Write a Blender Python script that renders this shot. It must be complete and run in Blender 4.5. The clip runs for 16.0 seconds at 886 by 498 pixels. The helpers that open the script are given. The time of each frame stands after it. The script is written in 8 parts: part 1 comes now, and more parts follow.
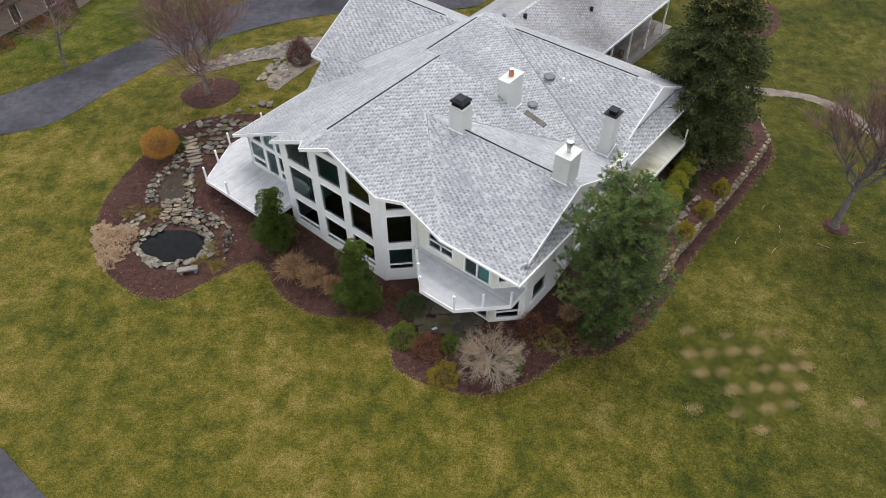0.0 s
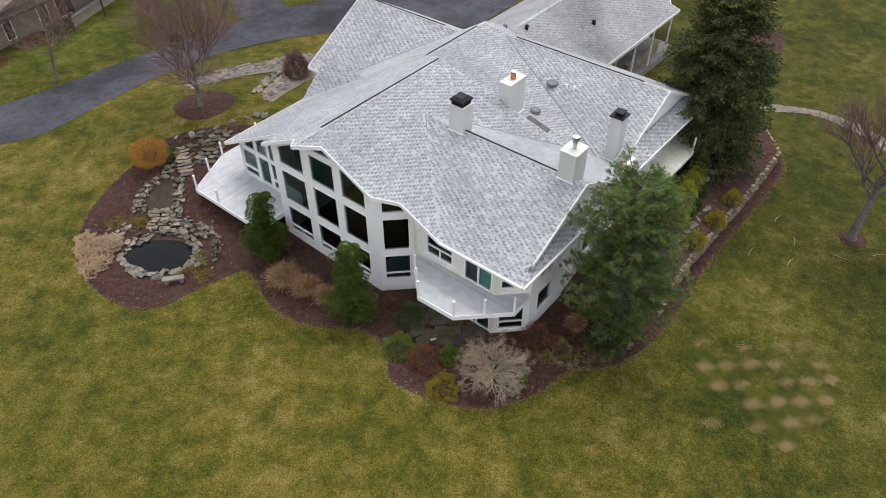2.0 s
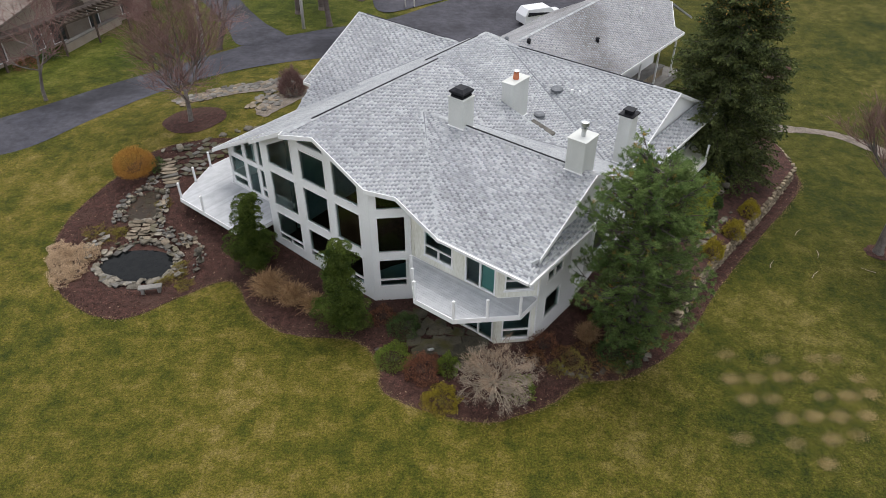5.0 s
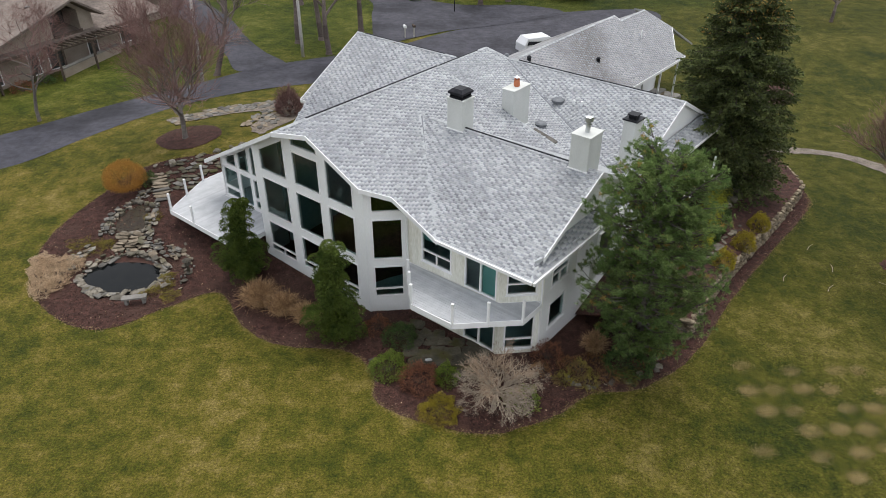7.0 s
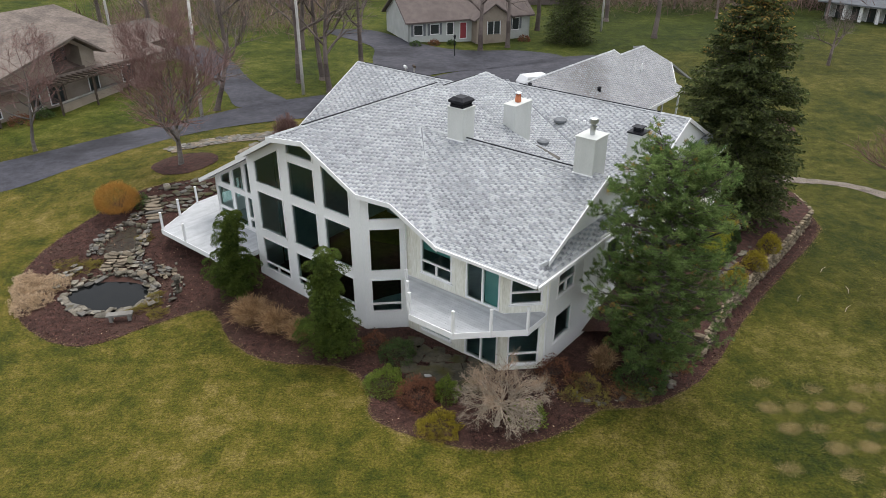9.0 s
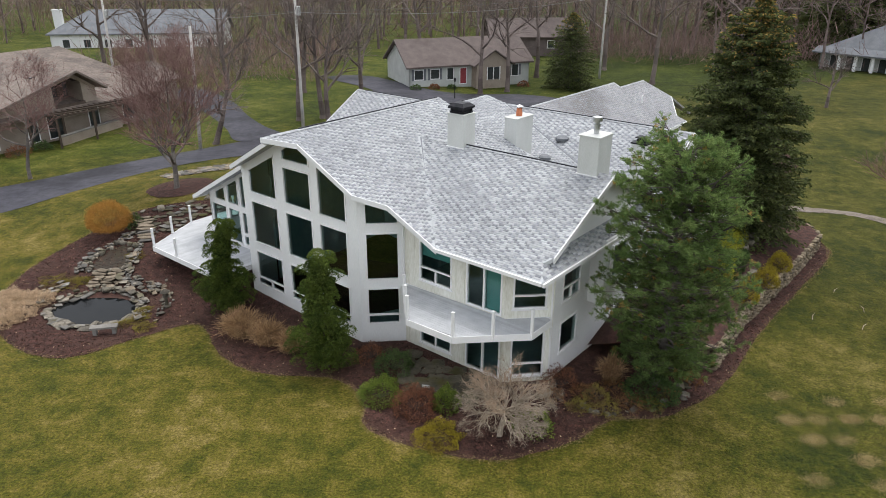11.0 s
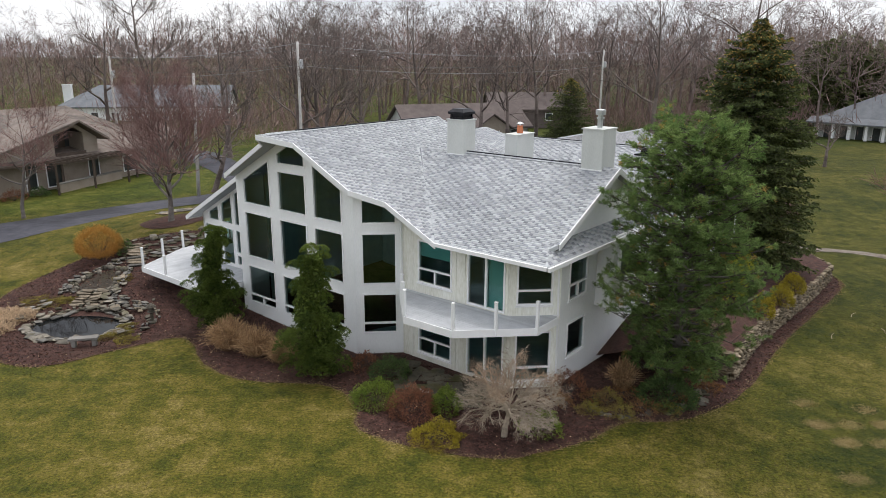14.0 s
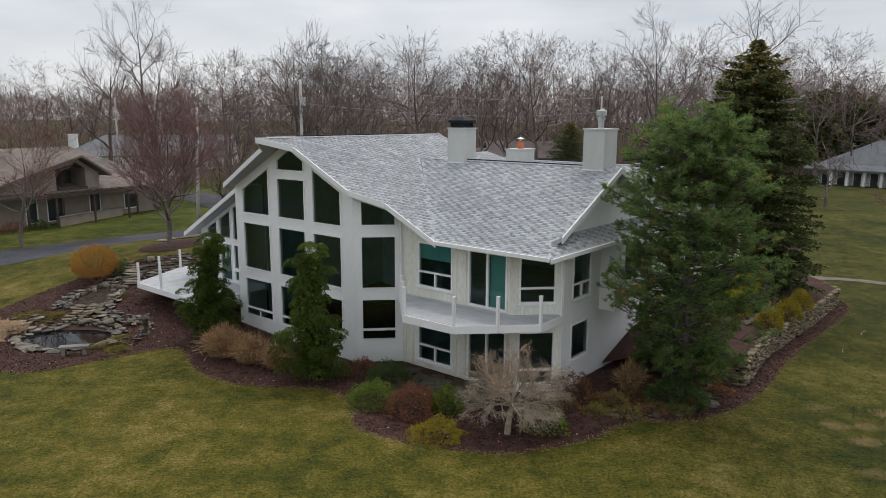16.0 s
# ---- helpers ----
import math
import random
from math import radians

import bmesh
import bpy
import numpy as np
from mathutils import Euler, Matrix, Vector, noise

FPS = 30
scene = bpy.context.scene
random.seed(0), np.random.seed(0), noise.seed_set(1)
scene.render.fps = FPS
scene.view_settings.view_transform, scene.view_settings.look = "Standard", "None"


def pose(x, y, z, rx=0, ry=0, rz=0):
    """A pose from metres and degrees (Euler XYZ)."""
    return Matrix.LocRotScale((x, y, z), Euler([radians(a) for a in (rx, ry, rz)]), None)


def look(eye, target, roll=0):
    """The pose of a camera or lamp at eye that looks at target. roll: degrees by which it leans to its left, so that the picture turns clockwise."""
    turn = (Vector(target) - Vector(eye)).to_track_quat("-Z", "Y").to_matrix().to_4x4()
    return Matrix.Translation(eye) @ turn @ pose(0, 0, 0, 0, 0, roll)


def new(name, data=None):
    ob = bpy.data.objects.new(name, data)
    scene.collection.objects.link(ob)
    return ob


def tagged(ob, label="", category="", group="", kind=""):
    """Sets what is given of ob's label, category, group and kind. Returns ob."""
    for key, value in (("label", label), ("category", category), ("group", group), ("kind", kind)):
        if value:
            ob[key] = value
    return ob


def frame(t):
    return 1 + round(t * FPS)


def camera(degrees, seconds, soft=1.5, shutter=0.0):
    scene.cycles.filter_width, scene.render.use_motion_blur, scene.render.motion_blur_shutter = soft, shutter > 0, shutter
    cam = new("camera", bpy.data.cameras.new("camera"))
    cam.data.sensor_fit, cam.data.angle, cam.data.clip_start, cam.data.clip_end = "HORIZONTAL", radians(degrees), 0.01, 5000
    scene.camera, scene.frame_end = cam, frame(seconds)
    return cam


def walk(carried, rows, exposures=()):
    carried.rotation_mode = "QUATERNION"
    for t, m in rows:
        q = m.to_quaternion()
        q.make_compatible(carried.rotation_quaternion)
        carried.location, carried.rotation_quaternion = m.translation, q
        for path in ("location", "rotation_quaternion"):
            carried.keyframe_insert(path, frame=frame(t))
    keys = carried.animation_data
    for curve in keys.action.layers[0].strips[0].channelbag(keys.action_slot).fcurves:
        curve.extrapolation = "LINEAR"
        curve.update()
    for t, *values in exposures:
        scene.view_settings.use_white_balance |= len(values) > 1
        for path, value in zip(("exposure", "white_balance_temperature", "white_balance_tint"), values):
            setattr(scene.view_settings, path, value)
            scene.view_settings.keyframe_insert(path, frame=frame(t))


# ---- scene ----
cam = camera(64.5, 16.0, soft=0.7)
METRES, EYE, TILT, LEAN, TURN = 22.0, 32.05, -46.5, 0.0, 0.0
ROWS = [
    (0.0, 0.0, 0.0, 0.0, 0.0, 0.0, -0.0),
    (0.5, 0.0006, 0.0244, -0.0242, 0.01, 0.92, -0.02),
    (1.0, 0.0011, 0.0488, -0.0484, 0.02, 1.86, -0.05),
    (1.5, 0.0013, 0.0731, -0.0729, 0.01, 2.79, -0.05),
    (2.0, 0.0025, 0.0975, -0.0964, 0.02, 3.72, -0.08),
    (2.5, 0.0031, 0.1218, -0.1196, 0.03, 4.63, -0.09),
    (3.0, 0.0041, 0.1467, -0.1414, 0.03, 5.56, -0.11),
    (3.5, 0.0057, 0.172, -0.164, 0.05, 6.48, -0.14),
    (4.0, 0.006, 0.1965, -0.1861, 0.05, 7.37, -0.15),
    (6.5, 0.0099, 0.3127, -0.2963, 0.1, 12.16, -0.21),
    (7.0, 0.0108, 0.3349, -0.3172, 0.08, 13.37, -0.22),
    (7.5, 0.0112, 0.3573, -0.3384, 0.09, 14.64, -0.23),
    (8.0, 0.011, 0.3793, -0.359, 0.08, 15.89, -0.23),
    (8.5, 0.011, 0.4017, -0.3809, 0.08, 17.16, -0.23),
    (9.0, 0.0113, 0.4244, -0.4029, 0.09, 18.43, -0.25),
    (11.5, 0.0126, 0.5385, -0.5083, 0.05, 24.74, -0.37),
    (12.0, 0.0121, 0.5616, -0.529, 0.05, 25.98, -0.38),
    (12.5, 0.0126, 0.585, -0.5494, 0.04, 27.23, -0.38),
    (13.0, 0.0127, 0.606, -0.5703, 0.05, 28.4, -0.37),
    (13.5, 0.0128, 0.6263, -0.5922, 0.05, 29.66, -0.38),
    (14.0, 0.0142, 0.6467, -0.6123, 0.04, 30.91, -0.4),
    (14.5, 0.014, 0.6661, -0.6319, 0.06, 32.12, -0.4),
    (15.0, 0.014, 0.6853, -0.6515, 0.06, 33.38, -0.42),
    (15.5, 0.0145, 0.7046, -0.6701, 0.06, 34.61, -0.43),
    (16.0, 0.0148, 0.7239, -0.6892, 0.07, 35.86, -0.44),
]
walk(cam, [(t, pose(0, 0, EYE, TILT, LEAN, TURN) @ pose(METRES * x, METRES * y, METRES * z, 90 + pitch, roll, yaw)) for t, x, y, z, yaw, pitch, roll in ROWS],
     [(0.0, 0.74, 6500, 12), (2.0, 0.70, 6500, 12), (4.0, 0.57, 6500, 12), (9.0, 0.67, 6500, 10), (12.0, 0.80, 6500, 11), (13.5, 0.76, 6500, 11), (14.5, 0.46, 6500, 11), (15.2, 0.27, 6500, 10), (16.0, 0.18, 6500, 10)])

# ---- daylight: overcast, soft light from above and from beyond the house ----
world = bpy.data.worlds.new("overcast_sky")
scene.world = world
world.use_nodes = True
wn, wl = world.node_tree.nodes, world.node_tree.links
wn.clear()
w_out, w_bg = wn.new("ShaderNodeOutputWorld"), wn.new("ShaderNodeBackground")
w_sky, w_co = wn.new("ShaderNodeTexSky"), wn.new("ShaderNodeTexCoord")
w_sky.sky_type, w_sky.sun_disc = "NISHITA", False
w_sky.sun_elevation, w_sky.sun_rotation = radians(68), radians(18)
w_map, w_noise, w_ramp, w_mix = (wn.new(k) for k in ("ShaderNodeMapping", "ShaderNodeTexNoise", "ShaderNodeValToRGB", "ShaderNodeMixRGB"))
w_map.inputs["Scale"].default_value = (1.6, 1.6, 6.0)
w_noise.inputs["Scale"].default_value, w_noise.inputs["Detail"].default_value = 1.8, 5.0
w_ramp.color_ramp.elements[0].position, w_ramp.color_ramp.elements[0].color = 0.3, (6.1, 6.45, 7.0, 1)
w_ramp.color_ramp.elements[1].position, w_ramp.color_ramp.elements[1].color = 0.7, (9.6, 9.7, 9.95, 1)
w_mix.inputs["Fac"].default_value = 0.88
wl.new(w_co.outputs["Generated"], w_map.inputs["Vector"])
wl.new(w_map.outputs["Vector"], w_noise.inputs["Vector"])
wl.new(w_noise.outputs["Fac"], w_ramp.inputs["Fac"])
wl.new(w_sky.outputs["Color"], w_mix.inputs["Color1"])
wl.new(w_ramp.outputs["Color"], w_mix.inputs["Color2"])
w_sep, w_fall, w_dim = (wn.new(k) for k in ("ShaderNodeSeparateXYZ", "ShaderNodeMapRange", "ShaderNodeMixRGB"))
wl.new(w_co.outputs["Generated"], w_sep.inputs[0])
wl.new(w_sep.outputs["Z"], w_fall.inputs["Value"])
w_fall.inputs["From Max"].default_value, w_fall.inputs["To Min"].default_value, w_fall.inputs["To Max"].default_value = 0.6, 0.80, 1.09
w_dim.blend_type, w_dim.inputs["Fac"].default_value = "MULTIPLY", 1.0
wl.new(w_mix.outputs["Color"], w_dim.inputs["Color1"])
wl.new(w_fall.outputs["Result"], w_dim.inputs["Color2"])
wl.new(w_dim.outputs["Color"], w_bg.inputs["Color"])
wl.new(w_bg.outputs["Background"], w_out.inputs["Surface"])
w_bg.inputs["Strength"].default_value = 0.097
sun = new("sun", bpy.data.lights.new("sun", "SUN"))
sun.data.energy, sun.data.angle, sun.data.color = 1.55, radians(40), (1.0, 0.96, 0.9)
sun.matrix_world = look((10.0, 30.8, 80), (0, 0, 0))


# ---- materials ----
def material(name, low, high, scale=3.0, rough=0.8, bump=0.2, fine=40.0, metal=0.0, per_piece=0.0, third=None, patch=0.35, spread=(0.35, 0.65), bump_scale=None, stretch=(1, 1, 1), dashes=None, leaf=0.0, grain=None):
    """A surface whose colour drifts between low and high at two scales, with fine relief; per_piece varies it from piece to piece."""
    m = bpy.data.materials.new(name)
    m.use_nodes = True
    n, l = m.node_tree.nodes, m.node_tree.links
    b = n["Principled BSDF"]
    geo, mp = n.new("ShaderNodeNewGeometry"), n.new("ShaderNodeMapping")
    mp.inputs["Scale"].default_value = stretch
    l.new(geo.outputs["Position"], mp.inputs["Vector"])
    big, small = n.new("ShaderNodeTexNoise"), n.new("ShaderNodeTexNoise")
    for t, s, d in ((big, scale, 4.0), (small, fine, 3.0)):
        t.inputs["Scale"].default_value, t.inputs["Detail"].default_value = s, d
        l.new(mp.outputs["Vector"], t.inputs["Vector"])
    mix = n.new("ShaderNodeMixRGB")
    mix.inputs["Fac"].default_value = 0.45
    l.new(big.outputs["Fac"], mix.inputs["Color1"])
    l.new(small.outputs["Fac"], mix.inputs["Color2"])
    ramp = n.new("ShaderNodeValToRGB")
    e = ramp.color_ramp.elements
    e[0].position, e[0].color = spread[0], (*low, 1)
    e[1].position, e[1].color = spread[1], (*high, 1)
    l.new(mix.outputs["Color"], ramp.inputs["Fac"])
    colour = ramp.outputs["Color"]
    if third:
        pn, pr, pm = n.new("ShaderNodeTexNoise"), n.new("ShaderNodeValToRGB"), n.new("ShaderNodeMixRGB")
        pn.inputs["Scale"].default_value, pn.inputs["Detail"].default_value = patch, 5.0
        l.new(mp.outputs["Vector"], pn.inputs["Vector"])
        pr.color_ramp.elements[0].position, pr.color_ramp.elements[1].position = 0.5, 0.66
        l.new(pn.outputs["Fac"], pr.inputs["Fac"])
        l.new(pr.outputs["Color"], pm.inputs["Fac"])
        l.new(colour, pm.inputs["Color1"])
        pm.inputs["Color2"].default_value = (*third, 1)
        colour = pm.outputs["Color"]
    if grain:
        for g_scale, g_low, g_high in grain:
            gn, gr, gm = n.new("ShaderNodeTexNoise"), n.new("ShaderNodeMapRange"), n.new("ShaderNodeMixRGB")
            gn.inputs["Scale"].default_value, gn.inputs["Detail"].default_value, gn.inputs["Roughness"].default_value = g_scale, 3.0, 0.65
            l.new(mp.outputs["Vector"], gn.inputs["Vector"])
            gr.inputs["From Min"].default_value, gr.inputs["From Max"].default_value = 0.32, 0.68
            gr.inputs["To Min"].default_value, gr.inputs["To Max"].default_value = g_low, g_high
            l.new(gn.outputs["Fac"], gr.inputs["Value"])
            gm.blend_type, gm.inputs["Fac"].default_value = "MULTIPLY", 1.0
            l.new(colour, gm.inputs["Color1"])
            l.new(gr.outputs["Result"], gm.inputs["Color2"])
            colour = gm.outputs["Color"]
    if per_piece:
        info, add, hsv = n.new("ShaderNodeObjectInfo"), n.new("ShaderNodeMath"), n.new("ShaderNodeHueSaturation")
        rng = n.new("ShaderNodeMapRange")
        add.operation = "ADD"
        frac = n.new("ShaderNodeMath")
        frac.operation = "FRACT"
        l.new(info.outputs["Random"], add.inputs[0])
        l.new(geo.outputs["Random Per Island"], add.inputs[1])
        l.new(add.outputs[0], frac.inputs[0])
        l.new(frac.outputs[0], rng.inputs["Value"])
        rng.inputs["To Min"].default_value, rng.inputs["To Max"].default_value = 1 - per_piece, 1 + per_piece
        l.new(rng.outputs["Result"], hsv.inputs["Value"])
        if dashes:
            dash = n.new("ShaderNodeValToRGB")
            dash.color_ramp.interpolation = "CONSTANT"
            de = dash.color_ramp.elements
            de[0].position, de[0].color = 0.0, (dashes[0],) * 3 + (1,)
            de[1].position, de[1].color = 0.20, (dashes[1],) * 3 + (1,)
            for at_, val in ((0.5, dashes[2]), (0.78, dashes[3])):
                q = de.new(at_)
                q.color = (val,) * 3 + (1,)
            l.new(frac.outputs[0], dash.inputs["Fac"])
            l.new(dash.outputs["Color"], hsv.inputs["Value"])
        l.new(colour, hsv.inputs["Color"])
        colour = hsv.outputs["Color"]
    l.new(colour, b.inputs["Base Color"])
    b.inputs["Roughness"].default_value, b.inputs["Metallic"].default_value = rough, metal
    b.inputs["Specular IOR Level"].default_value = 0.3
    if bump:
        bp = n.new("ShaderNodeBump")
        bp.inputs["Strength"].default_value, bp.inputs["Distance"].default_value = bump, 0.05
        if bump_scale:
            bn = n.new("ShaderNodeTexNoise")
            bn.inputs["Scale"].default_value, bn.inputs["Detail"].default_value = bump_scale, 4.0
            l.new(mp.outputs["Vector"], bn.inputs["Vector"])
            l.new(bn.outputs["Fac"], bp.inputs["Height"])
        else:
            l.new(mix.outputs["Color"], bp.inputs["Height"])
        l.new(bp.outputs["Normal"], b.inputs["Normal"])
    if leaf:
        tl, mx = n.new("ShaderNodeBsdfTranslucent"), n.new("ShaderNodeMixShader")
        l.new(colour, tl.inputs["Color"])
        mx.inputs["Fac"].default_value = leaf
        l.new(b.outputs["BSDF"], mx.inputs[1])
        l.new(tl.outputs["BSDF"], mx.inputs[2])
        l.new(mx.outputs["Shader"], n["Material Output"].inputs["Surface"])
    return m


def glass_material(name, tint, gloss=0.02):
    m = bpy.data.materials.new(name)
    m.use_nodes = True
    n, l = m.node_tree.nodes, m.node_tree.links
    n.remove(n["Principled BSDF"])
    tr, gl, mx, fr = n.new("ShaderNodeBsdfTransparent"), n.new("ShaderNodeBsdfGlossy"), n.new("ShaderNodeMixShader"), n.new("ShaderNodeFresnel")
    tr.inputs["Color"].default_value = (*tint, 1)
    gl.inputs["Roughness"].default_value, gl.inputs["Color"].default_value = gloss, (0.80, 1.0, 0.97, 1)
    fr.inputs["IOR"].default_value = 1.55
    l.new(fr.outputs["Fac"], mx.inputs["Fac"])
    l.new(tr.outputs["BSDF"], mx.inputs[1])
    l.new(gl.outputs["BSDF"], mx.inputs[2])
    l.new(mx.outputs["Shader"], n["Material Output"].inputs["Surface"])
    return m


def turf(name, gain, per_piece=0.0, leaf=0.0):
    """Spring turf: dark green, olive and straw mottled together at four scales."""
    m = bpy.data.materials.new(name)
    m.use_nodes = True
    n, l = m.node_tree.nodes, m.node_tree.links
    b, geo = n["Principled BSDF"], n.new("ShaderNodeNewGeometry")
    total = None
    for scale, detail, rough, weight in ((0.17, 3.0, 0.5, 0.26), (0.9, 5.0, 0.65, 0.36), (4.2, 5.0, 0.75, 0.24), (15.0, 3.0, 0.7, 0.14)):
        t, k = n.new("ShaderNodeTexNoise"), n.new("ShaderNodeMath")
        t.inputs["Scale"].default_value, t.inputs["Detail"].default_value, t.inputs["Roughness"].default_value = scale, detail, rough
        l.new(geo.outputs["Position"], t.inputs["Vector"])
        k.operation, k.inputs[1].default_value = "MULTIPLY_ADD", weight
        l.new(t.outputs["Fac"], k.inputs[0])
        if total is None:
            k.inputs[2].default_value = 0.0
        else:
            l.new(total, k.inputs[2])
        total = k.outputs[0]
    ramp = n.new("ShaderNodeValToRGB")
    e = ramp.color_ramp.elements
    tones = [(0.40, (0.026, 0.035, 0.003)), (0.465, (0.060, 0.062, 0.0055)), (0.525, (0.107, 0.091, 0.0125)), (0.61, (0.196, 0.150, 0.046))]
    e[0].position, e[1].position = tones[0][0], tones[3][0]
    e.new(tones[1][0]), e.new(tones[2][0])
    for q, (_, c) in zip(e, tones):
        q.color = (*[gain * a for a in c], 1)
    l.new(total, ramp.inputs["Fac"])
    colour = ramp.outputs["Color"]
    grain, gr, gm = n.new("ShaderNodeTexNoise"), n.new("ShaderNodeMapRange"), n.new("ShaderNodeMixRGB")
    grain.inputs["Scale"].default_value, grain.inputs["Detail"].default_value, grain.inputs["Roughness"].default_value = 11.0, 3.0, 0.7
    l.new(geo.outputs["Position"], grain.inputs["Vector"])
    gr.inputs["From Min"].default_value, gr.inputs["From Max"].default_value = 0.32, 0.68
    gr.inputs["To Min"].default_value, gr.inputs["To Max"].default_value = 0.50, 1.50
    l.new(grain.outputs["Fac"], gr.inputs["Value"])
    gm.blend_type, gm.inputs["Fac"].default_value = "MULTIPLY", 1.0
    l.new(colour, gm.inputs["Color1"])
    l.new(gr.outputs["Result"], gm.inputs["Color2"])
    colour = gm.outputs["Color"]
    if per_piece:
        rng, hsv = n.new("ShaderNodeMapRange"), n.new("ShaderNodeHueSaturation")
        rng.inputs["To Min"].default_value, rng.inputs["To Max"].default_value = 1 - per_piece, 1 + per_piece
        l.new(geo.outputs["Random Per Island"], rng.inputs["Value"])
        l.new(rng.outputs["Result"], hsv.inputs["Value"])
        l.new(colour, hsv.inputs["Color"])
        colour = hsv.outputs["Color"]
    l.new(colour, b.inputs["Base Color"])
    b.inputs["Roughness"].default_value, b.inputs["Specular IOR Level"].default_value = 0.95, 0.2
    bp = n.new("ShaderNodeBump")
    bp.inputs["Strength"].default_value, bp.inputs["Distance"].default_value = 0.9, 0.05
    l.new(grain.outputs["Fac"], bp.inputs["Height"])
    l.new(bp.outputs["Normal"], b.inputs["Normal"])
    if leaf:
        tl, mx = n.new("ShaderNodeBsdfTranslucent"), n.new("ShaderNodeMixShader")
        l.new(colour, tl.inputs["Color"])
        mx.inputs["Fac"].default_value = leaf
        l.new(b.outputs["BSDF"], mx.inputs[1])
        l.new(tl.outputs["BSDF"], mx.inputs[2])
        l.new(mx.outputs["Shader"], n["Material Output"].inputs["Surface"])
    return m


GRASS = turf("lawn_grass", 0.89)
BLADE = turf("grass_blades", 1.18, 0.65, 0.5)


def greener(m):
    """Greener, darker turf on the low ground beyond the retaining wall and across the drive."""
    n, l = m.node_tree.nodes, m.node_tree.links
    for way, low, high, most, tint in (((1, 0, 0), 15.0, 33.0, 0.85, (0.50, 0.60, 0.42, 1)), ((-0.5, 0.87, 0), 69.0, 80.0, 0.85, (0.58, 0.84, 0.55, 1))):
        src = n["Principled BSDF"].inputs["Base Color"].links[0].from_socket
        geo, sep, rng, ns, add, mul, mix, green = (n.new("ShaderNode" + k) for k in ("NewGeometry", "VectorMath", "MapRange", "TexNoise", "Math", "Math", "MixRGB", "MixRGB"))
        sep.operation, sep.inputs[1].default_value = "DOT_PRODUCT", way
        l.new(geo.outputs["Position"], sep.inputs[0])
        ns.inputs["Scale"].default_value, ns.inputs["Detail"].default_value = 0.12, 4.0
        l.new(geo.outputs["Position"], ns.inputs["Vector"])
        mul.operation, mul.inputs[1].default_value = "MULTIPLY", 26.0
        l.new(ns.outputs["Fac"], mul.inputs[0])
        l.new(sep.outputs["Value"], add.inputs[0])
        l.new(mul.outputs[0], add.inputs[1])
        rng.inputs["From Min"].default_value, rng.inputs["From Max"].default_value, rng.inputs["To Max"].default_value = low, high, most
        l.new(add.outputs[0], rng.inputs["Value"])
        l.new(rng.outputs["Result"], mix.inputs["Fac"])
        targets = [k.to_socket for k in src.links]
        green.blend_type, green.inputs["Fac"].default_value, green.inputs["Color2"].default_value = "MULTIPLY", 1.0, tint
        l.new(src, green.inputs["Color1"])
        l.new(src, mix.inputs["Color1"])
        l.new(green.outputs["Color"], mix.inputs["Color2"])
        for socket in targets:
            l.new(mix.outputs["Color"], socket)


greener(GRASS), greener(BLADE)
STRAW = material("dry_grass", (0.235, 0.178, 0.075), (0.36, 0.275, 0.132), 2.0, 0.95, 0.4, 20.0, per_piece=0.2)
MULCH = material("bark_mulch", (0.023, 0.0105, 0.0080), (0.086, 0.039, 0.030), 3.2, 0.95, 1.0, 30.0, third=(0.062, 0.032, 0.024), patch=0.45, bump_scale=22.0, spread=(0.38, 0.64), grain=((18.0, 0.45, 1.6),))
ASPHALT = material("asphalt", (0.034, 0.034, 0.044), (0.068, 0.067, 0.080), 0.5, 0.85, 0.15, 60.0, third=(0.023, 0.023, 0.029), patch=0.16, grain=((1.6, 0.75, 1.25),))
CONCRETE = material("pale_paving", (0.13, 0.122, 0.11), (0.24, 0.228, 0.21), 1.2, 0.9, 0.4, 14.0)
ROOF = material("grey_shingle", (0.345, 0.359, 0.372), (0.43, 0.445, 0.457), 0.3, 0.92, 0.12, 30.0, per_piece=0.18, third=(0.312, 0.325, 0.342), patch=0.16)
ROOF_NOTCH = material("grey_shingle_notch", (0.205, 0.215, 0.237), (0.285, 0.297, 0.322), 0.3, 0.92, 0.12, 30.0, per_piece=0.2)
ROOF_FAR = material("older_grey_shingle", (0.27, 0.272, 0.28), (0.37, 0.37, 0.375), 0.5, 0.92, 0.12, 30.0, per_piece=0.10, third=(0.185, 0.18, 0.178), patch=0.14)
ROOF_OLD = material("weathered_shingle", (0.118, 0.095, 0.081), (0.205, 0.168, 0.145), 0.8, 0.92, 0.2, 40.0, per_piece=0.12, third=(0.10, 0.083, 0.072), patch=0.3, grain=((4.0, 0.75, 1.25),))
# darker than the shingles: shade of the roof creases painted as colour
VALLEY_SHADE = material("valley_shade", (0.16, 0.168, 0.185), (0.24, 0.25, 0.27), 3.0, 0.9, 0.1, 30.0)
GALV = material("dull_zinc", (0.11, 0.12, 0.13), (0.19, 0.20, 0.215), 4.0, 0.6, 0.05, 40.0, metal=0.3)
WHITE = material("white_painted_siding", (0.74, 0.755, 0.75), (0.83, 0.84, 0.835), 0.7, 0.6, 0.05, 30.0, stretch=(1, 1, 0.25))
CREAM = material("stained_cream_siding", (0.60, 0.59, 0.49), (0.82, 0.82, 0.76), 0.9, 0.65, 0.05, 20.0, stretch=(1, 1, 0.2))
TRIM = material("white_trim", (0.74, 0.75, 0.75), (0.82, 0.82, 0.82), 1.5, 0.45, 0.03, 20.0)
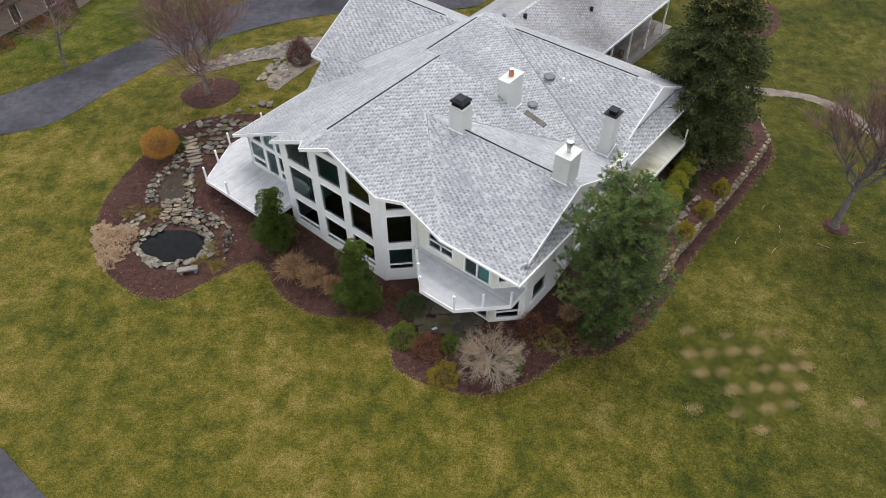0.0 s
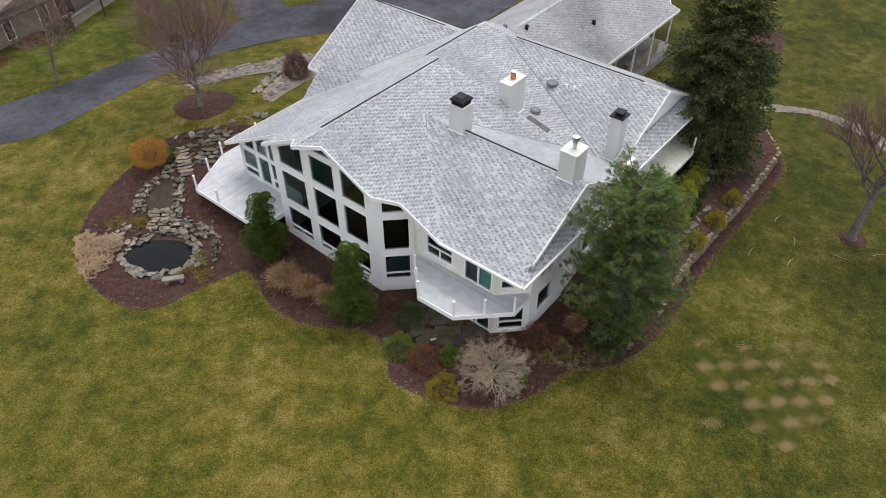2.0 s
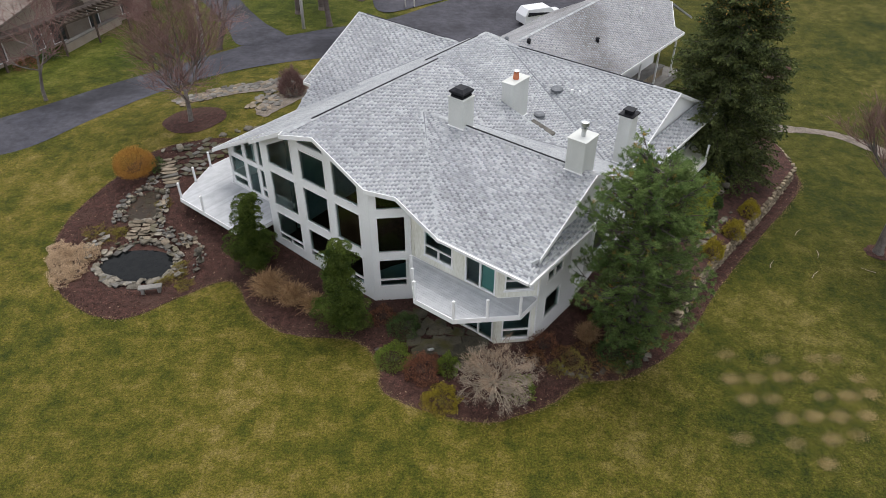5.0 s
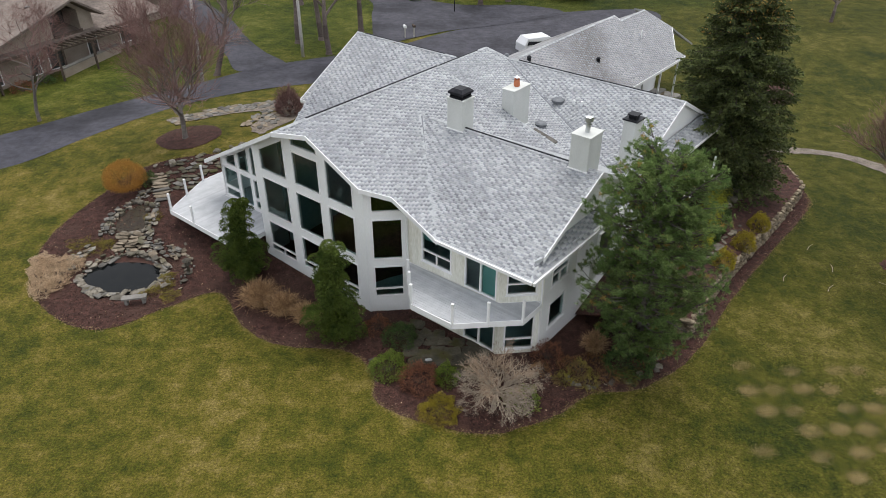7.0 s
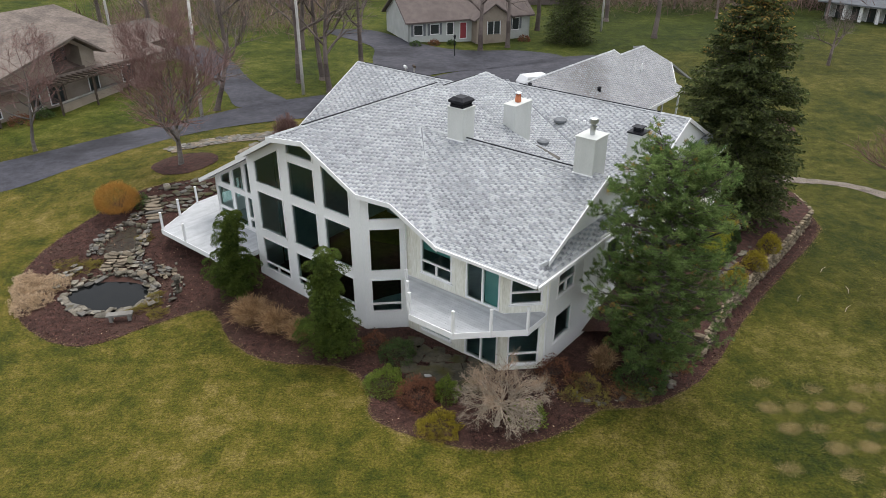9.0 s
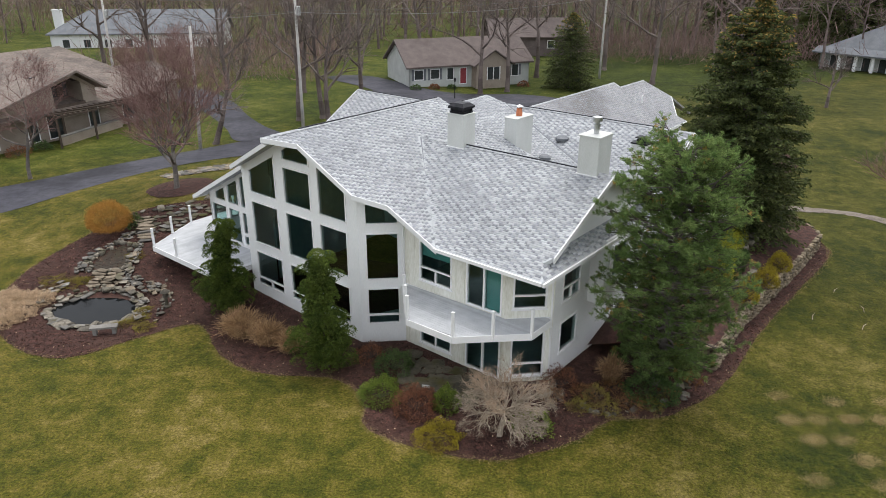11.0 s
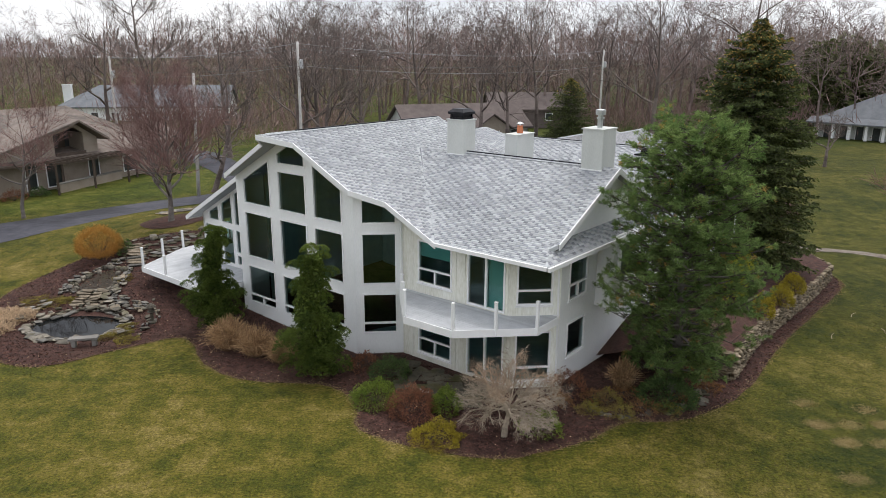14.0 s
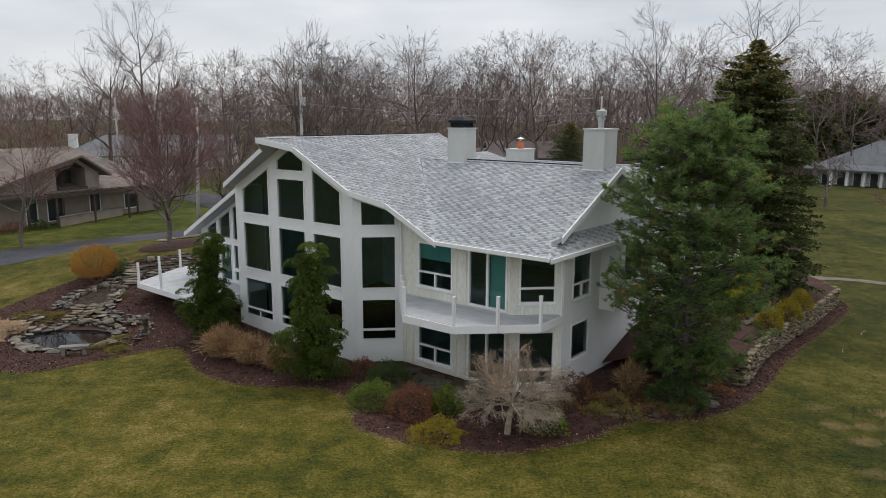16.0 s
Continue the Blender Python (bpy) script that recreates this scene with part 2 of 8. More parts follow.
DECKING = material("pale_grey_decking", (0.37, 0.385, 0.40), (0.49, 0.50, 0.515), 2.0, 0.6, 0.08, 30.0, per_piece=0.08)
DECK_CREAM = material("mossy_cream_decking", (0.50, 0.49, 0.40), (0.66, 0.65, 0.57), 1.2, 0.7, 0.08, 30.0, per_piece=0.06, third=(0.30, 0.29, 0.16), patch=0.45)
GRAVEL = material("brown_gravel", (0.105, 0.085, 0.068), (0.215, 0.185, 0.155), 1.5, 0.95, 0.6, 14.0, grain=((9.0, 0.6, 1.4),))
STUCCO = material("chimney_stucco", (0.48, 0.495, 0.47), (0.60, 0.61, 0.585), 1.0, 0.8, 0.1, 40.0, stretch=(1, 1, 0.3))
BLACK = material("black_metal", (0.010, 0.011, 0.014), (0.03, 0.03, 0.035), 3.0, 0.5, 0.1, 40.0, metal=0.6)
STEEL = material("galvanised_steel", (0.45, 0.47, 0.48), (0.65, 0.66, 0.67), 4.0, 0.35, 0.05, 40.0, metal=0.9)
CLAY = material("clay_pot", (0.42, 0.13, 0.06), (0.55, 0.20, 0.10), 4.0, 0.8, 0.1, 40.0)
GLASS = glass_material("window_glass", (0.60, 0.76, 0.74))
WATER = material("pond_water", (0.004, 0.005, 0.006), (0.010, 0.011, 0.011), 1.0, 0.02, 0.0, 3.0)
WATER.node_tree.nodes["Principled BSDF"].inputs["Specular IOR Level"].default_value = 0.1
DARK = material("dark_pane", (0.022, 0.028, 0.028), (0.050, 0.058, 0.058), 0.8, 0.3, 0.0, 4.0)
ROOM = material("dim_room", (0.27, 0.37, 0.38), (0.40, 0.52, 0.53), 0.9, 0.8, 0.0, 4.0)
BLIND = material("teal_blind", (0.15, 0.35, 0.34), (0.21, 0.45, 0.43), 2.0, 0.8, 0.1, 30.0)
STONE = material("field_stone", (0.065, 0.057, 0.045), (0.225, 0.202, 0.164), 2.5, 0.9, 0.6, 18.0, per_piece=0.55, third=(0.095, 0.085, 0.052), patch=1.2)
WALL_STONE = material("buff_wall_stone", (0.115, 0.088, 0.058), (0.30, 0.245, 0.17), 2.5, 0.9, 0.6, 18.0, per_piece=0.5, third=(0.15, 0.12, 0.078), patch=1.2)
FLAG = material("flagstone", (0.075, 0.071, 0.064), (0.20, 0.188, 0.168), 1.6, 0.85, 0.4, 18.0, per_piece=0.4)
FLAG_DARK = material("mossy_flagstone", (0.046, 0.042, 0.030), (0.125, 0.112, 0.080), 1.6, 0.9, 0.4, 18.0, per_piece=0.2, third=(0.070, 0.064, 0.020), patch=1.0)
LEDGE = material("tan_ledge_stone", (0.11, 0.088, 0.062), (0.26, 0.215, 0.160), 2.5, 0.9, 0.5, 18.0, per_piece=0.35)
RUSTY = material("rusty_groundcover", (0.155, 0.085, 0.038), (0.30, 0.165, 0.078), 3.5, 0.95, 0.0, 22.0, per_piece=0.35, leaf=0.35)
MOSS = material("moss_groundcover", (0.125, 0.108, 0.022), (0.29, 0.235, 0.052), 3.5, 0.95, 0.8, 22.0, third=(0.16, 0.105, 0.045), patch=1.4)
SILT = material("dark_wet_silt", (0.016, 0.012, 0.008), (0.050, 0.036, 0.022), 3.0, 0.6, 0.5, 18.0, patch=1.0, third=(0.030, 0.024, 0.010))
CHIP = material("mulch_chips", (0.024, 0.011, 0.0085), (0.118, 0.060, 0.044), 3.0, 0.95, 0.0, 20.0, per_piece=0.85)
BARK = material("grey_bark", (0.10, 0.085, 0.075), (0.20, 0.18, 0.165), 3.0, 0.95, 0.6, 25.0, per_piece=0.2)
BARK_YARD = material("brown_grey_bark", (0.095, 0.074, 0.066), (0.19, 0.155, 0.140), 0.4, 0.95, 0.4, 10.0, per_piece=0.3)
BARK_DARK = material("dark_bark", (0.045, 0.036, 0.032), (0.095, 0.078, 0.07), 0.4, 0.95, 0.4, 10.0, per_piece=0.3)
WOODS = material("far_bark", (0.130, 0.098, 0.088), (0.27, 0.212, 0.196), 0.08, 0.95, 0.0, 2.0, per_piece=0.35)
BRUSH = material("brown_brushwood", (0.165, 0.105, 0.093), (0.27, 0.186, 0.168), 0.06, 0.95, 0.0, 1.0, per_piece=0.3)
BARK_RED = material("reddish_twigs", (0.15, 0.085, 0.075), (0.25, 0.155, 0.14), 3.0, 0.95, 0.3, 20.0, per_piece=0.25)
TWIG_BROWN = material("brown_twigs", (0.25, 0.18, 0.128), (0.42, 0.315, 0.225), 5.0, 0.95, 0.3, 20.0, per_piece=0.2)
BARK_PALE = material("pale_twigs", (0.225, 0.182, 0.14), (0.40, 0.335, 0.26), 5.0, 0.95, 0.3, 20.0, per_piece=0.25)
WOOD_POLE = material("grey_pole_wood", (0.36, 0.345, 0.325), (0.52, 0.50, 0.475), 2.0, 0.9, 0.3, 30.0)
SPRUCE = material("spruce_needles", (0.030, 0.048, 0.017), (0.135, 0.155, 0.050), 1.2, 0.8, 0.0, 9.0, per_piece=0.5, leaf=0.4)
SPRUCE_TIP = material("spruce_cones", (0.26, 0.17, 0.045), (0.42, 0.29, 0.085), 3.0, 0.8, 0.0, 9.0, per_piece=0.3, leaf=0.3)
PINE = material("pine_needles", (0.088, 0.158, 0.046), (0.225, 0.300, 0.100), 1.0, 0.85, 0.0, 6.0, per_piece=0.5, leaf=0.55)
CYPRESS = material("cypress_foliage", (0.030, 0.060, 0.010), (0.142, 0.186, 0.033), 1.6, 0.8, 0.0, 7.0, per_piece=0.5, leaf=0.35)
SHRUB_GREEN = material("green_shrub_leaves", (0.075, 0.125, 0.016), (0.225, 0.280, 0.045), 3.0, 0.7, 0.0, 12.0, per_piece=0.5, leaf=0.4)
SHRUB_DARK = material("dark_shrub_leaves", (0.042, 0.080, 0.024), (0.110, 0.160, 0.050), 3.0, 0.7, 0.0, 12.0, per_piece=0.45, leaf=0.4)
SHRUB_RED = material("maroon_shrub_leaves", (0.135, 0.056, 0.032), (0.29, 0.135, 0.078), 3.0, 0.8, 0.0, 12.0, per_piece=0.45, leaf=0.4)
SHRUB_GOLD = material("golden_shrub_leaves", (0.150, 0.125, 0.010), (0.40, 0.325, 0.034), 3.0, 0.7, 0.0, 12.0, per_piece=0.45, leaf=0.4)
SHRUB_LIME = material("lime_cedar_leaves", (0.20, 0.22, 0.018), (0.40, 0.40, 0.04), 3.0, 0.7, 0.0, 12.0, per_piece=0.3, leaf=0.35)
ORANGE = material("orange_twigs", (0.30, 0.145, 0.025), (0.54, 0.30, 0.075), 3.0, 0.8, 0.0, 12.0, per_piece=0.4, leaf=0.35)
DRY_REED = material("dry_reed", (0.22, 0.128, 0.066), (0.52, 0.355, 0.20), 3.0, 0.9, 0.0, 12.0, per_piece=0.4, leaf=0.35)
DRY_BLOOM = material("dry_bloom", (0.42, 0.31, 0.20), (0.68, 0.53, 0.37), 3.0, 0.9, 0.0, 12.0, per_piece=0.35, leaf=0.35)
BRICK_TAN = material("tan_siding", (0.25, 0.205, 0.165), (0.35, 0.30, 0.25), 1.0, 0.85, 0.1, 20.0)
BROWN = material("brown_trim", (0.06, 0.045, 0.035), (0.10, 0.075, 0.06), 2.0, 0.8, 0.1, 20.0)
GREY_SIDING = material("grey_green_siding", (0.40, 0.42, 0.40), (0.52, 0.54, 0.52), 1.0, 0.7, 0.05, 20.0)
SLATE = material("blue_grey_roof", (0.12, 0.128, 0.14), (0.19, 0.20, 0.215), 1.0, 0.9, 0.1, 20.0)
BROWN_ROOF = material("brown_roof", (0.10, 0.08, 0.075), (0.16, 0.13, 0.12), 1.0, 0.9, 0.1, 20.0)
RED_DOOR = material("red_door_paint", (0.25, 0.04, 0.05), (0.32, 0.06, 0.07), 2.0, 0.5, 0.0)
CAR_WHITE = material("white_car_paint", (0.70, 0.71, 0.73), (0.76, 0.77, 0.79), 2.0, 0.25, 0.0)
RUBBER = material("tyre_rubber", (0.015, 0.015, 0.015), (0.03, 0.03, 0.03), 6.0, 0.9, 0.1)
CABLE = material("grey_power_line", (0.20, 0.20, 0.20), (0.32, 0.32, 0.32), 3.0, 0.5, 0.0)
WIRE_GREY = material("weathered_cable", (0.10, 0.10, 0.10), (0.18, 0.18, 0.18), 3.0, 0.7, 0.0)


# ---- building helpers ----
class Geo:
    """Collects solids and makes one mesh of them."""

    def __init__(self):
        self.v, self.f = [], []

    def add(self, verts, faces):
        o = len(self.v)
        self.v += [tuple(p) for p in verts]
        self.f += [tuple(i + o for i in f) for f in faces]
        return self

    def box(self, a, b):
        (x0, y0, z0), (x1, y1, z1) = a, b
        return self.add([(x, y, z) for z in (z0, z1) for x, y in ((x0, y0), (x1, y0), (x1, y1), (x0, y1))],
                        [(3, 2, 1, 0), (4, 5, 6, 7), (0, 1, 5, 4), (1, 2, 6, 5), (2, 3, 7, 6), (3, 0, 4, 7)])

    def beam(self, p, q, w, h, drop=0.0):
        """A board from p to q, w wide across and h high, its top at the line less drop."""
        p, q = Vector(p), Vector(q)
        d = (q - p).normalized()
        s = d.cross(Vector((0, 0, 1)))
        s = (s.normalized() if s.length > 1e-4 else Vector((1, 0, 0))) * (w / 2)
        u = s.cross(d).normalized() if abs(d.z) > 0.99 else Vector((0, 0, 1))
        t, b = u * -drop, u * -(drop + h)
        return self.add([p - s + b, p + s + b, q + s + b, q - s + b, p - s + t, p + s + t, q + s + t, q - s + t],
                        [(3, 2, 1, 0), (4, 5, 6, 7), (0, 1, 5, 4), (1, 2, 6, 5), (2, 3, 7, 6), (3, 0, 4, 7)])

    def prism(self, poly, z0, z1):
        n = len(poly)
        return self.add([(x, y, z0) for x, y in poly] + [(x, y, z1) for x, y in poly],
                        [tuple(range(n))[::-1], tuple(range(n, 2 * n))] + [(i, (i + 1) % n, n + (i + 1) % n, n + i) for i in range(n)])

    def lathe(self, profile, n=12, at=(0, 0, 0)):
        rings = [[(at[0] + r * math.cos(6.2832 * i / n), at[1] + r * math.sin(6.2832 * i / n), at[2] + z) for i in range(n)] for r, z in profile]
        k = len(rings)
        return self.add([p for r in rings for p in r],
                        [(j * n + i, j * n + (i + 1) % n, (j + 1) * n + (i + 1) % n, (j + 1) * n + i) for j in range(k - 1) for i in range(n)]
                        + [tuple(range(n))[::-1], tuple(range((k - 1) * n, k * n))])

    def panel(self, place, outer, holes, thick):
        """A wall drawn in (along, up) with openings; place(s, out, z) puts it into the house."""
        from_loops = [outer] + holes
        flat = [p for loop in from_loops for p in loop]
        tris = fill(outer, holes)
        n = len(flat)
        faces = [t for t in tris] + [tuple(i + n for i in t[::-1]) for t in tris]
        o = 0
        for loop in from_loops:
            k = len(loop)
            faces += [(o + i, o + (i + 1) % k, n + o + (i + 1) % k, n + o + i) for i in range(k)]
            o += k
        return self.add([place(s, 0, z) for s, z in flat] + [place(s, -thick, z) for s, z in flat], faces)

    def mesh(self, name, mat, smooth=False):
        me = bpy.data.meshes.new(name)
        me.from_pydata(self.v, [], self.f)
        me.materials.append(mat)
        if smooth:
            me.polygons.foreach_set("use_smooth", [True] * len(me.polygons))
        me.update()
        if len(self.f) == 1:
            return me
        bm = bmesh.new()
        bm.from_mesh(me)
        bmesh.ops.recalc_face_normals(bm, faces=bm.faces[:])
        bm.to_mesh(me)
        bm.free()
        return me


def fill(outer, holes):
    """Triangles over an outline, less its openings."""
    from mathutils import geometry
    pts = [Vector(p) for loop in [outer] + holes for p in loop]
    loops, o = [], 0
    for loop in [outer] + holes:
        loops.append(list(range(o, o + len(loop))))
        o += len(loop)
    edges = [(l[i], l[(i + 1) % len(l)]) for l in loops for i in range(len(l))]
    _, _, f, origin, *_ = geometry.delaunay_2d_cdt(pts, edges, [], 0, 1e-6)
    names = [q[0] for q in origin]
    out = []
    for t in f:
        a = [names[i] for i in t]
        c = sum((pts[i] for i in a), Vector((0, 0))) / 3
        if bool(inside(c.x, c.y, list(outer))) and not any(bool(inside(c.x, c.y, list(h))) for h in holes):
            out.append(tuple(a))
    return out


def part(name, geo, mat, parent=None, label="", smooth=False):
    ob = new(name, geo.mesh(name, mat, smooth) if isinstance(geo, Geo) else geo)
    if parent is not None:
        ob.parent = parent
    return tagged(ob, label)


def thing(name, label, category, at=None, group="", kind=""):
    ob = new(name)
    ob.empty_display_size = 0.1
    if at is not None:
        ob.matrix_world = at
    return tagged(ob, label, category, group, kind)


def bulk(name, verts, faces, mats, index=None, smooth=False):
    """A mesh from arrays: verts (n, 3), faces (m, 3 or 4)."""
    verts, faces = np.asarray(verts, "f4"), np.asarray(faces, "i4")
    me = bpy.data.meshes.new(name)
    k = faces.shape[1]
    me.vertices.add(len(verts)), me.loops.add(faces.size), me.polygons.add(len(faces))
    me.vertices.foreach_set("co", verts.ravel())
    me.loops.foreach_set("vertex_index", faces.ravel())
    me.polygons.foreach_set("loop_start", np.arange(0, faces.size, k, dtype="i4"))
    for m in mats if isinstance(mats, (list, tuple)) else [mats]:
        me.materials.append(m)
    if index is not None:
        me.polygons.foreach_set("material_index", np.asarray(index, "i4"))
    if smooth:
        me.polygons.foreach_set("use_smooth", np.ones(len(faces), bool))
    me.update(calc_edges=True)
    me.validate()
    return me


def smooth_step(a):
    a = np.clip(a, 0, 1)
    return a * a * (3 - 2 * a)


def height(x, y):
    """The lie of the land: a mound behind the pond, a slope down beyond the retaining wall."""
    x, y = np.asarray(x, float), np.asarray(y, float)
    h = 0.5 * smooth_step((y - 30) / 20) * smooth_step((6 - x) / 10) + 1.6 * np.exp(-((x + 14) / 9) ** 2 - ((y - 45) / 9) ** 2)
    h = h - 0.28 * np.exp(-(((x + 17.0) / 2.5) ** 2 + ((y - 30.8) / 2.0) ** 2) ** 2)
    return h - 1.3 * smooth_step((x - 5) / 26) * smooth_step((y - 5) / 20) * (1 - smooth_step((y - 50) / 25))


def ground_z(x, y):
    return float(height(x, y))


def curve_loop(points, n=10, closed=True):
    """A smooth line through a few points."""
    p, out, k = [Vector(q) for q in points], [], len(points)
    for i in range(k if closed else k - 1):
        a, b, c, d = (p[(i + j) % k] if closed else p[min(max(i + j, 0), k - 1)] for j in (-1, 0, 1, 2))
        for s in range(n):
            t = s / n
            out.append(0.5 * (2 * b + (c - a) * t + (2 * a - 5 * b + 4 * c - d) * t * t + (3 * b - a - 3 * c + d) * t ** 3))
    return out if closed else out + [p[-1]]


def sheet(name, outline, mat, lift, label, category, step=0.7, kind="structure", rough_edge=0.0, shape=None):
    """A patch of ground cover inside a closed outline, laid over the land."""
    from mathutils import geometry
    rnd = random.Random(len(name))
    loop = [Vector((q[0] + rnd.uniform(-rough_edge, rough_edge), q[1] + rnd.uniform(-rough_edge, rough_edge))) for q in outline]
    xs, ys = [q.x for q in loop], [q.y for q in loop]
    inner = [Vector((x + rnd.uniform(-0.2, 0.2) * step, y + rnd.uniform(-0.2, 0.2) * step)) for x in np.arange(min(xs), max(xs), step) for y in np.arange(min(ys), max(ys), step)]
    n = len(loop)
    v, _, f, *_ = geometry.delaunay_2d_cdt(loop + inner, [], [list(range(n))], 1, 1e-4)
    raised = shape or (lambda x, y: lift)
    verts = [(q.x, q.y, ground_z(q.x, q.y) + raised(q.x, q.y)) for q in v]
    g = Geo()
    g.add(verts, [tuple(t) for t in f])
    ob = part(name, g, mat, smooth=True)
    return tagged(ob, label, category, kind=kind)


# ---- ground ----
def ground_sheet():
    s = np.linspace(-1, 1, 221)
    xs = np.sign(s) * (np.abs(s) * 46 + np.abs(s) ** 6 * 1400)
    ys = 28 + xs
    gx, gy = np.meshgrid(xs, ys, indexing="ij")
    gz = height(gx, gy) + 0.03 * np.sin(gx * 0.9) * np.sin(gy * 0.7) * (np.hypot(gx, gy - 25) > 30)
    n = len(xs)
    i, j = np.meshgrid(np.arange(n - 1), np.arange(n - 1), indexing="ij")
    a = (i * n + j).ravel()
    ob = new("ground", bulk("ground", np.stack([gx, gy, gz], -1).reshape(-1, 3), np.stack([a, a + n, a + n + 1, a + 1], 1), GRASS, smooth=True))
    tagged(ob, "mown spring lawn, olive green with straw-coloured patches", "lawn", kind="structure")


ground_sheet()

BED = curve_loop([(-11.4, 29.2), (-9.6, 26.6), (-7.5, 25.2), (-4.3, 24.8), (-3.0, 23.3), (-2.6, 21.5), (-0.3, 20.3), (2.2, 19.8), (4.9, 20.8), (6.6, 22.1), (9.1, 22.6),
                  (12.1, 25.1), (16.1, 30.5), (20.2, 35.4), (23.9, 39.9), (24.9, 42.4), (24.9, 49.6), (23.5, 52.0), (16, 44), (2, 36), (-8, 38), (-12.2, 42.0), (-18.8, 41.6), (-21.2, 38.6),
                  (-22.6, 34.5), (-21.8, 30.3), (-19.2, 27.3), (-16.3, 26.3), (-13.6, 28.1)], 8)
sheet("mulch_bed", BED, MULCH, 0.022, "dark red-brown bark mulch bed with curved edges", "mulch bed", 0.6, rough_edge=0.04)
sheet("tree_ring", curve_loop([(-19.9, 45.1), (-18.4, 43.3), (-16.4, 43.3), (-15.2, 45.0), (-16.4, 46.6), (-18.8, 46.7)], 8), MULCH, 0.028, "round bark mulch ring at the foot of a bare tree", "mulch bed", rough_edge=0.04)
sheet("tree_ring", curve_loop([(25.7, 33.1), (26.9, 32.8), (27.3, 33.8), (26.4, 34.4), (25.6, 33.9)], 8), MULCH, 0.03, "small bare mulch patch round a trunk", "mulch bed", 0.5, rough_edge=0.06)
sheet("tree_ring", curve_loop([(27.2, 58.6), (28.8, 57.9), (30.4, 58.6), (31.5, 60.7), (31.5, 63.2), (29.6, 64.0), (27.4, 62.0)], 8), MULCH, 0.03, "mulched round bed on the far lawn", "mulch bed", rough_edge=0.04)
DRIVE = curve_loop([(-62, 28), (-45, 36.5), (-37, 40.5), (-29.8, 42.6), (-26, 46.8), (-22, 51.5), (-17.5, 55.5), (-12.0, 58.4), (-6, 60), (2, 61), (5, 64), (9, 69), (15, 74), (24, 80), (24, 86), (12, 84), (2, 77),
                    (-5, 69.5), (-12, 66), (-17, 63), (-21.6, 58.5), (-27, 53.5), (-32, 48.5), (-38, 44.2), (-46, 40.5), (-62, 33)], 6)
sheet("road", DRIVE, ASPHALT, 0.03, "dark patched asphalt driveway curving past the house", "driveway", 1.5)
sheet("road", curve_loop([(-18.4, 62.0), (-14.6, 64.0), (-17.5, 68), (-20.5, 73), (-24, 80), (-30, 88), (-34, 86), (-28, 78), (-24.5, 73), (-21, 67)], 6), ASPHALT, 0.05, "grey asphalt side drive to the neighbour", "driveway", 1.5)
sheet("road", curve_loop([(-6, 71), (2, 77), (14, 84), (9, 88), (-1, 88), (-10, 98), (-16, 97), (-9, 88), (-8, 80)], 6), ASPHALT, 0.06, "asphalt turning area behind the house", "driveway", 1.5)
sheet("road", [Vector(p) for p in [(-36, 28), (-21.9, 16.8), (-18.6, 14.2), (-8, 5.8), (-14, -2), (-44, 20)]], ASPHALT, 0.045, "asphalt road edge beside the lawn", "road", 1.5)
sheet("pavement", curve_loop([(25.2, 49.2), (26.6, 48.9), (28.4, 48.8), (30.0, 48.3), (31.7, 46.4), (32.8, 44.2), (34.2, 42.0), (40, 36), (41, 37), (35.2, 43.0), (33.8, 45.4), (32.5, 47.5), (30.6, 49.1), (28.6, 49.7), (26.4, 50.1), (25.2, 50.2)], 6), GRAVEL, 0.03, "narrow brown gravel garden path", "path", 0.8, rough_edge=0.09)
sheet("pavement", curve_loop([(-20.5, 49.0), (-16.5, 51.2), (-13.2, 53.0), (-10.5, 54.6), (-9, 52), (-11.0, 47.5), (-12.6, 45.0), (-13.4, 46.5), (-12.2, 50.0), (-14.5, 49.7), (-18.0, 48.2)], 6), GRAVEL, 0.04, "broken flagstone walk along the driveway", "path", 0.8, rough_edge=0.12)


# ---- the house: its own axes lie 39 degrees off the world's ----
HOUSE = thing("house", "white two-storey house with grey shingle roofs and tall windows", "house", pose(0, 0, 0, 0, 0, -39))
Z_R = 9.2


class Roof:
    """A roof plane through a ridge point, falling in one direction (unit du, dv) at a slope."""

    def __init__(self, u, v, z, du, dv, slope):
        self.a = (u, v, z, du, dv, slope)

    def __call__(self, u, v):
        u0, v0, z0, du, dv, s = self.a
        return z0 - s * ((u - u0) * du + (v - v0) * dv)


R_MAIN_R, R_MAIN_L = Roof(-24, 25, Z_R, 1, 0, 0.49), Roof(-24, 25, Z_R, -1, 0, 0.53)


def roof_through(p, q, r):
    """The roof plane through three points."""
    a, b = Vector(q) - Vector(p), Vector(r) - Vector(p)
    n = a.cross(b)
    gu, gv = n.x / n.z, n.y / n.z
    s = math.hypot(gu, gv)
    return Roof(*p, gu / s, gv / s, s)


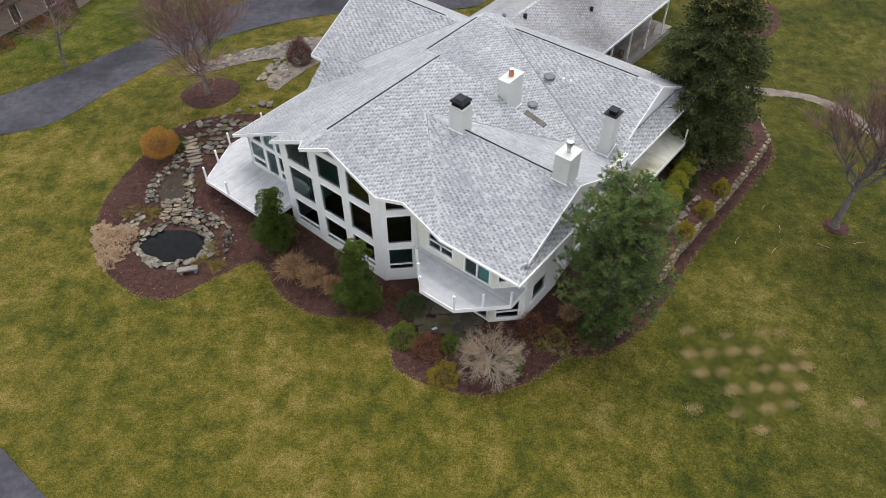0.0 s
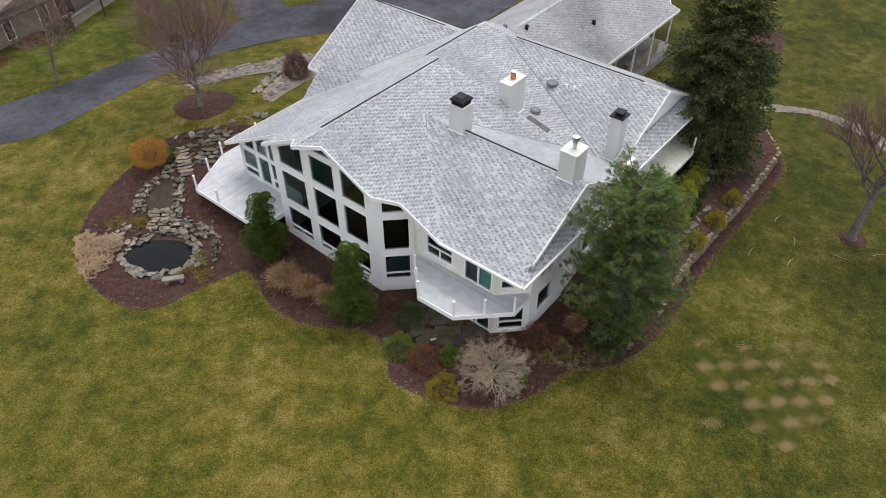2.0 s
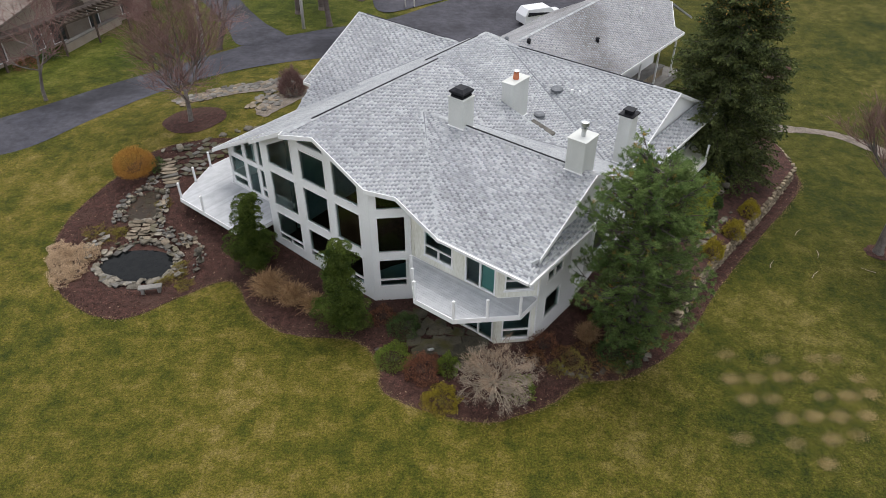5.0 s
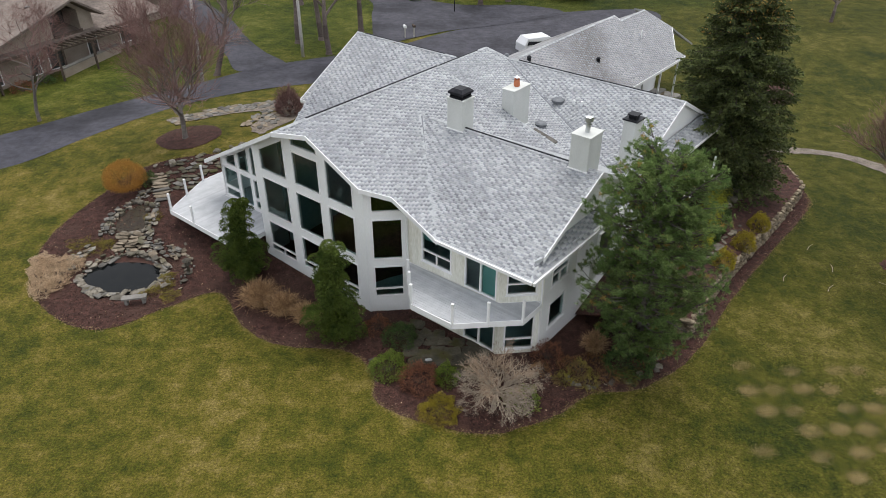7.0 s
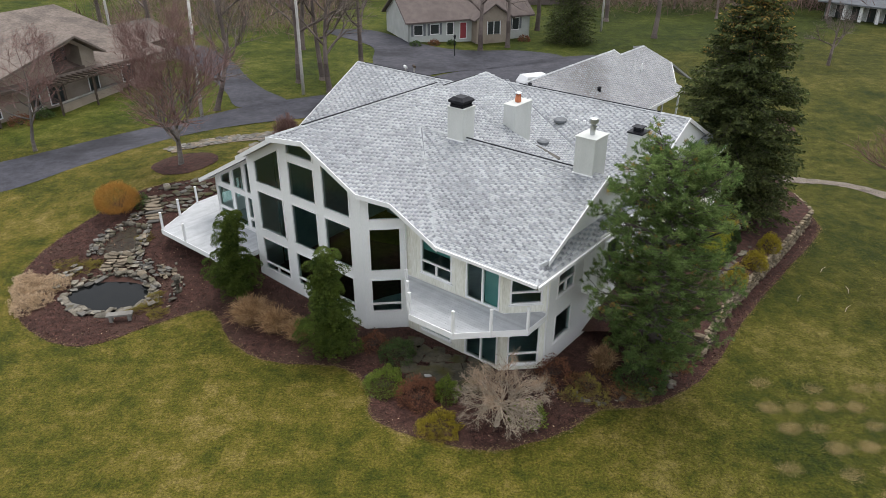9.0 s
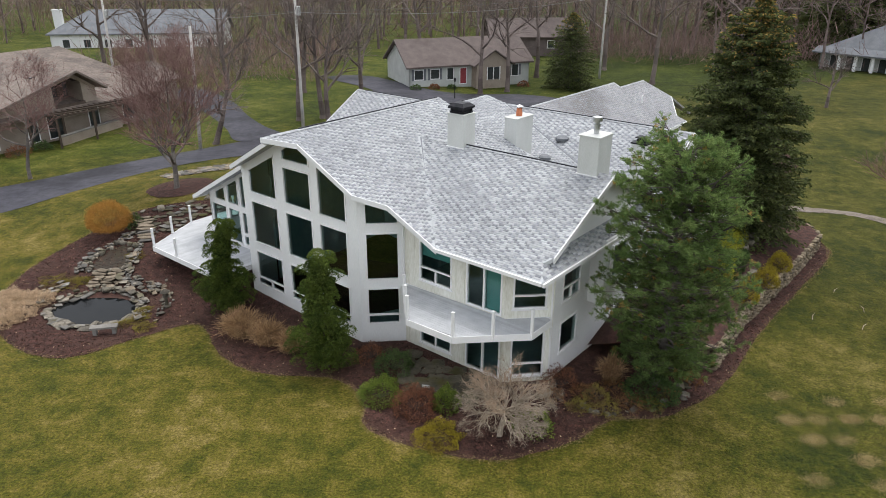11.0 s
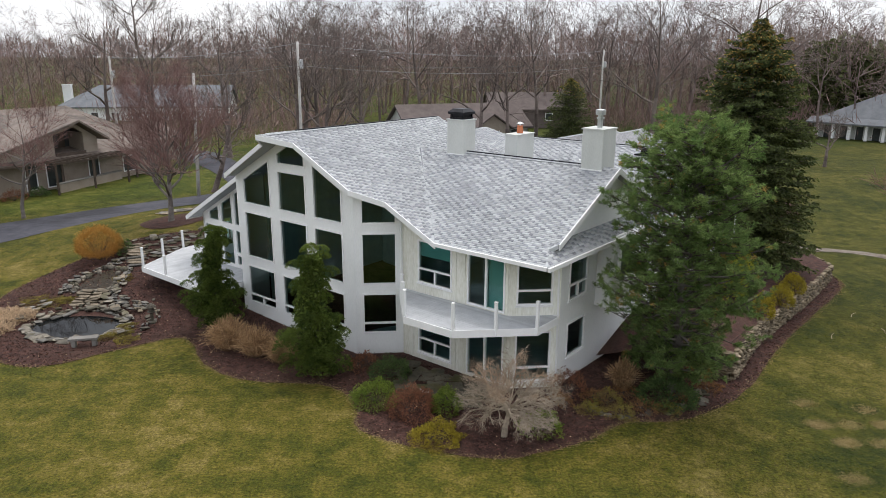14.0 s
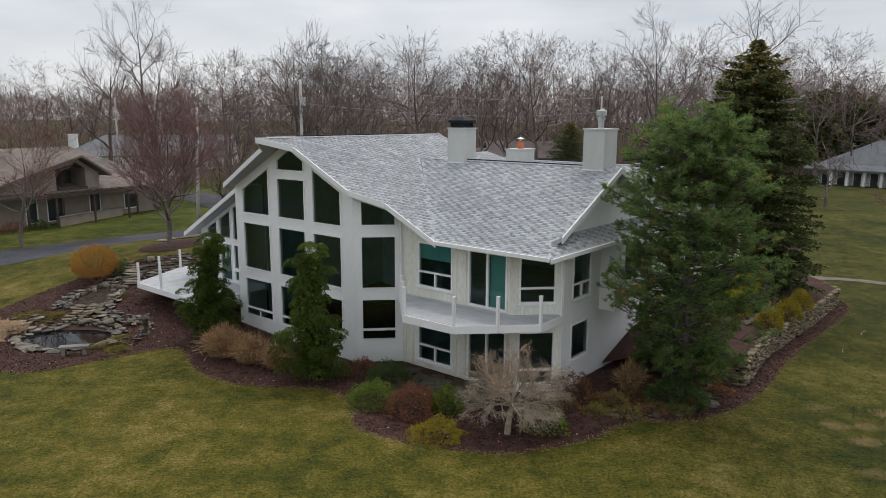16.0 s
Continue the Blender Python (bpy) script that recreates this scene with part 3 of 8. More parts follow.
R_BACK_R = Roof(-26.5, 37, 7.875, 1, 0, 0.247)
R_SADDLE = roof_through((-24, 29.4, Z_R), (-15.95, 31.45, 5.256), (-26.5, 31.0, 7.875))
R_MAIN_B = roof_through((-26.5, 37.4, 7.875), (-24.98, 37.4, 7.5), (-26.5, 39.5, 6.8))
R_MAIN_C = roof_through((-26.5, 37.4, 7.875), (-26.5, 39.5, 6.8), (-28, 36.4, 7.08))
R_DORM_F, R_DORM_B = Roof(-32, 29.0, 5.95, 0, -1, 0.85), Roof(-32, 29.0, 5.95, 0, 1, 0.85)
R_TWO_F, R_TWO_B = Roof(-15, 25.5, 8.17, 0, -1, 0.49), Roof(-15, 25.5, 8.17, 0, 1, 0.49)
R_THREE_F, R_THREE_B = Roof(-15, 37.4, 7.5, 0, -1, 0.5), Roof(-15, 37.4, 7.5, 0, 1, 0.5)
R_LEFT_F, R_LEFT_B = Roof(-30, 36.4, 7.1, 0, -1, 0.567), Roof(-30, 36.4, 7.1, 0, 1, 0.567)
R_FAR_R, R_FAR_L = Roof(-26, 45, 6.5, 1, 0, 0.5), Roof(-26, 45, 6.5, -1, 0, 0.5)
R_END_L = Roof(-25.4, 57, 6.2, -1, 0, 0.5)
R_END_B = roof_through((-25.4, 58.9, 6.2), (-23.0, 59.6, 5.0), (-25.4, 62.5, 4.3))
R_SKIRT_A, R_SKIRT_B = Roof(-12.05, 25, 6.0, 1, 0, 0.75), Roof(-12.7, 37, 5.6, 1, 0, 0.6)
ROOFS = [
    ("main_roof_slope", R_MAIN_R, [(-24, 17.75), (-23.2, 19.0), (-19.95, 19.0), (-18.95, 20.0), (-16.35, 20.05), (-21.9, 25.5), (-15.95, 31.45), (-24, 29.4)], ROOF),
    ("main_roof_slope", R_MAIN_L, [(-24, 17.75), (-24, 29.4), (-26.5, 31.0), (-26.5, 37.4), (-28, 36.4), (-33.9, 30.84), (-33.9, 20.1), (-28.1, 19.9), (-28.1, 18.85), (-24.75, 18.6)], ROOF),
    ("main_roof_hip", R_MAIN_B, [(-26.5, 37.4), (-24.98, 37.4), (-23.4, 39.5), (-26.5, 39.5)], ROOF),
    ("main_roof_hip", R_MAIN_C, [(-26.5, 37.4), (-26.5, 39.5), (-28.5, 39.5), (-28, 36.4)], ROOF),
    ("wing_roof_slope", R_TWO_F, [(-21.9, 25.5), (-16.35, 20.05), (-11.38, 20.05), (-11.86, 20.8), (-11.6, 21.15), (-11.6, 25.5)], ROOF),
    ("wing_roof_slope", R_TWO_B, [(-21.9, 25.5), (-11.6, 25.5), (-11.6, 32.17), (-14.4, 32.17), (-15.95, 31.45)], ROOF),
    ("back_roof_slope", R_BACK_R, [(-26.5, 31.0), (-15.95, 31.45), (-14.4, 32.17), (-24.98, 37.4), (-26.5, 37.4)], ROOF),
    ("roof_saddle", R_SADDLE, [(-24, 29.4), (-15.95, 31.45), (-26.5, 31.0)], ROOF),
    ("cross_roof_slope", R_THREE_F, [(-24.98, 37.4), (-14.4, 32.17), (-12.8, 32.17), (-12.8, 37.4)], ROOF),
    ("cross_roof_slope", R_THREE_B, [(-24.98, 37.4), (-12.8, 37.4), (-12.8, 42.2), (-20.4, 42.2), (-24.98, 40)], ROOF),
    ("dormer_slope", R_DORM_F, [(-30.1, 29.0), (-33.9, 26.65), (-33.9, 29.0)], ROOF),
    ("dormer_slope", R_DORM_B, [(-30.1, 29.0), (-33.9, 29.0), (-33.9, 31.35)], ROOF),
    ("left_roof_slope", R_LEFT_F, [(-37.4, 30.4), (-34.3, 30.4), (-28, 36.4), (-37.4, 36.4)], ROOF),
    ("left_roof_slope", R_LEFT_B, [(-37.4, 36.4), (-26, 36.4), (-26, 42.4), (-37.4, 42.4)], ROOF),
    ("garage_roof_slope", R_FAR_R, [(-26, 39.2), (-20.4, 41.0), (-20.4, 56.9), (-21.2, 56.6), (-23.0, 59.6), (-25.4, 58.9), (-25.4, 54.5), (-26, 54.5)], ROOF_FAR),
    ("garage_roof_slope", R_FAR_L, [(-26, 39.2), (-26, 54.5), (-31.6, 54.5), (-31.6, 41)], ROOF_FAR),
    ("garage_roof_slope", R_END_L, [(-25.4, 54.5), (-25.4, 58.9), (-31.0, 58.9), (-31.0, 54.5)], ROOF_FAR),
    ("garage_roof_hip", R_END_B, [(-25.4, 58.9), (-23.0, 59.6), (-22.0, 62.5), (-28.0, 62.5)], ROOF_FAR),
    ("skirt_roof", R_SKIRT_A, [(-12.1, 21.1), (-11.36, 20.03), (-11.36, 30.5), (-12.1, 30.5)], ROOF),
    ("skirt_roof", R_SKIRT_B, [(-12.85, 32.4), (-11.8, 32.4), (-11.8, 42.2), (-12.85, 42.2)], ROOF),
]


def inside(u, v, poly):
    hit = np.zeros(np.shape(u), bool)
    for (x0, y0), (x1, y1) in zip(poly, poly[1:] + poly[:1]):
        cross = (y0 > v) != (y1 > v)
        hit ^= cross & (u < (x1 - x0) * (v - y0) / (y1 - y0 + 1e-9) + x0)
    return hit


def tab_corners(seed, plane, poly, pitch=0.46, course=0.125):
    """The four corners of every shingle tab of a roof plane, in staggered courses from the eave up, and its thickness."""
    u0, v0, z0, du, dv, s = plane.a
    rng = np.random.RandomState(seed)
    k = math.cos(math.atan(s))
    ax = np.array([(p[0] - u0) * du + (p[1] - v0) * dv for p in poly])
    ay = np.array([-(p[0] - u0) * dv + (p[1] - v0) * du for p in poly])
    run, out = course * k, []
    for c, top in enumerate(np.arange(ax.min(), ax.max(), run)):
        n = int((ay.max() - ay.min()) / pitch) + 4
        start = ay.min() - 0.9 + pitch * np.arange(n) + pitch * ((c * 0.382 + 0.08 * rng.rand()) % 1.0) + pitch * rng.uniform(-0.09, 0.09, n)
        e = np.stack([start, start + pitch * rng.uniform(0.56, 0.74, n)], 1).ravel()
        low_tab = (np.arange(2 * n - 1) % 2 == 1) & (rng.rand(2 * n - 1) < 0.9)
        out.append(np.stack([np.full(len(e) - 1, top), e[:-1] + 0.003, e[1:] - 0.003, low_tab], 1))
    t = np.concatenate(out)
    pu = lambda a, b: u0 + a * du - b * dv
    pv = lambda a, b: v0 + a * dv + b * du
    keep = np.ones(len(t), bool)
    for a in (0.3, 0.7):
        for b in (0, 1):
            q = t[:, 1] * (0.75 - 0.5 * b) + t[:, 2] * (0.25 + 0.5 * b)
            keep &= inside(pu(t[:, 0] + a * run, q), pv(t[:, 0] + a * run, q), poly)
    t = t[keep]
    th = np.where(t[:, 3] > 0, 0.006, rng.uniform(0.010, 0.014, len(t)))
    a0, a1 = t[:, 0] - 0.01, t[:, 0] + run
    quad = [(a0, t[:, 1]), (a0, t[:, 2]), (a1, t[:, 2]), (a1, t[:, 1])]
    low = np.stack([np.stack([pu(a, b), pv(a, b), z0 - s * a], -1) for a, b in quad], 1)
    high = low.copy()
    high[:, 2:, 2] += th[:, None]
    high[:, :2, 2] += 0.001
    return low, high, t[:, 3] > 0


TAB_FACES = np.array([(4, 5, 6, 7), (0, 1, 5, 4), (1, 2, 6, 5), (2, 3, 7, 6), (3, 0, 4, 7)])


def roofs():
    for k, (name, plane, poly, mat) in enumerate(ROOFS):
        g = Geo()
        n = len(poly)
        top, low = [(u, v, plane(u, v)) for u, v in poly], [(u, v, plane(u, v) - 0.16) for u, v in poly]
        tris = fill(poly, [])
        g.add(top + low, [t for t in tris] + [tuple(i + n for i in t[::-1]) for t in tris] + [(i, (i + 1) % n, n + (i + 1) % n, n + i) for i in range(n)])
        slab = part(name, g, mat, HOUSE, "weathered grey asphalt shingles")
        lo, hi, notch = tab_corners(k, plane, poly, *((0.47, 0.102) if k < 10 else (0.54, 0.125)))
        near = np.zeros(len(lo), bool)
        if k == 4:
            near = (lo[:, 0, 0] > -13.6) & (lo[:, 0, 1] < 23.4)
            near &= np.cumsum(near) <= 300
        v = np.concatenate([lo, hi], 1)
        idx = (np.arange((~near).sum()) * 8)[:, None, None] + TAB_FACES[None]
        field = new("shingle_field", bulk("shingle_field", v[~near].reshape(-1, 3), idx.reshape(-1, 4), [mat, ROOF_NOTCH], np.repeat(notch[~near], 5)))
        field.parent = slab
        tagged(field, kind="stuff")
        SHINGLES.append((slab, v[near], notch[near]))


SHINGLES = []
roofs()


def edge_boards():
    """White fascia and rake boards and the gutter along the roof edges, each one a part."""
    runs = [("rake_board", R_MAIN_R, [(-24, 17.72), (-23.2, 18.97), (-19.95, 18.97), (-18.93, 19.98), (-16.35, 20.02)]),
            ("rake_board", R_MAIN_L, [(-24, 17.72), (-24.75, 18.57), (-28.13, 18.82)]),
            ("rake_board", R_MAIN_L, [(-28.0, 19.87), (-33.93, 20.07)]),
            ("fascia_board", R_MAIN_L, [(-33.93, 20.07), (-33.93, 30.9)]),
            ("gutter", R_TWO_F, [(-16.5, 20.0), (-11.4, 20.0)]),
            ("rake_board", R_TWO_F, [(-11.58, 21.1), (-11.58, 25.5)]),
            ("rake_board", R_TWO_B, [(-11.58, 25.5), (-11.58, 30.2)]),
            ("gutter", R_SKIRT_A, [(-11.32, 20.0), (-11.32, 30.5)]),
            ("rake_board", R_THREE_F, [(-12.78, 32.4), (-12.78, 37.4)]),
            ("rake_board", R_THREE_B, [(-12.78, 37.4), (-12.78, 42.2)]),
            ("gutter", R_SKIRT_B, [(-11.78, 32.4), (-11.78, 42.2)]),
            ("fascia_board", R_LEFT_F, [(-37.4, 30.37), (-34.3, 30.37)]),
            ("rake_board", R_LEFT_F, [(-37.43, 30.4), (-37.43, 36.4)]),
            ("rake_board", R_LEFT_B, [(-37.43, 36.4), (-37.43, 42.4)]),
            ("fascia_board", R_FAR_R, [(-20.38, 41.5), (-20.38, 56.9)]),
            ("rake_board", R_FAR_R, [(-21.2, 56.63), (-23.0, 59.63)]), ("rake_board", R_FAR_R, [(-25.4, 54.53), (-26.0, 54.53)])]
    for name, plane, pts in runs:
        for a, b in zip(pts, pts[1:]):
            g = Geo().beam((*a, plane(*a)), (*b, plane(*b)), 0.09 if name == "gutter" else 0.045, 0.14 if name == "gutter" else 0.22, -0.012)
            part(name, g, TRIM, HOUSE)


edge_boards()


def ridge_caps():
    lines = [((-24, 18.2), (-24, 29.4), R_MAIN_R, 0.14, 0.99), ((-26.5, 31.0), (-26.5, 37.3), R_BACK_R, 0.02, 0.86), ((-21.2, 25.5), (-13.2, 25.5), R_TWO_F, 0.25, 0.99), ((-24.9, 37.4), (-12.8, 37.4), R_THREE_F, 0.08, 0.86),
             ((-37.4, 36.4), (-28.3, 36.4), R_LEFT_F, 0.08, 0.9), ((-26, 40.5), (-26, 54.5), R_FAR_R, 0, 0), ((-25.4, 54.5), (-25.4, 58.9), R_FAR_R, 0, 0)]
    for a, b, plane, f0, f1 in lines:
        pa, pb = Vector((*a, plane(*a) + 0.0)), Vector((*b, plane(*b) + 0.0))
        d = (pb - pa)
        side = d.normalized().cross(Vector((0, 0, 1))) * 0.13
        dn = Vector((0, 0, -0.062))
        n = int(d.length / 0.21)
        g = Geo()
        for i in range(n):
            p, q = pa + d * (i / n), pa + d * ((i + 0.98) / n)
            l0, l1 = Vector((0, 0, 0.022)), Vector((0, 0, 0.034))
            g.add([p - side + dn + l0, p + l0, p + side + dn + l0, q - side + dn + l1, q + l1, q + side + dn + l1], [(0, 1, 4, 3), (1, 2, 5, 4), (3, 4, 5), (0, 2, 1)])
        part("ridge_cap", g, ROOF, HOUSE, "overlapping grey ridge shingles")
        v0, v1 = pa + d * f0, pa + d * f1
        if f1:
            part("ridge_vent", Geo().beam(v0 + Vector((0, 0, 0.055)), v1 + Vector((0, 0, 0.05)), 0.07, 0.045), BLACK, HOUSE, "dark strip vent along the ridge")


ridge_caps()


def valleys():
    """Narrow dark strips in the creases between two roof slopes; the crease's shade is put into their colour."""
    for a, b, p1 in [((-16.35, 20.15), (-21.75, 25.4), R_MAIN_R), ((-14.4, 32.2), (-24.8, 37.33), R_BACK_R), ((-21.75, 25.6), (-16.0, 31.4), R_MAIN_R), ((-33.9, 30.84), (-28.1, 36.3), R_MAIN_L)]:
        part("valley_strip", Geo().beam((*a, p1(*a) + 0.03), (*b, p1(*b) + 0.03), 0.11, 0.04), VALLEY_SHADE, HOUSE, "dark grey strip standing for shade in the roof valley")


valleys()


class Wall:
    """A wall line from p to q in the house's plan; call it with metres along, out and up."""

    def __init__(self, p, q):
        self.p, d = Vector(p), Vector(q) - Vector(p)
        self.length = d.length
        self.d = d.normalized()
        self.n = Vector((self.d.y, -self.d.x))

    def __call__(self, s, out, z):
        q = self.p + self.d * s + self.n * out
        return (q.x, q.y, z)


def inset(poly, d):
    """A convex outline drawn in by d."""
    n, out = len(poly), []
    area = sum(poly[i][0] * poly[(i + 1) % n][1] - poly[(i + 1) % n][0] * poly[i][1] for i in range(n))
    sg = 1 if area > 0 else -1
    for i in range(n):
        a, b, c = (Vector(poly[(i + j) % n]) for j in (-1, 0, 1))
        e, f = (b - a).normalized(), (c - b).normalized()
        ne, nf = Vector((-e.y, e.x)) * sg, Vector((-f.y, f.x)) * sg
        m = ne + nf
        out.append(tuple(b + m * (d / max(0.2, m.dot(ne)))))
    return out


def window(wall, poly, bars=(), name="window", label="white-framed window with dark glass", rim=0.07, sill=True, blinds=()):
    w = new(name)
    w.parent = HOUSE
    w.empty_display_size = 0.1
    tagged(w, label)
    inner, n = inset(poly, rim), len(poly)
    g = Geo()
    g.add([wall(s, 0.03, z) for s, z in poly] + [wall(s, 0.03, z) for s, z in inner] + [wall(s, -0.1, z) for s, z in poly] + [wall(s, -0.1, z) for s, z in inner],
          [q for i in range(n) for j in [(i + 1) % n] for q in ((i, j, n + j, n + i), (2 * n + j, 2 * n + i, 3 * n + i, 3 * n + j), (n + i, n + j, 3 * n + j, 3 * n + i), (j, i, 2 * n + i, 2 * n + j))])
    part("frame", g, TRIM, w)
    pane = part("pane", Geo().add([wall(s, -0.05, z) for s, z in inner], [tuple(range(n))]), GLASS, w)
    pane.visible_shadow = False
    for (s0, z0), (s1, z1), t in bars:
        h = t / 2
        vertical = abs(s1 - s0) < 1e-6
        a = (s0 - h, z0) if vertical else (s0, z0 - h)
        b = (s1 + h, z1) if vertical else (s1, z1 + h)
        q = [(a[0], a[1]), (b[0], a[1]), (b[0], b[1]), (a[0], b[1])]
        part("mullion", Geo().add([wall(s, 0.02, z) for s, z in q] + [wall(s, -0.09, z) for s, z in q], [(0, 1, 2, 3), (7, 6, 5, 4)] + [(i, (i + 1) % 4, 4 + (i + 1) % 4, 4 + i) for i in range(4)]), TRIM, w)
    for (s0, z0), (s1, z1) in blinds:
        q = [(s0, z0), (s1, z0), (s1, z1), (s0, z1)]
        part("blind", Geo().add([wall(s, -0.14, z) for s, z in q] + [wall(s, -0.16, z) for s, z in q], [(0, 1, 2, 3), (7, 6, 5, 4)] + [(i, (i + 1) % 4, 4 + (i + 1) % 4, 4 + i) for i in range(4)]), BLIND, w, "teal window blind")
    if sill:
        s0, s1, z = min(p[0] for p in poly), max(p[0] for p in poly), min(p[1] for p in poly)
        part("sill", Geo().add([wall(a, b, c) for c in (z - 0.05, z) for a, b in ((s0 - 0.04, 0), (s1 + 0.04, 0), (s1 + 0.04, 0.06), (s0 - 0.04, 0.06))],
                               [(3, 2, 1, 0), (4, 5, 6, 7), (0, 1, 5, 4), (1, 2, 6, 5), (2, 3, 7, 6), (3, 0, 4, 7)]), TRIM, w)
    return w


def rect(s0, z0, s1, z1):
    return [(s0, z0), (s1, z0), (s1, z1), (s0, z1)]


def low_bars(s0, z0, s1, z1, rise=0.42):
    """A window with two small vents along its foot."""
    m = (s0 + s1) / 2
    return [((s0, z0 + rise), (s1, z0 + rise), 0.07), ((m, z0), (m, z0 + rise), 0.07)]


# the tall glass gable
WALL_A = Wall((-28.1, 19.4), (-20.15, 19.4))
COLS = [(0.55, 2.6), (3.15, 5.05), (5.5, 7.3)]
top_a = lambda s: (R_MAIN_L if s < 4.1 else R_MAIN_R)(-28.1 + s, 19.4) - 0.17
holes_a, jobs = [], []
for k, (s0, s1) in enumerate(COLS):
    rows = [rect(s0, 0.72, s1, 2.62), rect(s0, 3.02, s1, 5.26)]
    if k == 1:
        rows += [rect(s0, 5.62, s1, 7.45), [(s0, 7.72), (s1, 7.72), (s1, top_a(s1) - 0.32), (4.1, top_a(4.1) - 0.3), (s0, top_a(s0) - 0.32)]]
    else:
        rows += [[(s0, 5.62), (s1, 5.62), (s1, top_a(s1) - 0.36), (s0, top_a(s0) - 0.36)]]
    for r, poly in enumerate(rows):
        holes_a.append(poly)
        jobs.append((poly, low_bars(*poly[0], *poly[2]) if r == 0 else []))
part("gable_wall", Geo().panel(WALL_A, [(0, -0.4), (WALL_A.length, -0.4), (WALL_A.length, top_a(WALL_A.length)), (4.1, top_a(4.1)), (0, top_a(0))], holes_a, 0.22), WHITE, HOUSE, "tall white gable wall")
for poly, bars in jobs:
    window(WALL_A, poly, bars, label="tall fixed window in a white frame", sill=False)
WALL_D = Wall((-20.15, 19.4), (-18.75, 20.8))
top_d = lambda s: R_MAIN_R(-20.15 + s * 0.7071, 19.4) - 0.17
holes_d = [rect(0.28, 0.95, 1.74, 2.75), rect(0.28, 3.12, 1.74, 5.36), [(0.28, 5.72), (1.74, 5.72), (1.74, top_d(1.74) - 0.22), (0.28, top_d(0.28) - 0.22)]]
part("corner_wall", Geo().panel(WALL_D, [(0, -0.4), (WALL_D.length, -0.4), (WALL_D.length, top_d(WALL_D.length)), (0, top_d(0))], holes_d, 0.22), WHITE, HOUSE)
for k, poly in enumerate(holes_d):
    window(WALL_D, poly, [((0.28, 1.42), (1.74, 1.42), 0.08)] if k == 0 else [], label="tall fixed corner window", sill=False)
# the balcony wall
WALL_W = Wall((-18.75, 20.8), (-13.45, 20.8))
top_w = lambda s: max(R_MAIN_R(-18.75 + s, 20.8), R_TWO_F(-18.75 + s, 20.8)) - 0.17
w1, door, low1, low2 = rect(0.85, 3.4, 2.62, 5.22), rect(3.38, 3.06, 5.15, 5.2), rect(0.85, 0.32, 2.62, 2.2), rect(3.38, 0.1, 5.15, 2.3)
part("balcony_wall", Geo().panel(WALL_W, [(0, -0.4), (5.3, -0.4), (5.3, top_w(5.3)), (1.55, top_w(1.55)), (0, top_w(0))], [w1, door, low1, low2], 0.22), CREAM, HOUSE, "cream panelled wall with damp stains")
window(WALL_W, w1, low_bars(0.85, 3.4, 2.62, 5.22, 0.62), blinds=[((0.9, 4.52), (2.58, 5.2))])
window(WALL_W, low1, low_bars(0.85, 0.32, 2.62, 2.2, 0.66))
window(WALL_W, door, [((4.26, 3.06), (4.26, 5.2), 0.09)], "sliding_door", "white sliding glass door with teal blinds", sill=False, blinds=[((4.3, 3.1), (5.1, 5.18))])
window(WALL_W, low2, [((4.26, 0.1), (4.26, 2.3), 0.09)], "sliding_door", "white sliding glass door under the balcony", sill=False)
for s0 in (0.12, 0.5, 2.75, 3.2, 5.2):
    for z0, z1 in ((-0.2, 2.7), (3.05, 5.62)):
        part("batten", Geo().add([WALL_W(a, q, z) for z in (z0, z1) for a, q in ((s0, 0), (s0 + 0.09, 0), (s0 + 0.09, 0.025), (s0, 0.025))], [(3, 2, 1, 0), (4, 5, 6, 7), (0, 1, 5, 4), (1, 2, 6, 5), (2, 3, 7, 6), (3, 0, 4, 7)]), CREAM, HOUSE)
WALL_C = Wall((-13.45, 20.8), (-12.05, 22.2))
hc = [rect(0.3, 3.4, 1.68, 5.2), rect(0.3, 0.3, 1.68, 2.35)]
part("corner_wall", Geo().panel(WALL_C, [(0, -0.4), (1.98, -0.4), (1.98, 5.75), (0, 5.68)], hc, 0.22), CREAM, HOUSE)
for p in hc:
    window(WALL_C, p, [((0.3, p[0][1] + 0.58), (1.68, p[0][1] + 0.58), 0.08)])
WALL_R = Wall((-12.05, 22.2), (-12.05, 32.3))
hr = [rect(0.6, 3.35, 2.05, 5.15), rect(0.6, 1.0, 2.05, 2.45), rect(4.2, 3.9, 5.2, 5.1), rect(7.0, 3.4, 8.4, 5.1)]
part("side_wall", Geo().panel(WALL_R, [(0, -0.4), (10.1, -0.4), (10.1, 5.8), (0, 5.75)], hr, 0.22), WHITE, HOUSE)
for k, p in enumerate(hr):
    window(WALL_R, p, low_bars(*p[0], *p[2], 0.6) if k == 0 else [])
GAB2 = Wall((-12.0, 20.9), (-12.0, 31.5))
part("gable_wall", Geo().panel(GAB2, [(0.3, 5.55), (9.3, 5.55), (9.3, R_TWO_B(0, 30.2) - 0.12), (4.6, 8.0), (0.3, R_TWO_F(0, 21.2) - 0.1)], [], 0.2), WHITE, HOUSE, "plain white gable triangle")
part("bay_box", Geo().box((-12.05, 25.0, 2.6), (-11.35, 28.8, 5.55)), WHITE, HOUSE, "boxed-out side bay")
BAY = Wall((-11.24, 25.0), (-11.24, 28.8))
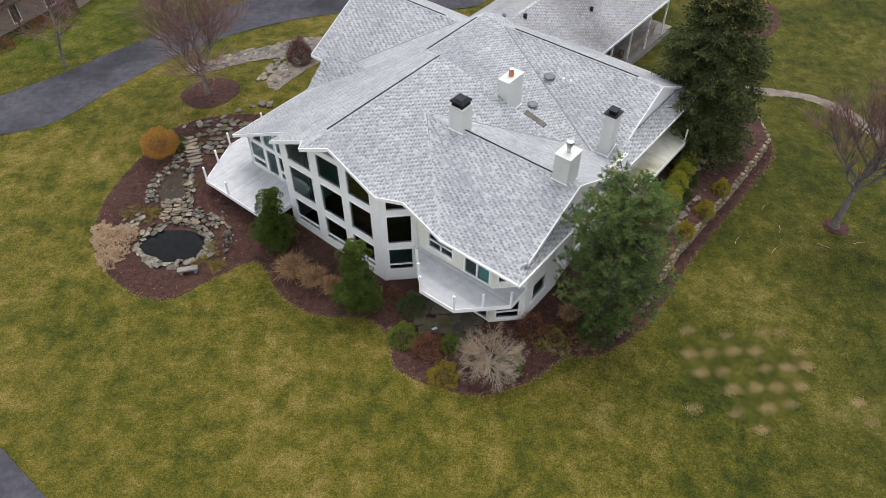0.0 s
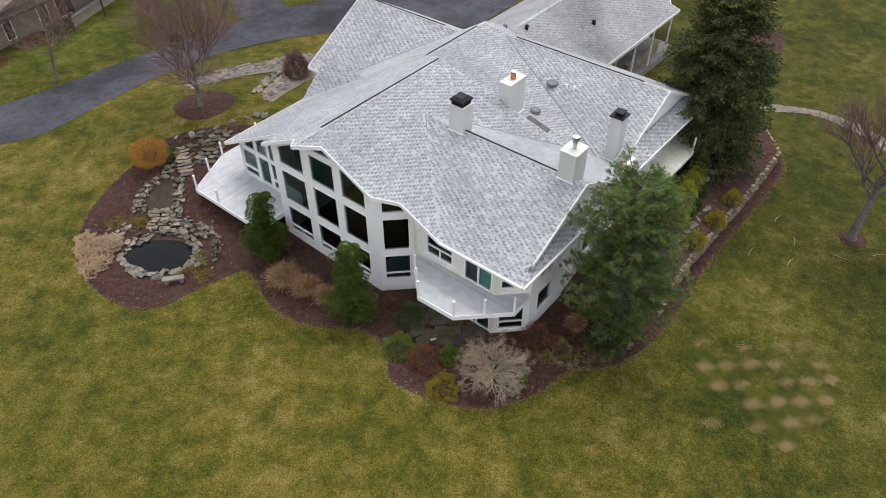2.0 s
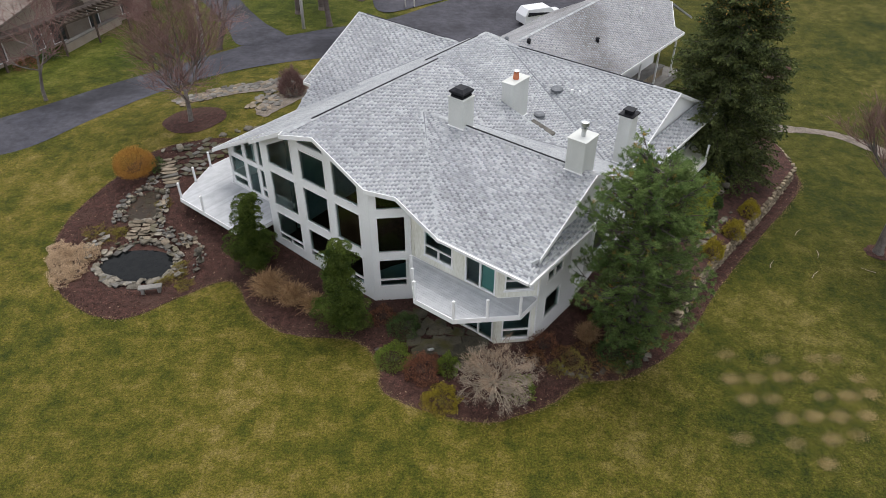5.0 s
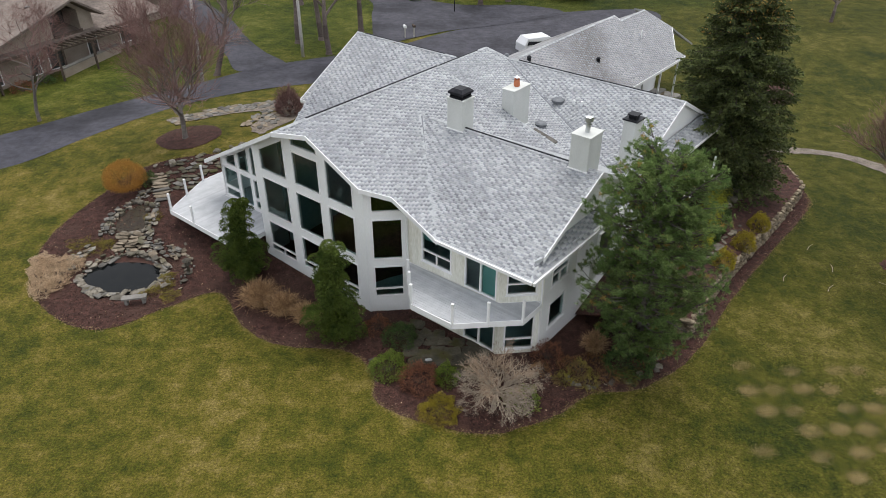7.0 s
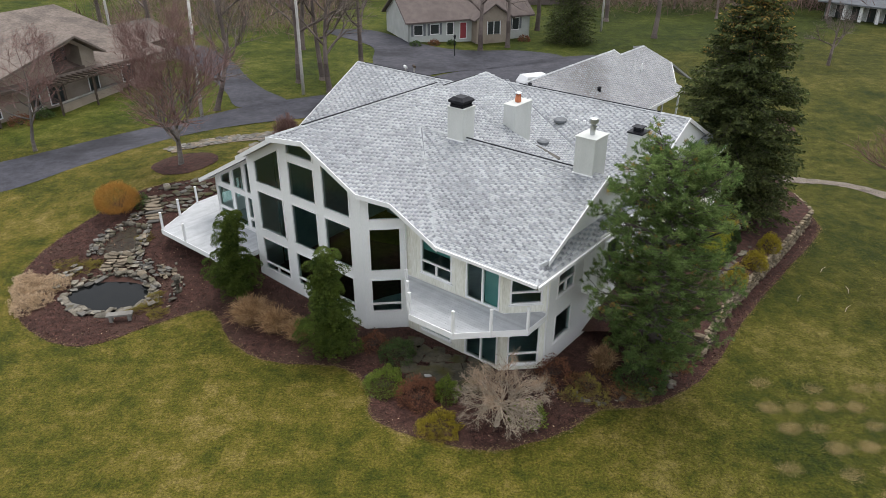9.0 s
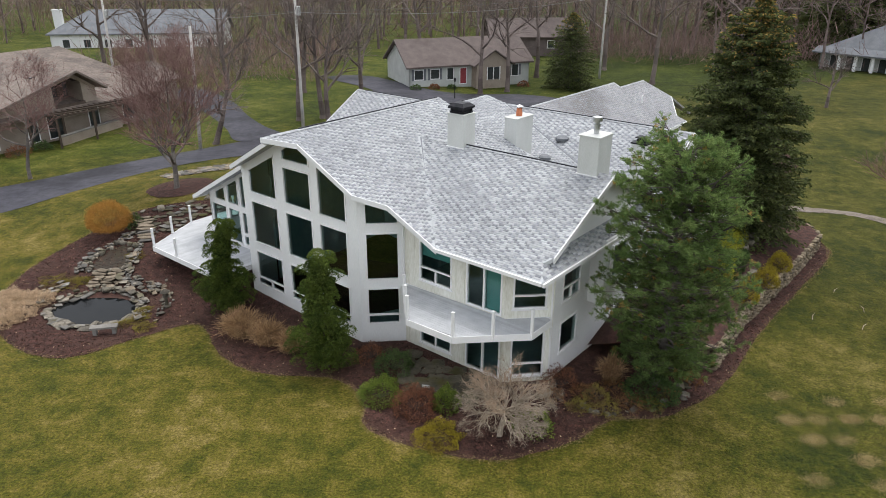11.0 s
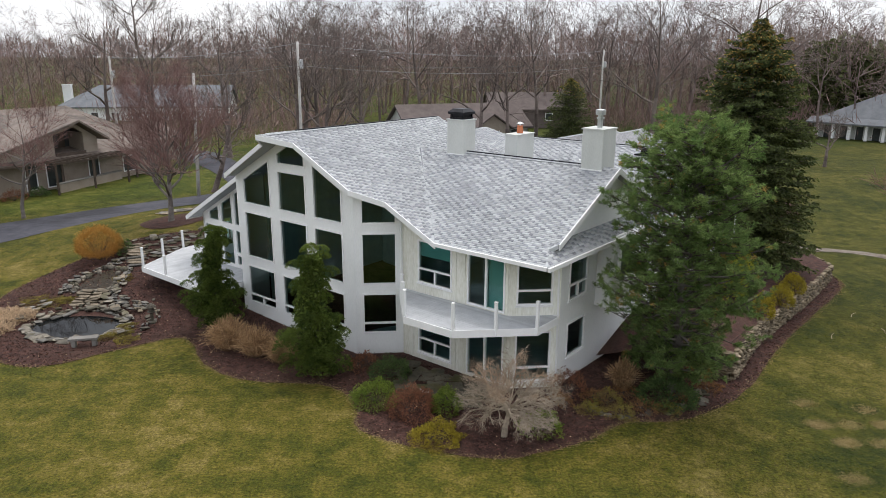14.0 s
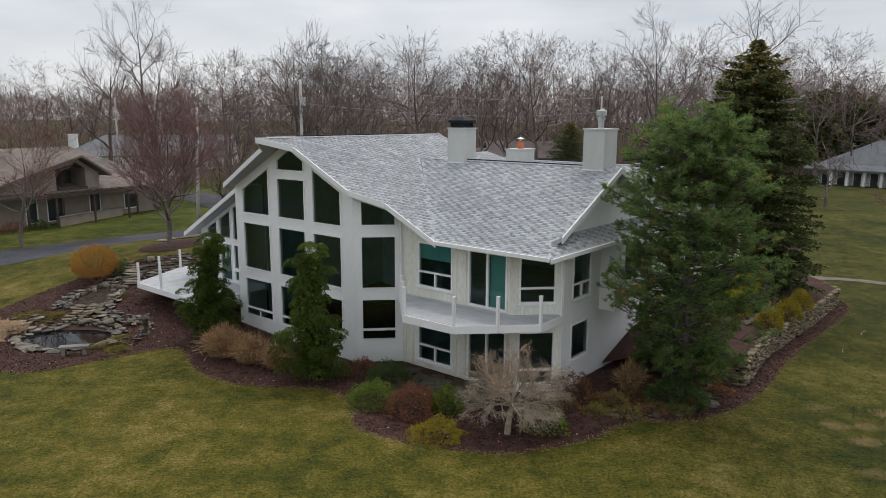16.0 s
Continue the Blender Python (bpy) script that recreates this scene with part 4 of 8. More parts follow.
# added dark plate on the solid box, coloured as an unlit room behind glass
part("bay_reveal", Geo().add([BAY(a, q, z) for z in (3.75, 5.2) for a, q in ((0.4, -0.12), (1.7, -0.12), (1.7, -0.075), (0.4, -0.075))], [(3, 2, 1, 0), (4, 5, 6, 7), (0, 1, 5, 4), (1, 2, 6, 5), (2, 3, 7, 6), (3, 0, 4, 7)]), DARK, HOUSE)
window(BAY, rect(0.35, 3.7, 1.75, 5.25))
# sunroom, left wing, garage wing
WALL_S = Wall((-33.3, 20.7), (-28.1, 20.7))
top_s = lambda s: R_MAIN_L(-33.3 + s, 20.7) - 0.17
hs = [rect(0.2, 2.35, 1.55, 3.62), rect(0.2, 1.72, 1.55, 2.28), rect(1.75, 1.66, 2.75, 3.62), rect(2.95, 2.35, 3.9, 3.62), rect(2.95, 1.72, 3.9, 2.28), rect(4.05, 1.72, 4.95, 3.62),
      [(0.6, 3.85), (1.55, 3.85), (1.55, top_s(1.55) - 0.15), (0.6, top_s(0.6) - 0.12)], [(1.75, 3.85), (2.75, 3.85), (2.75, top_s(2.75) - 0.15), (1.75, top_s(1.75) - 0.15)],
      [(2.95, 3.85), (3.9, 3.85), (3.9, top_s(3.9) - 0.15), (2.95, top_s(2.95) - 0.15)], [(4.05, 3.85), (4.95, 3.85), (4.95, top_s(4.95) - 0.15), (4.05, top_s(4.05) - 0.15)]]
part("sunroom_wall", Geo().panel(WALL_S, [(0, -0.2), (5.2, -0.2), (5.2, top_s(5.2)), (0, top_s(0))], hs, 0.16), TRIM, HOUSE, "white framed sunroom front")
for p in hs:
    window(WALL_S, p, label="white-framed sunroom pane", rim=0.05, sill=False)
WALL_SL = Wall((-33.3, 30.6), (-33.3, 20.7))
hl = [rect(0.6 + i * 1.9, 2.3, 2.1 + i * 1.9, 3.6) for i in range(5)]
part("sunroom_wall", Geo().panel(WALL_SL, [(0, -0.2), (9.9, -0.2), (9.9, 4.1), (0, 4.1)], hl, 0.16), TRIM, HOUSE)
for p in hl:
    window(WALL_SL, p, rim=0.05)
part("return_wall", Geo().box((-28.12, 19.42, -0.3), (-27.9, 20.8, 6.8)), WHITE, HOUSE)
for a, b, top in [((-36.9, 30.95), (-33.3, 30.95), 3.75), ((-36.9, 41.9), (-36.9, 30.95), 3.9), ((-23.0, 42), (-23.0, 58.0), 4.3), ((-23.0, 58.0), (-30.6, 58.0), 3.7), ((-12.7, 32.3), (-12.7, 41.8), 5.0)]:
    wl_ = Wall(a, b)
    L = wl_.length
    hh = [rect(L * f - 0.6, top - 2.0, L * f + 0.6, top - 0.6) for f in ((0.5,) if L < 5 else (0.2, 0.45, 0.7))]
    part("outer_wall", Geo().panel(wl_, [(0, -0.6), (L, -0.6), (L, top), (0, top)], hh, 0.2), WHITE, HOUSE)
    for p in hh:
        window(wl_, p, [((p[0][0], p[0][1] + 0.7), (p[1][0], p[0][1] + 0.7), 0.05)])
part("gable_wall", Geo().add([(-36.9, 30.9, 3.7), (-36.9, 41.9, 3.7), (-36.9, 36.4, 6.9), (-36.7, 30.9, 3.7), (-36.7, 41.9, 3.7), (-36.7, 36.4, 6.9)], [(0, 1, 2), (5, 4, 3), (0, 3, 4, 1), (1, 4, 5, 2), (2, 5, 3, 0)]), WHITE, HOUSE)
part("gable_wall", Geo().add([(-12.95, 32.6, 5.0), (-12.95, 42, 5.0), (-12.95, 37.4, 7.35), (-13.15, 32.6, 5.0), (-13.15, 42, 5.0), (-13.15, 37.4, 7.35)], [(0, 1, 2), (5, 4, 3), (0, 3, 4, 1), (1, 4, 5, 2), (2, 5, 3, 0)]), WHITE, HOUSE)
part("dormer_gable", Geo().add([(-33.7, 26.9, 4.0), (-33.7, 31.1, 4.0), (-33.7, 29.0, 5.78), (-33.5, 26.9, 4.0), (-33.5, 31.1, 4.0), (-33.5, 29.0, 5.78)], [(1, 0, 2), (3, 4, 5), (0, 1, 4, 3), (1, 2, 5, 4), (2, 0, 3, 5)]), WHITE, HOUSE)
for v0 in (43.4, 46.6, 49.8, 53.0, 56.2):
    part("porch_post", Geo().box((-20.72, v0 - 0.06, -0.3), (-20.6, v0 + 0.06, 3.62)), TRIM, HOUSE, "slim white porch post")
part("porch_floor", Geo().box((-23.0, 42.0, -0.6), (-20.5, 58.0, 0.05)), CONCRETE, HOUSE, "plain concrete porch floor")
part("porch_wall", Geo().box((-21.6, 50.4, -0.3), (-21.25, 56.0, 0.82)), WALL_STONE, HOUSE, "low buff stone porch wall")
part("porch_coping", Geo().box((-21.68, 50.32, 0.82), (-21.17, 56.08, 0.92)), CONCRETE, HOUSE)
# floors and inner walls close the rooms
part("inner_floor", Geo().box((-33.2, 20.9, 1.45), (-28.2, 30.5, 1.55)), ROOM, HOUSE)
part("inner_floor", Geo().prism([(-27.9, 19.65), (-20.3, 19.65), (-18.9, 21.05), (-13.4, 21.05), (-12.3, 22.2), (-12.3, 30), (-27.9, 30)], -0.1, 0.05), ROOM, HOUSE)
part("inner_floor", Geo().prism([(-18.7, 21.05), (-13.4, 21.05), (-12.3, 22.2), (-12.3, 30), (-18.7, 30)], 2.75, 2.95), ROOM, HOUSE)
part("inner_wall", Geo().panel(Wall((-27.8, 28.9), (-12.3, 28.9)), [(0, 0.3), (15.5, 0.3), (15.5, 5.4), (10, 5.9), (3.8, 8.95), (0, 6.9)], [], 0.1), ROOM, HOUSE)
part("inner_wall", Geo().box((-18.75, 21.0, 0.3), (-18.65, 30.0, 5.9)), ROOM, HOUSE)
part("inner_wall", Geo().box((-33.2, 30.2, -0.3), (-28.1, 30.3, 4.0)), ROOM, HOUSE)
part("inner_wall", Geo().box((-28.05, 21, -0.3), (-27.95, 30.0, 6.8)), ROOM, HOUSE)


# ---- chimneys ----
def chimney(name, u0, v0, u1, v1, z0, z1, label):
    c = new(name)
    c.parent = HOUSE
    tagged(c, label)
    part("shaft", Geo().box((u0, v0, z0), (u1, v1, z1)), STUCCO, c)
    part("cap_slab", Geo().box((u0 - 0.04, v0 - 0.04, z1), (u1 + 0.04, v1 + 0.04, z1 + 0.05)), STUCCO, c)
    g = Geo()
    for a, b in (((u0 - 0.03, v0 - 0.03), (u1 + 0.03, v0 - 0.03)), ((u1 + 0.03, v0 - 0.03), (u1 + 0.03, v1 + 0.03))):
        zz = {"pot_chimney": R_BACK_R, "small_chimney": R_THREE_F}.get(name, lambda u, v: min(R_TWO_F(u, v), R_TWO_B(u, v)))
        g.beam((*a, zz(*a) + 0.03), (*b, zz(*b) + 0.03), 0.06, 0.04)
    part("flashing", g, TRIM, c)
    return c, (u0 + u1) / 2, (v0 + v1) / 2


c, u, v = chimney("capped_chimney", -20.0, 25.25, -19.05, 26.1, 7.0, 9.55, "white chimney with a black metal cap")
g = Geo().box((u - 0.38, v - 0.38, 9.6), (u + 0.38, v + 0.38, 9.68))
for du in (-0.33, 0.33):
    for dv in (-0.33, 0.33):
        g.box((u + du - 0.03, v + dv - 0.03, 9.68), (u + du + 0.03, v + dv + 0.03, 9.82))
g.add([(u + a * s, v + b * s, z) for s, z in ((0.44, 9.82), (0.44, 9.92), (0.27, 10.06)) for a, b in ((-1, -1), (1, -1), (1, 1), (-1, 1))],
      [(3, 2, 1, 0), (8, 9, 10, 11)] + [(k * 4 + i, k * 4 + (i + 1) % 4, k * 4 + 4 + (i + 1) % 4, k * 4 + 4 + i) for k in (0, 1) for i in range(4)])
g.box((u - 0.3, v - 0.3, 9.68), (u + 0.3, v + 0.3, 9.82))
part("cowl", g, BLACK, c, "black metal rain cap")
c, u, v = chimney("pot_chimney", -20.35, 30.45, -19.6, 32.0, 5.5, 8.42, "white chimney with a clay pot")
part("pot", Geo().lathe([(0.16, 8.47), (0.17, 8.6), (0.14, 8.82), (0.16, 8.86)], 12, (u, v, 0)), CLAY, c, "terracotta chimney pot")
part("rain_cap", Geo().lathe([(0.05, 8.86), (0.05, 8.95), (0.2, 8.97), (0.03, 9.05)], 12, (u, v, 0)), STEEL, c)
c, u, v = chimney("flue_chimney", -13.15, 25.25, -12.25, 26.35, 6.5, 9.6, "white chimney with a steel flue")
part("flue", Geo().lathe([(0.11, 9.65), (0.11, 9.98), (0.15, 10.0), (0.15, 10.06), (0.1, 10.08), (0.1, 10.14), (0.2, 10.16), (0.2, 10.34), (0.05, 10.38)], 14, (u, v, 0)), STEEL, c, "galvanised flue pipe")
c, u, v = chimney("small_chimney", -14.0, 32.3, -13.3, 33.1, 4.5, 7.7, "slim white chimney with a dark cap")
g = Geo().box((u - 0.42, v - 0.46, 7.75), (u + 0.42, v + 0.46, 7.82)).box((u - 0.2, v - 0.2, 7.82), (u + 0.2, v + 0.2, 7.98)).box((u - 0.28, v - 0.28, 8.02), (u + 0.28, v + 0.28, 8.06))
part("cowl", g, BLACK, c)


def roof_vent(u, v, plane, r, mat, name="roof_vent"):
    z = plane(u, v)
    part(name, Geo().lathe([(r, -0.02), (r, 0.1), (r * 1.05, 0.12), (r * 0.7, 0.2), (r * 0.1, 0.23)], 14, (u, v, z)), mat, HOUSE, "round roof vent", smooth=False)


roof_vent(-19.62, 35.3, R_THREE_F, 0.37, GALV)
roof_vent(-19.02, 32.5, R_BACK_R, 0.33, GALV)
for u, v in ((-18.63, 35.4), (-18.14, 35.45)):
    part("vent_pipe", Geo().lathe([(0.08, -0.1), (0.08, 0.25), (0.05, 0.26)], 8, (u, v, R_THREE_F(u, v))), TRIM, HOUSE)
part("vent_pipe", Geo().lathe([(0.06, -0.1), (0.06, 0.62), (0.04, 0.63)], 8, (-23.35, 54.4, R_FAR_R(-23.35, 54.4))), TRIM, HOUSE, "white plastic vent pipe")
for u, v, m in ((-25.5, 41.1, BLACK), (-23.25, 47.1, BLACK), (-26.3, 39.5, GALV)):
    part("vent_pipe", Geo().lathe([(0.14, -0.1), (0.14, 0.2), (0.18, 0.22), (0.1, 0.32)], 8, (u, v, R_FAR_R(u, v))), m, HOUSE)
sk = Geo()
for a, b, m in ((0.0, 0.06, 0),):
    pts = [(-18.95, 31.2), (-17.45, 31.2), (-17.45, 31.8), (-18.95, 31.8)]
    sk.add([(u, v, R_BACK_R(u, v) + dz) for dz in (-0.1, 0.11) for u, v in pts], [(3, 2, 1, 0), (4, 5, 6, 7), (0, 1, 5, 4), (1, 2, 6, 5), (2, 3, 7, 6), (3, 0, 4, 7)])
part("skylight", sk, FLAG, HOUSE, "flat dark skylight")


# ---- decks ----
def deck(name, outline, z, label, plank_dir, post_list, post_h=1.0, facia=0.28, mat=None):
    d = thing(name, label, "deck", pose(0, 0, 0, 0, 0, -39))
    part("platform", Geo().prism(outline, z - facia + 0.02, z - 0.03), TRIM, d)
    n = len(outline)
    for i in range(n):
        a, b = outline[i], outline[(i + 1) % n]
        part("fascia", Geo().beam((*a, z), (*b, z), 0.05, facia), TRIM, d)
    us, vs = [p[0] for p in outline], [p[1] for p in outline]
    wide = 0.14
    span = np.arange(min(vs) if plank_dir == "u" else min(us), max(vs) if plank_dir == "u" else max(us), wide)
    def cuts(c):
        hits = []
        for (x0, y0), (x1, y1) in zip(outline, outline[1:] + outline[:1]):
            if plank_dir == "v":
                x0, y0, x1, y1 = y0, x0, y1, x1
            if (y0 > c) != (y1 > c):
                hits.append(x0 + (x1 - x0) * (c - y0) / (y1 - y0))
        return sorted(hits)

    for q in span:
        q0, q1 = q + 0.004, q + wide - 0.004
        low, high = cuts(q0), cuts(q1)
        if len(low) != len(high):
            low = high = cuts(q + wide / 2)
        for a0, b0, a1, b1 in zip(low[::2], low[1::2], high[::2], high[1::2]):
            if min(b0 - a0, b1 - a1) < 0.12:
                continue
            ends = [(a0 + 0.02, q0), (b0 - 0.02, q0), (b1 - 0.02, q1), (a1 + 0.02, q1)]
            part("plank", Geo().prism(ends if plank_dir == "u" else [(y, x) for x, y in reversed(ends)], z - 0.03, z + 0.006), mat or DECKING, d)
    for u, v in post_list:
        part("post", Geo().box((u - 0.05, v - 0.05, z - facia), (u + 0.05, v + 0.05, z + post_h)).box((u - 0.06, v - 0.06, z + post_h), (u + 0.06, v + 0.06, z + post_h + 0.03)), TRIM, d, "square white post")
    return d


deck("balcony_deck", [(-18.7, 20.72), (-18.55, 20.4), (-16.4, 18.3), (-14.15, 18.35), (-11.95, 20.5), (-11.95, 21.9), (-12.15, 22.05), (-13.5, 20.72)], 3.0, "white balcony deck with square posts",
     "u", [(-17.8, 19.7), (-17.1, 19.0), (-16.42, 18.34), (-14.16, 18.4), (-13.05, 19.45), (-11.98, 20.5)])
deck("terrace_deck", [(-28.2, 19.3), (-28.2, 17.5), (-34.3, 17.5), (-36.0, 20.9), (-36.0, 24.0), (-33.45, 24.0), (-33.45, 20.6), (-28.2, 20.6)], 1.6, "pale grey terrace deck with white posts",
     "v", [(-34.25, 17.56), (-35.1, 19.18), (-35.95, 20.9), (-35.95, 23.9), (-32.0, 17.54)])
deck("side_deck", [(-12.6, 33.0), (-10.97, 33.0), (-10.97, 39.2), (-12.6, 40.75)], 3.0, "mossy cream side deck behind the pine", "u", [(-11.03, 33.1), (-11.03, 39.15), (-12.5, 40.65)], mat=DECK_CREAM)


# ---- plants ----
def tubes(segs, sides=4):
    """Tapered branch pieces from (p, q, r0, r1) rows."""
    a = np.array([(*s[0], *s[1], s[2], s[3]) for s in segs], float)
    p, q, r0, r1 = a[:, :3], a[:, 3:6], a[:, 6], a[:, 7]
    d = q - p
    d /= np.linalg.norm(d, axis=1, keepdims=True) + 1e-9
    ref = np.where(np.abs(d[:, 2:3]) < 0.9, [[0, 0, 1.0]], [[1.0, 0, 0]])
    x = np.cross(d, ref)
    x /= np.linalg.norm(x, axis=1, keepdims=True) + 1e-9
    y = np.cross(d, x)
    ang = np.arange(sides) * 2 * np.pi / sides
    ring = x[:, None] * np.cos(ang)[None, :, None] + y[:, None] * np.sin(ang)[None, :, None]
    v = np.concatenate([p[:, None] + ring * r0[:, None, None], q[:, None] + ring * r1[:, None, None]], 1)
    i = np.arange(sides)
    f = np.stack([i, (i + 1) % sides, sides + (i + 1) % sides, sides + i], 1)
    return v.reshape(-1, 3), ((np.arange(len(a)) * 2 * sides)[:, None, None] + f[None]).reshape(-1, 4)


def blades(rng, base, way, length, width, droop=0.0):
    """Leaf or needle blades: small four-cornered leaves from base along way."""
    n = len(base)
    way = way / (np.linalg.norm(way, axis=1, keepdims=True) + 1e-9)
    side = np.cross(way, rng.normal(size=(n, 3)))
    side /= np.linalg.norm(side, axis=1, keepdims=True) + 1e-9
    L, W = np.broadcast_to(length, n)[:, None], np.broadcast_to(width, n)[:, None]
    mid = base + way * L * 0.5
    tip = base + way * L
    tip[:, 2] -= droop * L[:, 0]
    v = np.stack([base, mid + side * W * 0.5, tip, mid - side * W * 0.5], 1)
    return v.reshape(-1, 3), np.arange(n * 4).reshape(-1, 4)


def merge(pieces):
    vs, fs, o = [], [], 0
    for v, f in pieces:
        vs.append(v), fs.append(f + o)
        o += len(v)
    return np.concatenate(vs), np.concatenate(fs)


def branch(rnd, segs, p, d, length, r, depth, spread=0.6, lift=0.12, kids=(4, 6), shrink=0.62, wander=0.14, thin=0.006):
    """A wandering branch that forks into smaller ones."""
    n = 5 if depth > 1 else 3 if depth else 2
    pts, pos = [(p, r)], p
    for i in range(n):
        d = (d + Vector((rnd.gauss(0, wander), rnd.gauss(0, wander), rnd.gauss(0, wander) + lift * 0.4))).normalized()
        nxt = pos + d * (length / n)
        r1 = max(thin, r * (1 - 0.72 * (i + 1) / n))
        segs.append((pos, nxt, max(thin, r * (1 - 0.72 * i / n)), r1))
        pos = nxt
        pts.append((pos, r1))
    if depth <= 0:
        return
    for k in range(rnd.randint(*kids)):
        f = rnd.uniform(0.25, 1.0)
        i = min(n - 1, int(f * n))
        a, ra = pts[i]
        b, rb = pts[i + 1]
        w = f * n - i
        at = a.lerp(b, min(1, w))
        side = Vector((rnd.gauss(0, 1), rnd.gauss(0, 1), rnd.gauss(0, 0.6)))
        side = (side - side.dot(d) * d).normalized()
        way = (d * (1 - spread * 0.5) + side * spread + Vector((0, 0, lift))).normalized()
        branch(rnd, segs, at, way, length * shrink * rnd.uniform(0.7, 1.15) * (1.15 - 0.4 * f), min(ra, rb + 0.01) * 0.72, depth - 1, spread, lift, kids, shrink, wander, thin)


def bare_tree(seed, tall, trunk=0.22, bole=0.3, limbs=7, depth=3, spread=0.75, lift=0.15, kids=(4, 6), lean=(0, 0), thin=0.006, shrink=0.62, reach=0.42):
    rnd, segs = random.Random(seed), []
    p, d, n = Vector((0, 0, -0.1)), Vector((lean[0], lean[1], 1)).normalized(), 9
    pts = []
    segs.append((p, p + d * tall * 0.03, trunk * 1.5, trunk * 1.08))
    p = p + d * tall * 0.03
    for i in range(n):
        d = (d + Vector((rnd.gauss(0, 0.05), rnd.gauss(0, 0.05), 0.03))).normalized()
        q = p + d * (tall * 0.86 / n)
        r0, r1 = (max(0.02, trunk * (1.05 - 0.98 * f)) for f in (i / n, (i + 1) / n))
        segs.append((p, q, r0, r1))
        pts.append((p, q, r0))
        p = q
    turn = rnd.uniform(0, 6.28)
    for k in range(limbs):
        f = bole + (1 - bole) * (k + rnd.random() * 0.8) / limbs
        i = min(n - 1, int(f * n))
        a, b, r = pts[i]
        turn += 2.4 + rnd.uniform(-0.4, 0.4)
        way = Vector((math.cos(turn) * spread, math.sin(turn) * spread, 0.45 + 0.5 * f)).normalized()
        branch(rnd, segs, a.lerp(b, (f * n) % 1), way, tall * reach * (1.15 - 0.65 * f) * rnd.uniform(0.8, 1.1), r * 0.6, depth - 1, 0.62, lift, kids, shrink, 0.15, thin)
    branch(rnd, segs, p, d, tall * 0.16, 0.03, 1, 0.7, lift, kids, shrink, 0.12, thin)
    return segs


def tree(name, label, x, y, segs, mat, group="", sides=4, thick=0.035, twig_mat=None, spray=0, twig=0.014):
    """A bare tree: trunk with its limbs, and the crown of thin twigs."""
    t = thing(name, label, "tree", pose(x, y, ground_z(x, y)), group)
    big, small = [s for s in segs if s[2] > thick], [s for s in segs if s[2] <= thick]
    new("trunk", bulk("trunk", *tubes(big, 7), mat, smooth=True)).parent = t
    if small:
        mesh = tubes(small, 3)
        if spray:
            rng = np.random.RandomState(len(segs))
            a = np.array([(*q[0], *q[1]) for q in small if q[2] < thick * 0.6], float)
            spot, way = np.repeat(a[:, 3:], spray, 0), np.repeat(a[:, 3:] - a[:, :3], spray, 0)
            way = way / (np.linalg.norm(way, axis=1, keepdims=True) + 1e-6) + rng.normal(0, 0.5, way.shape)
            mesh = merge([mesh, blades(rng, spot, way, rng.uniform(0.25, 0.6, len(spot)), twig)])
        new("crown", bulk("crown", *mesh, twig_mat or mat)).parent = t
    return t


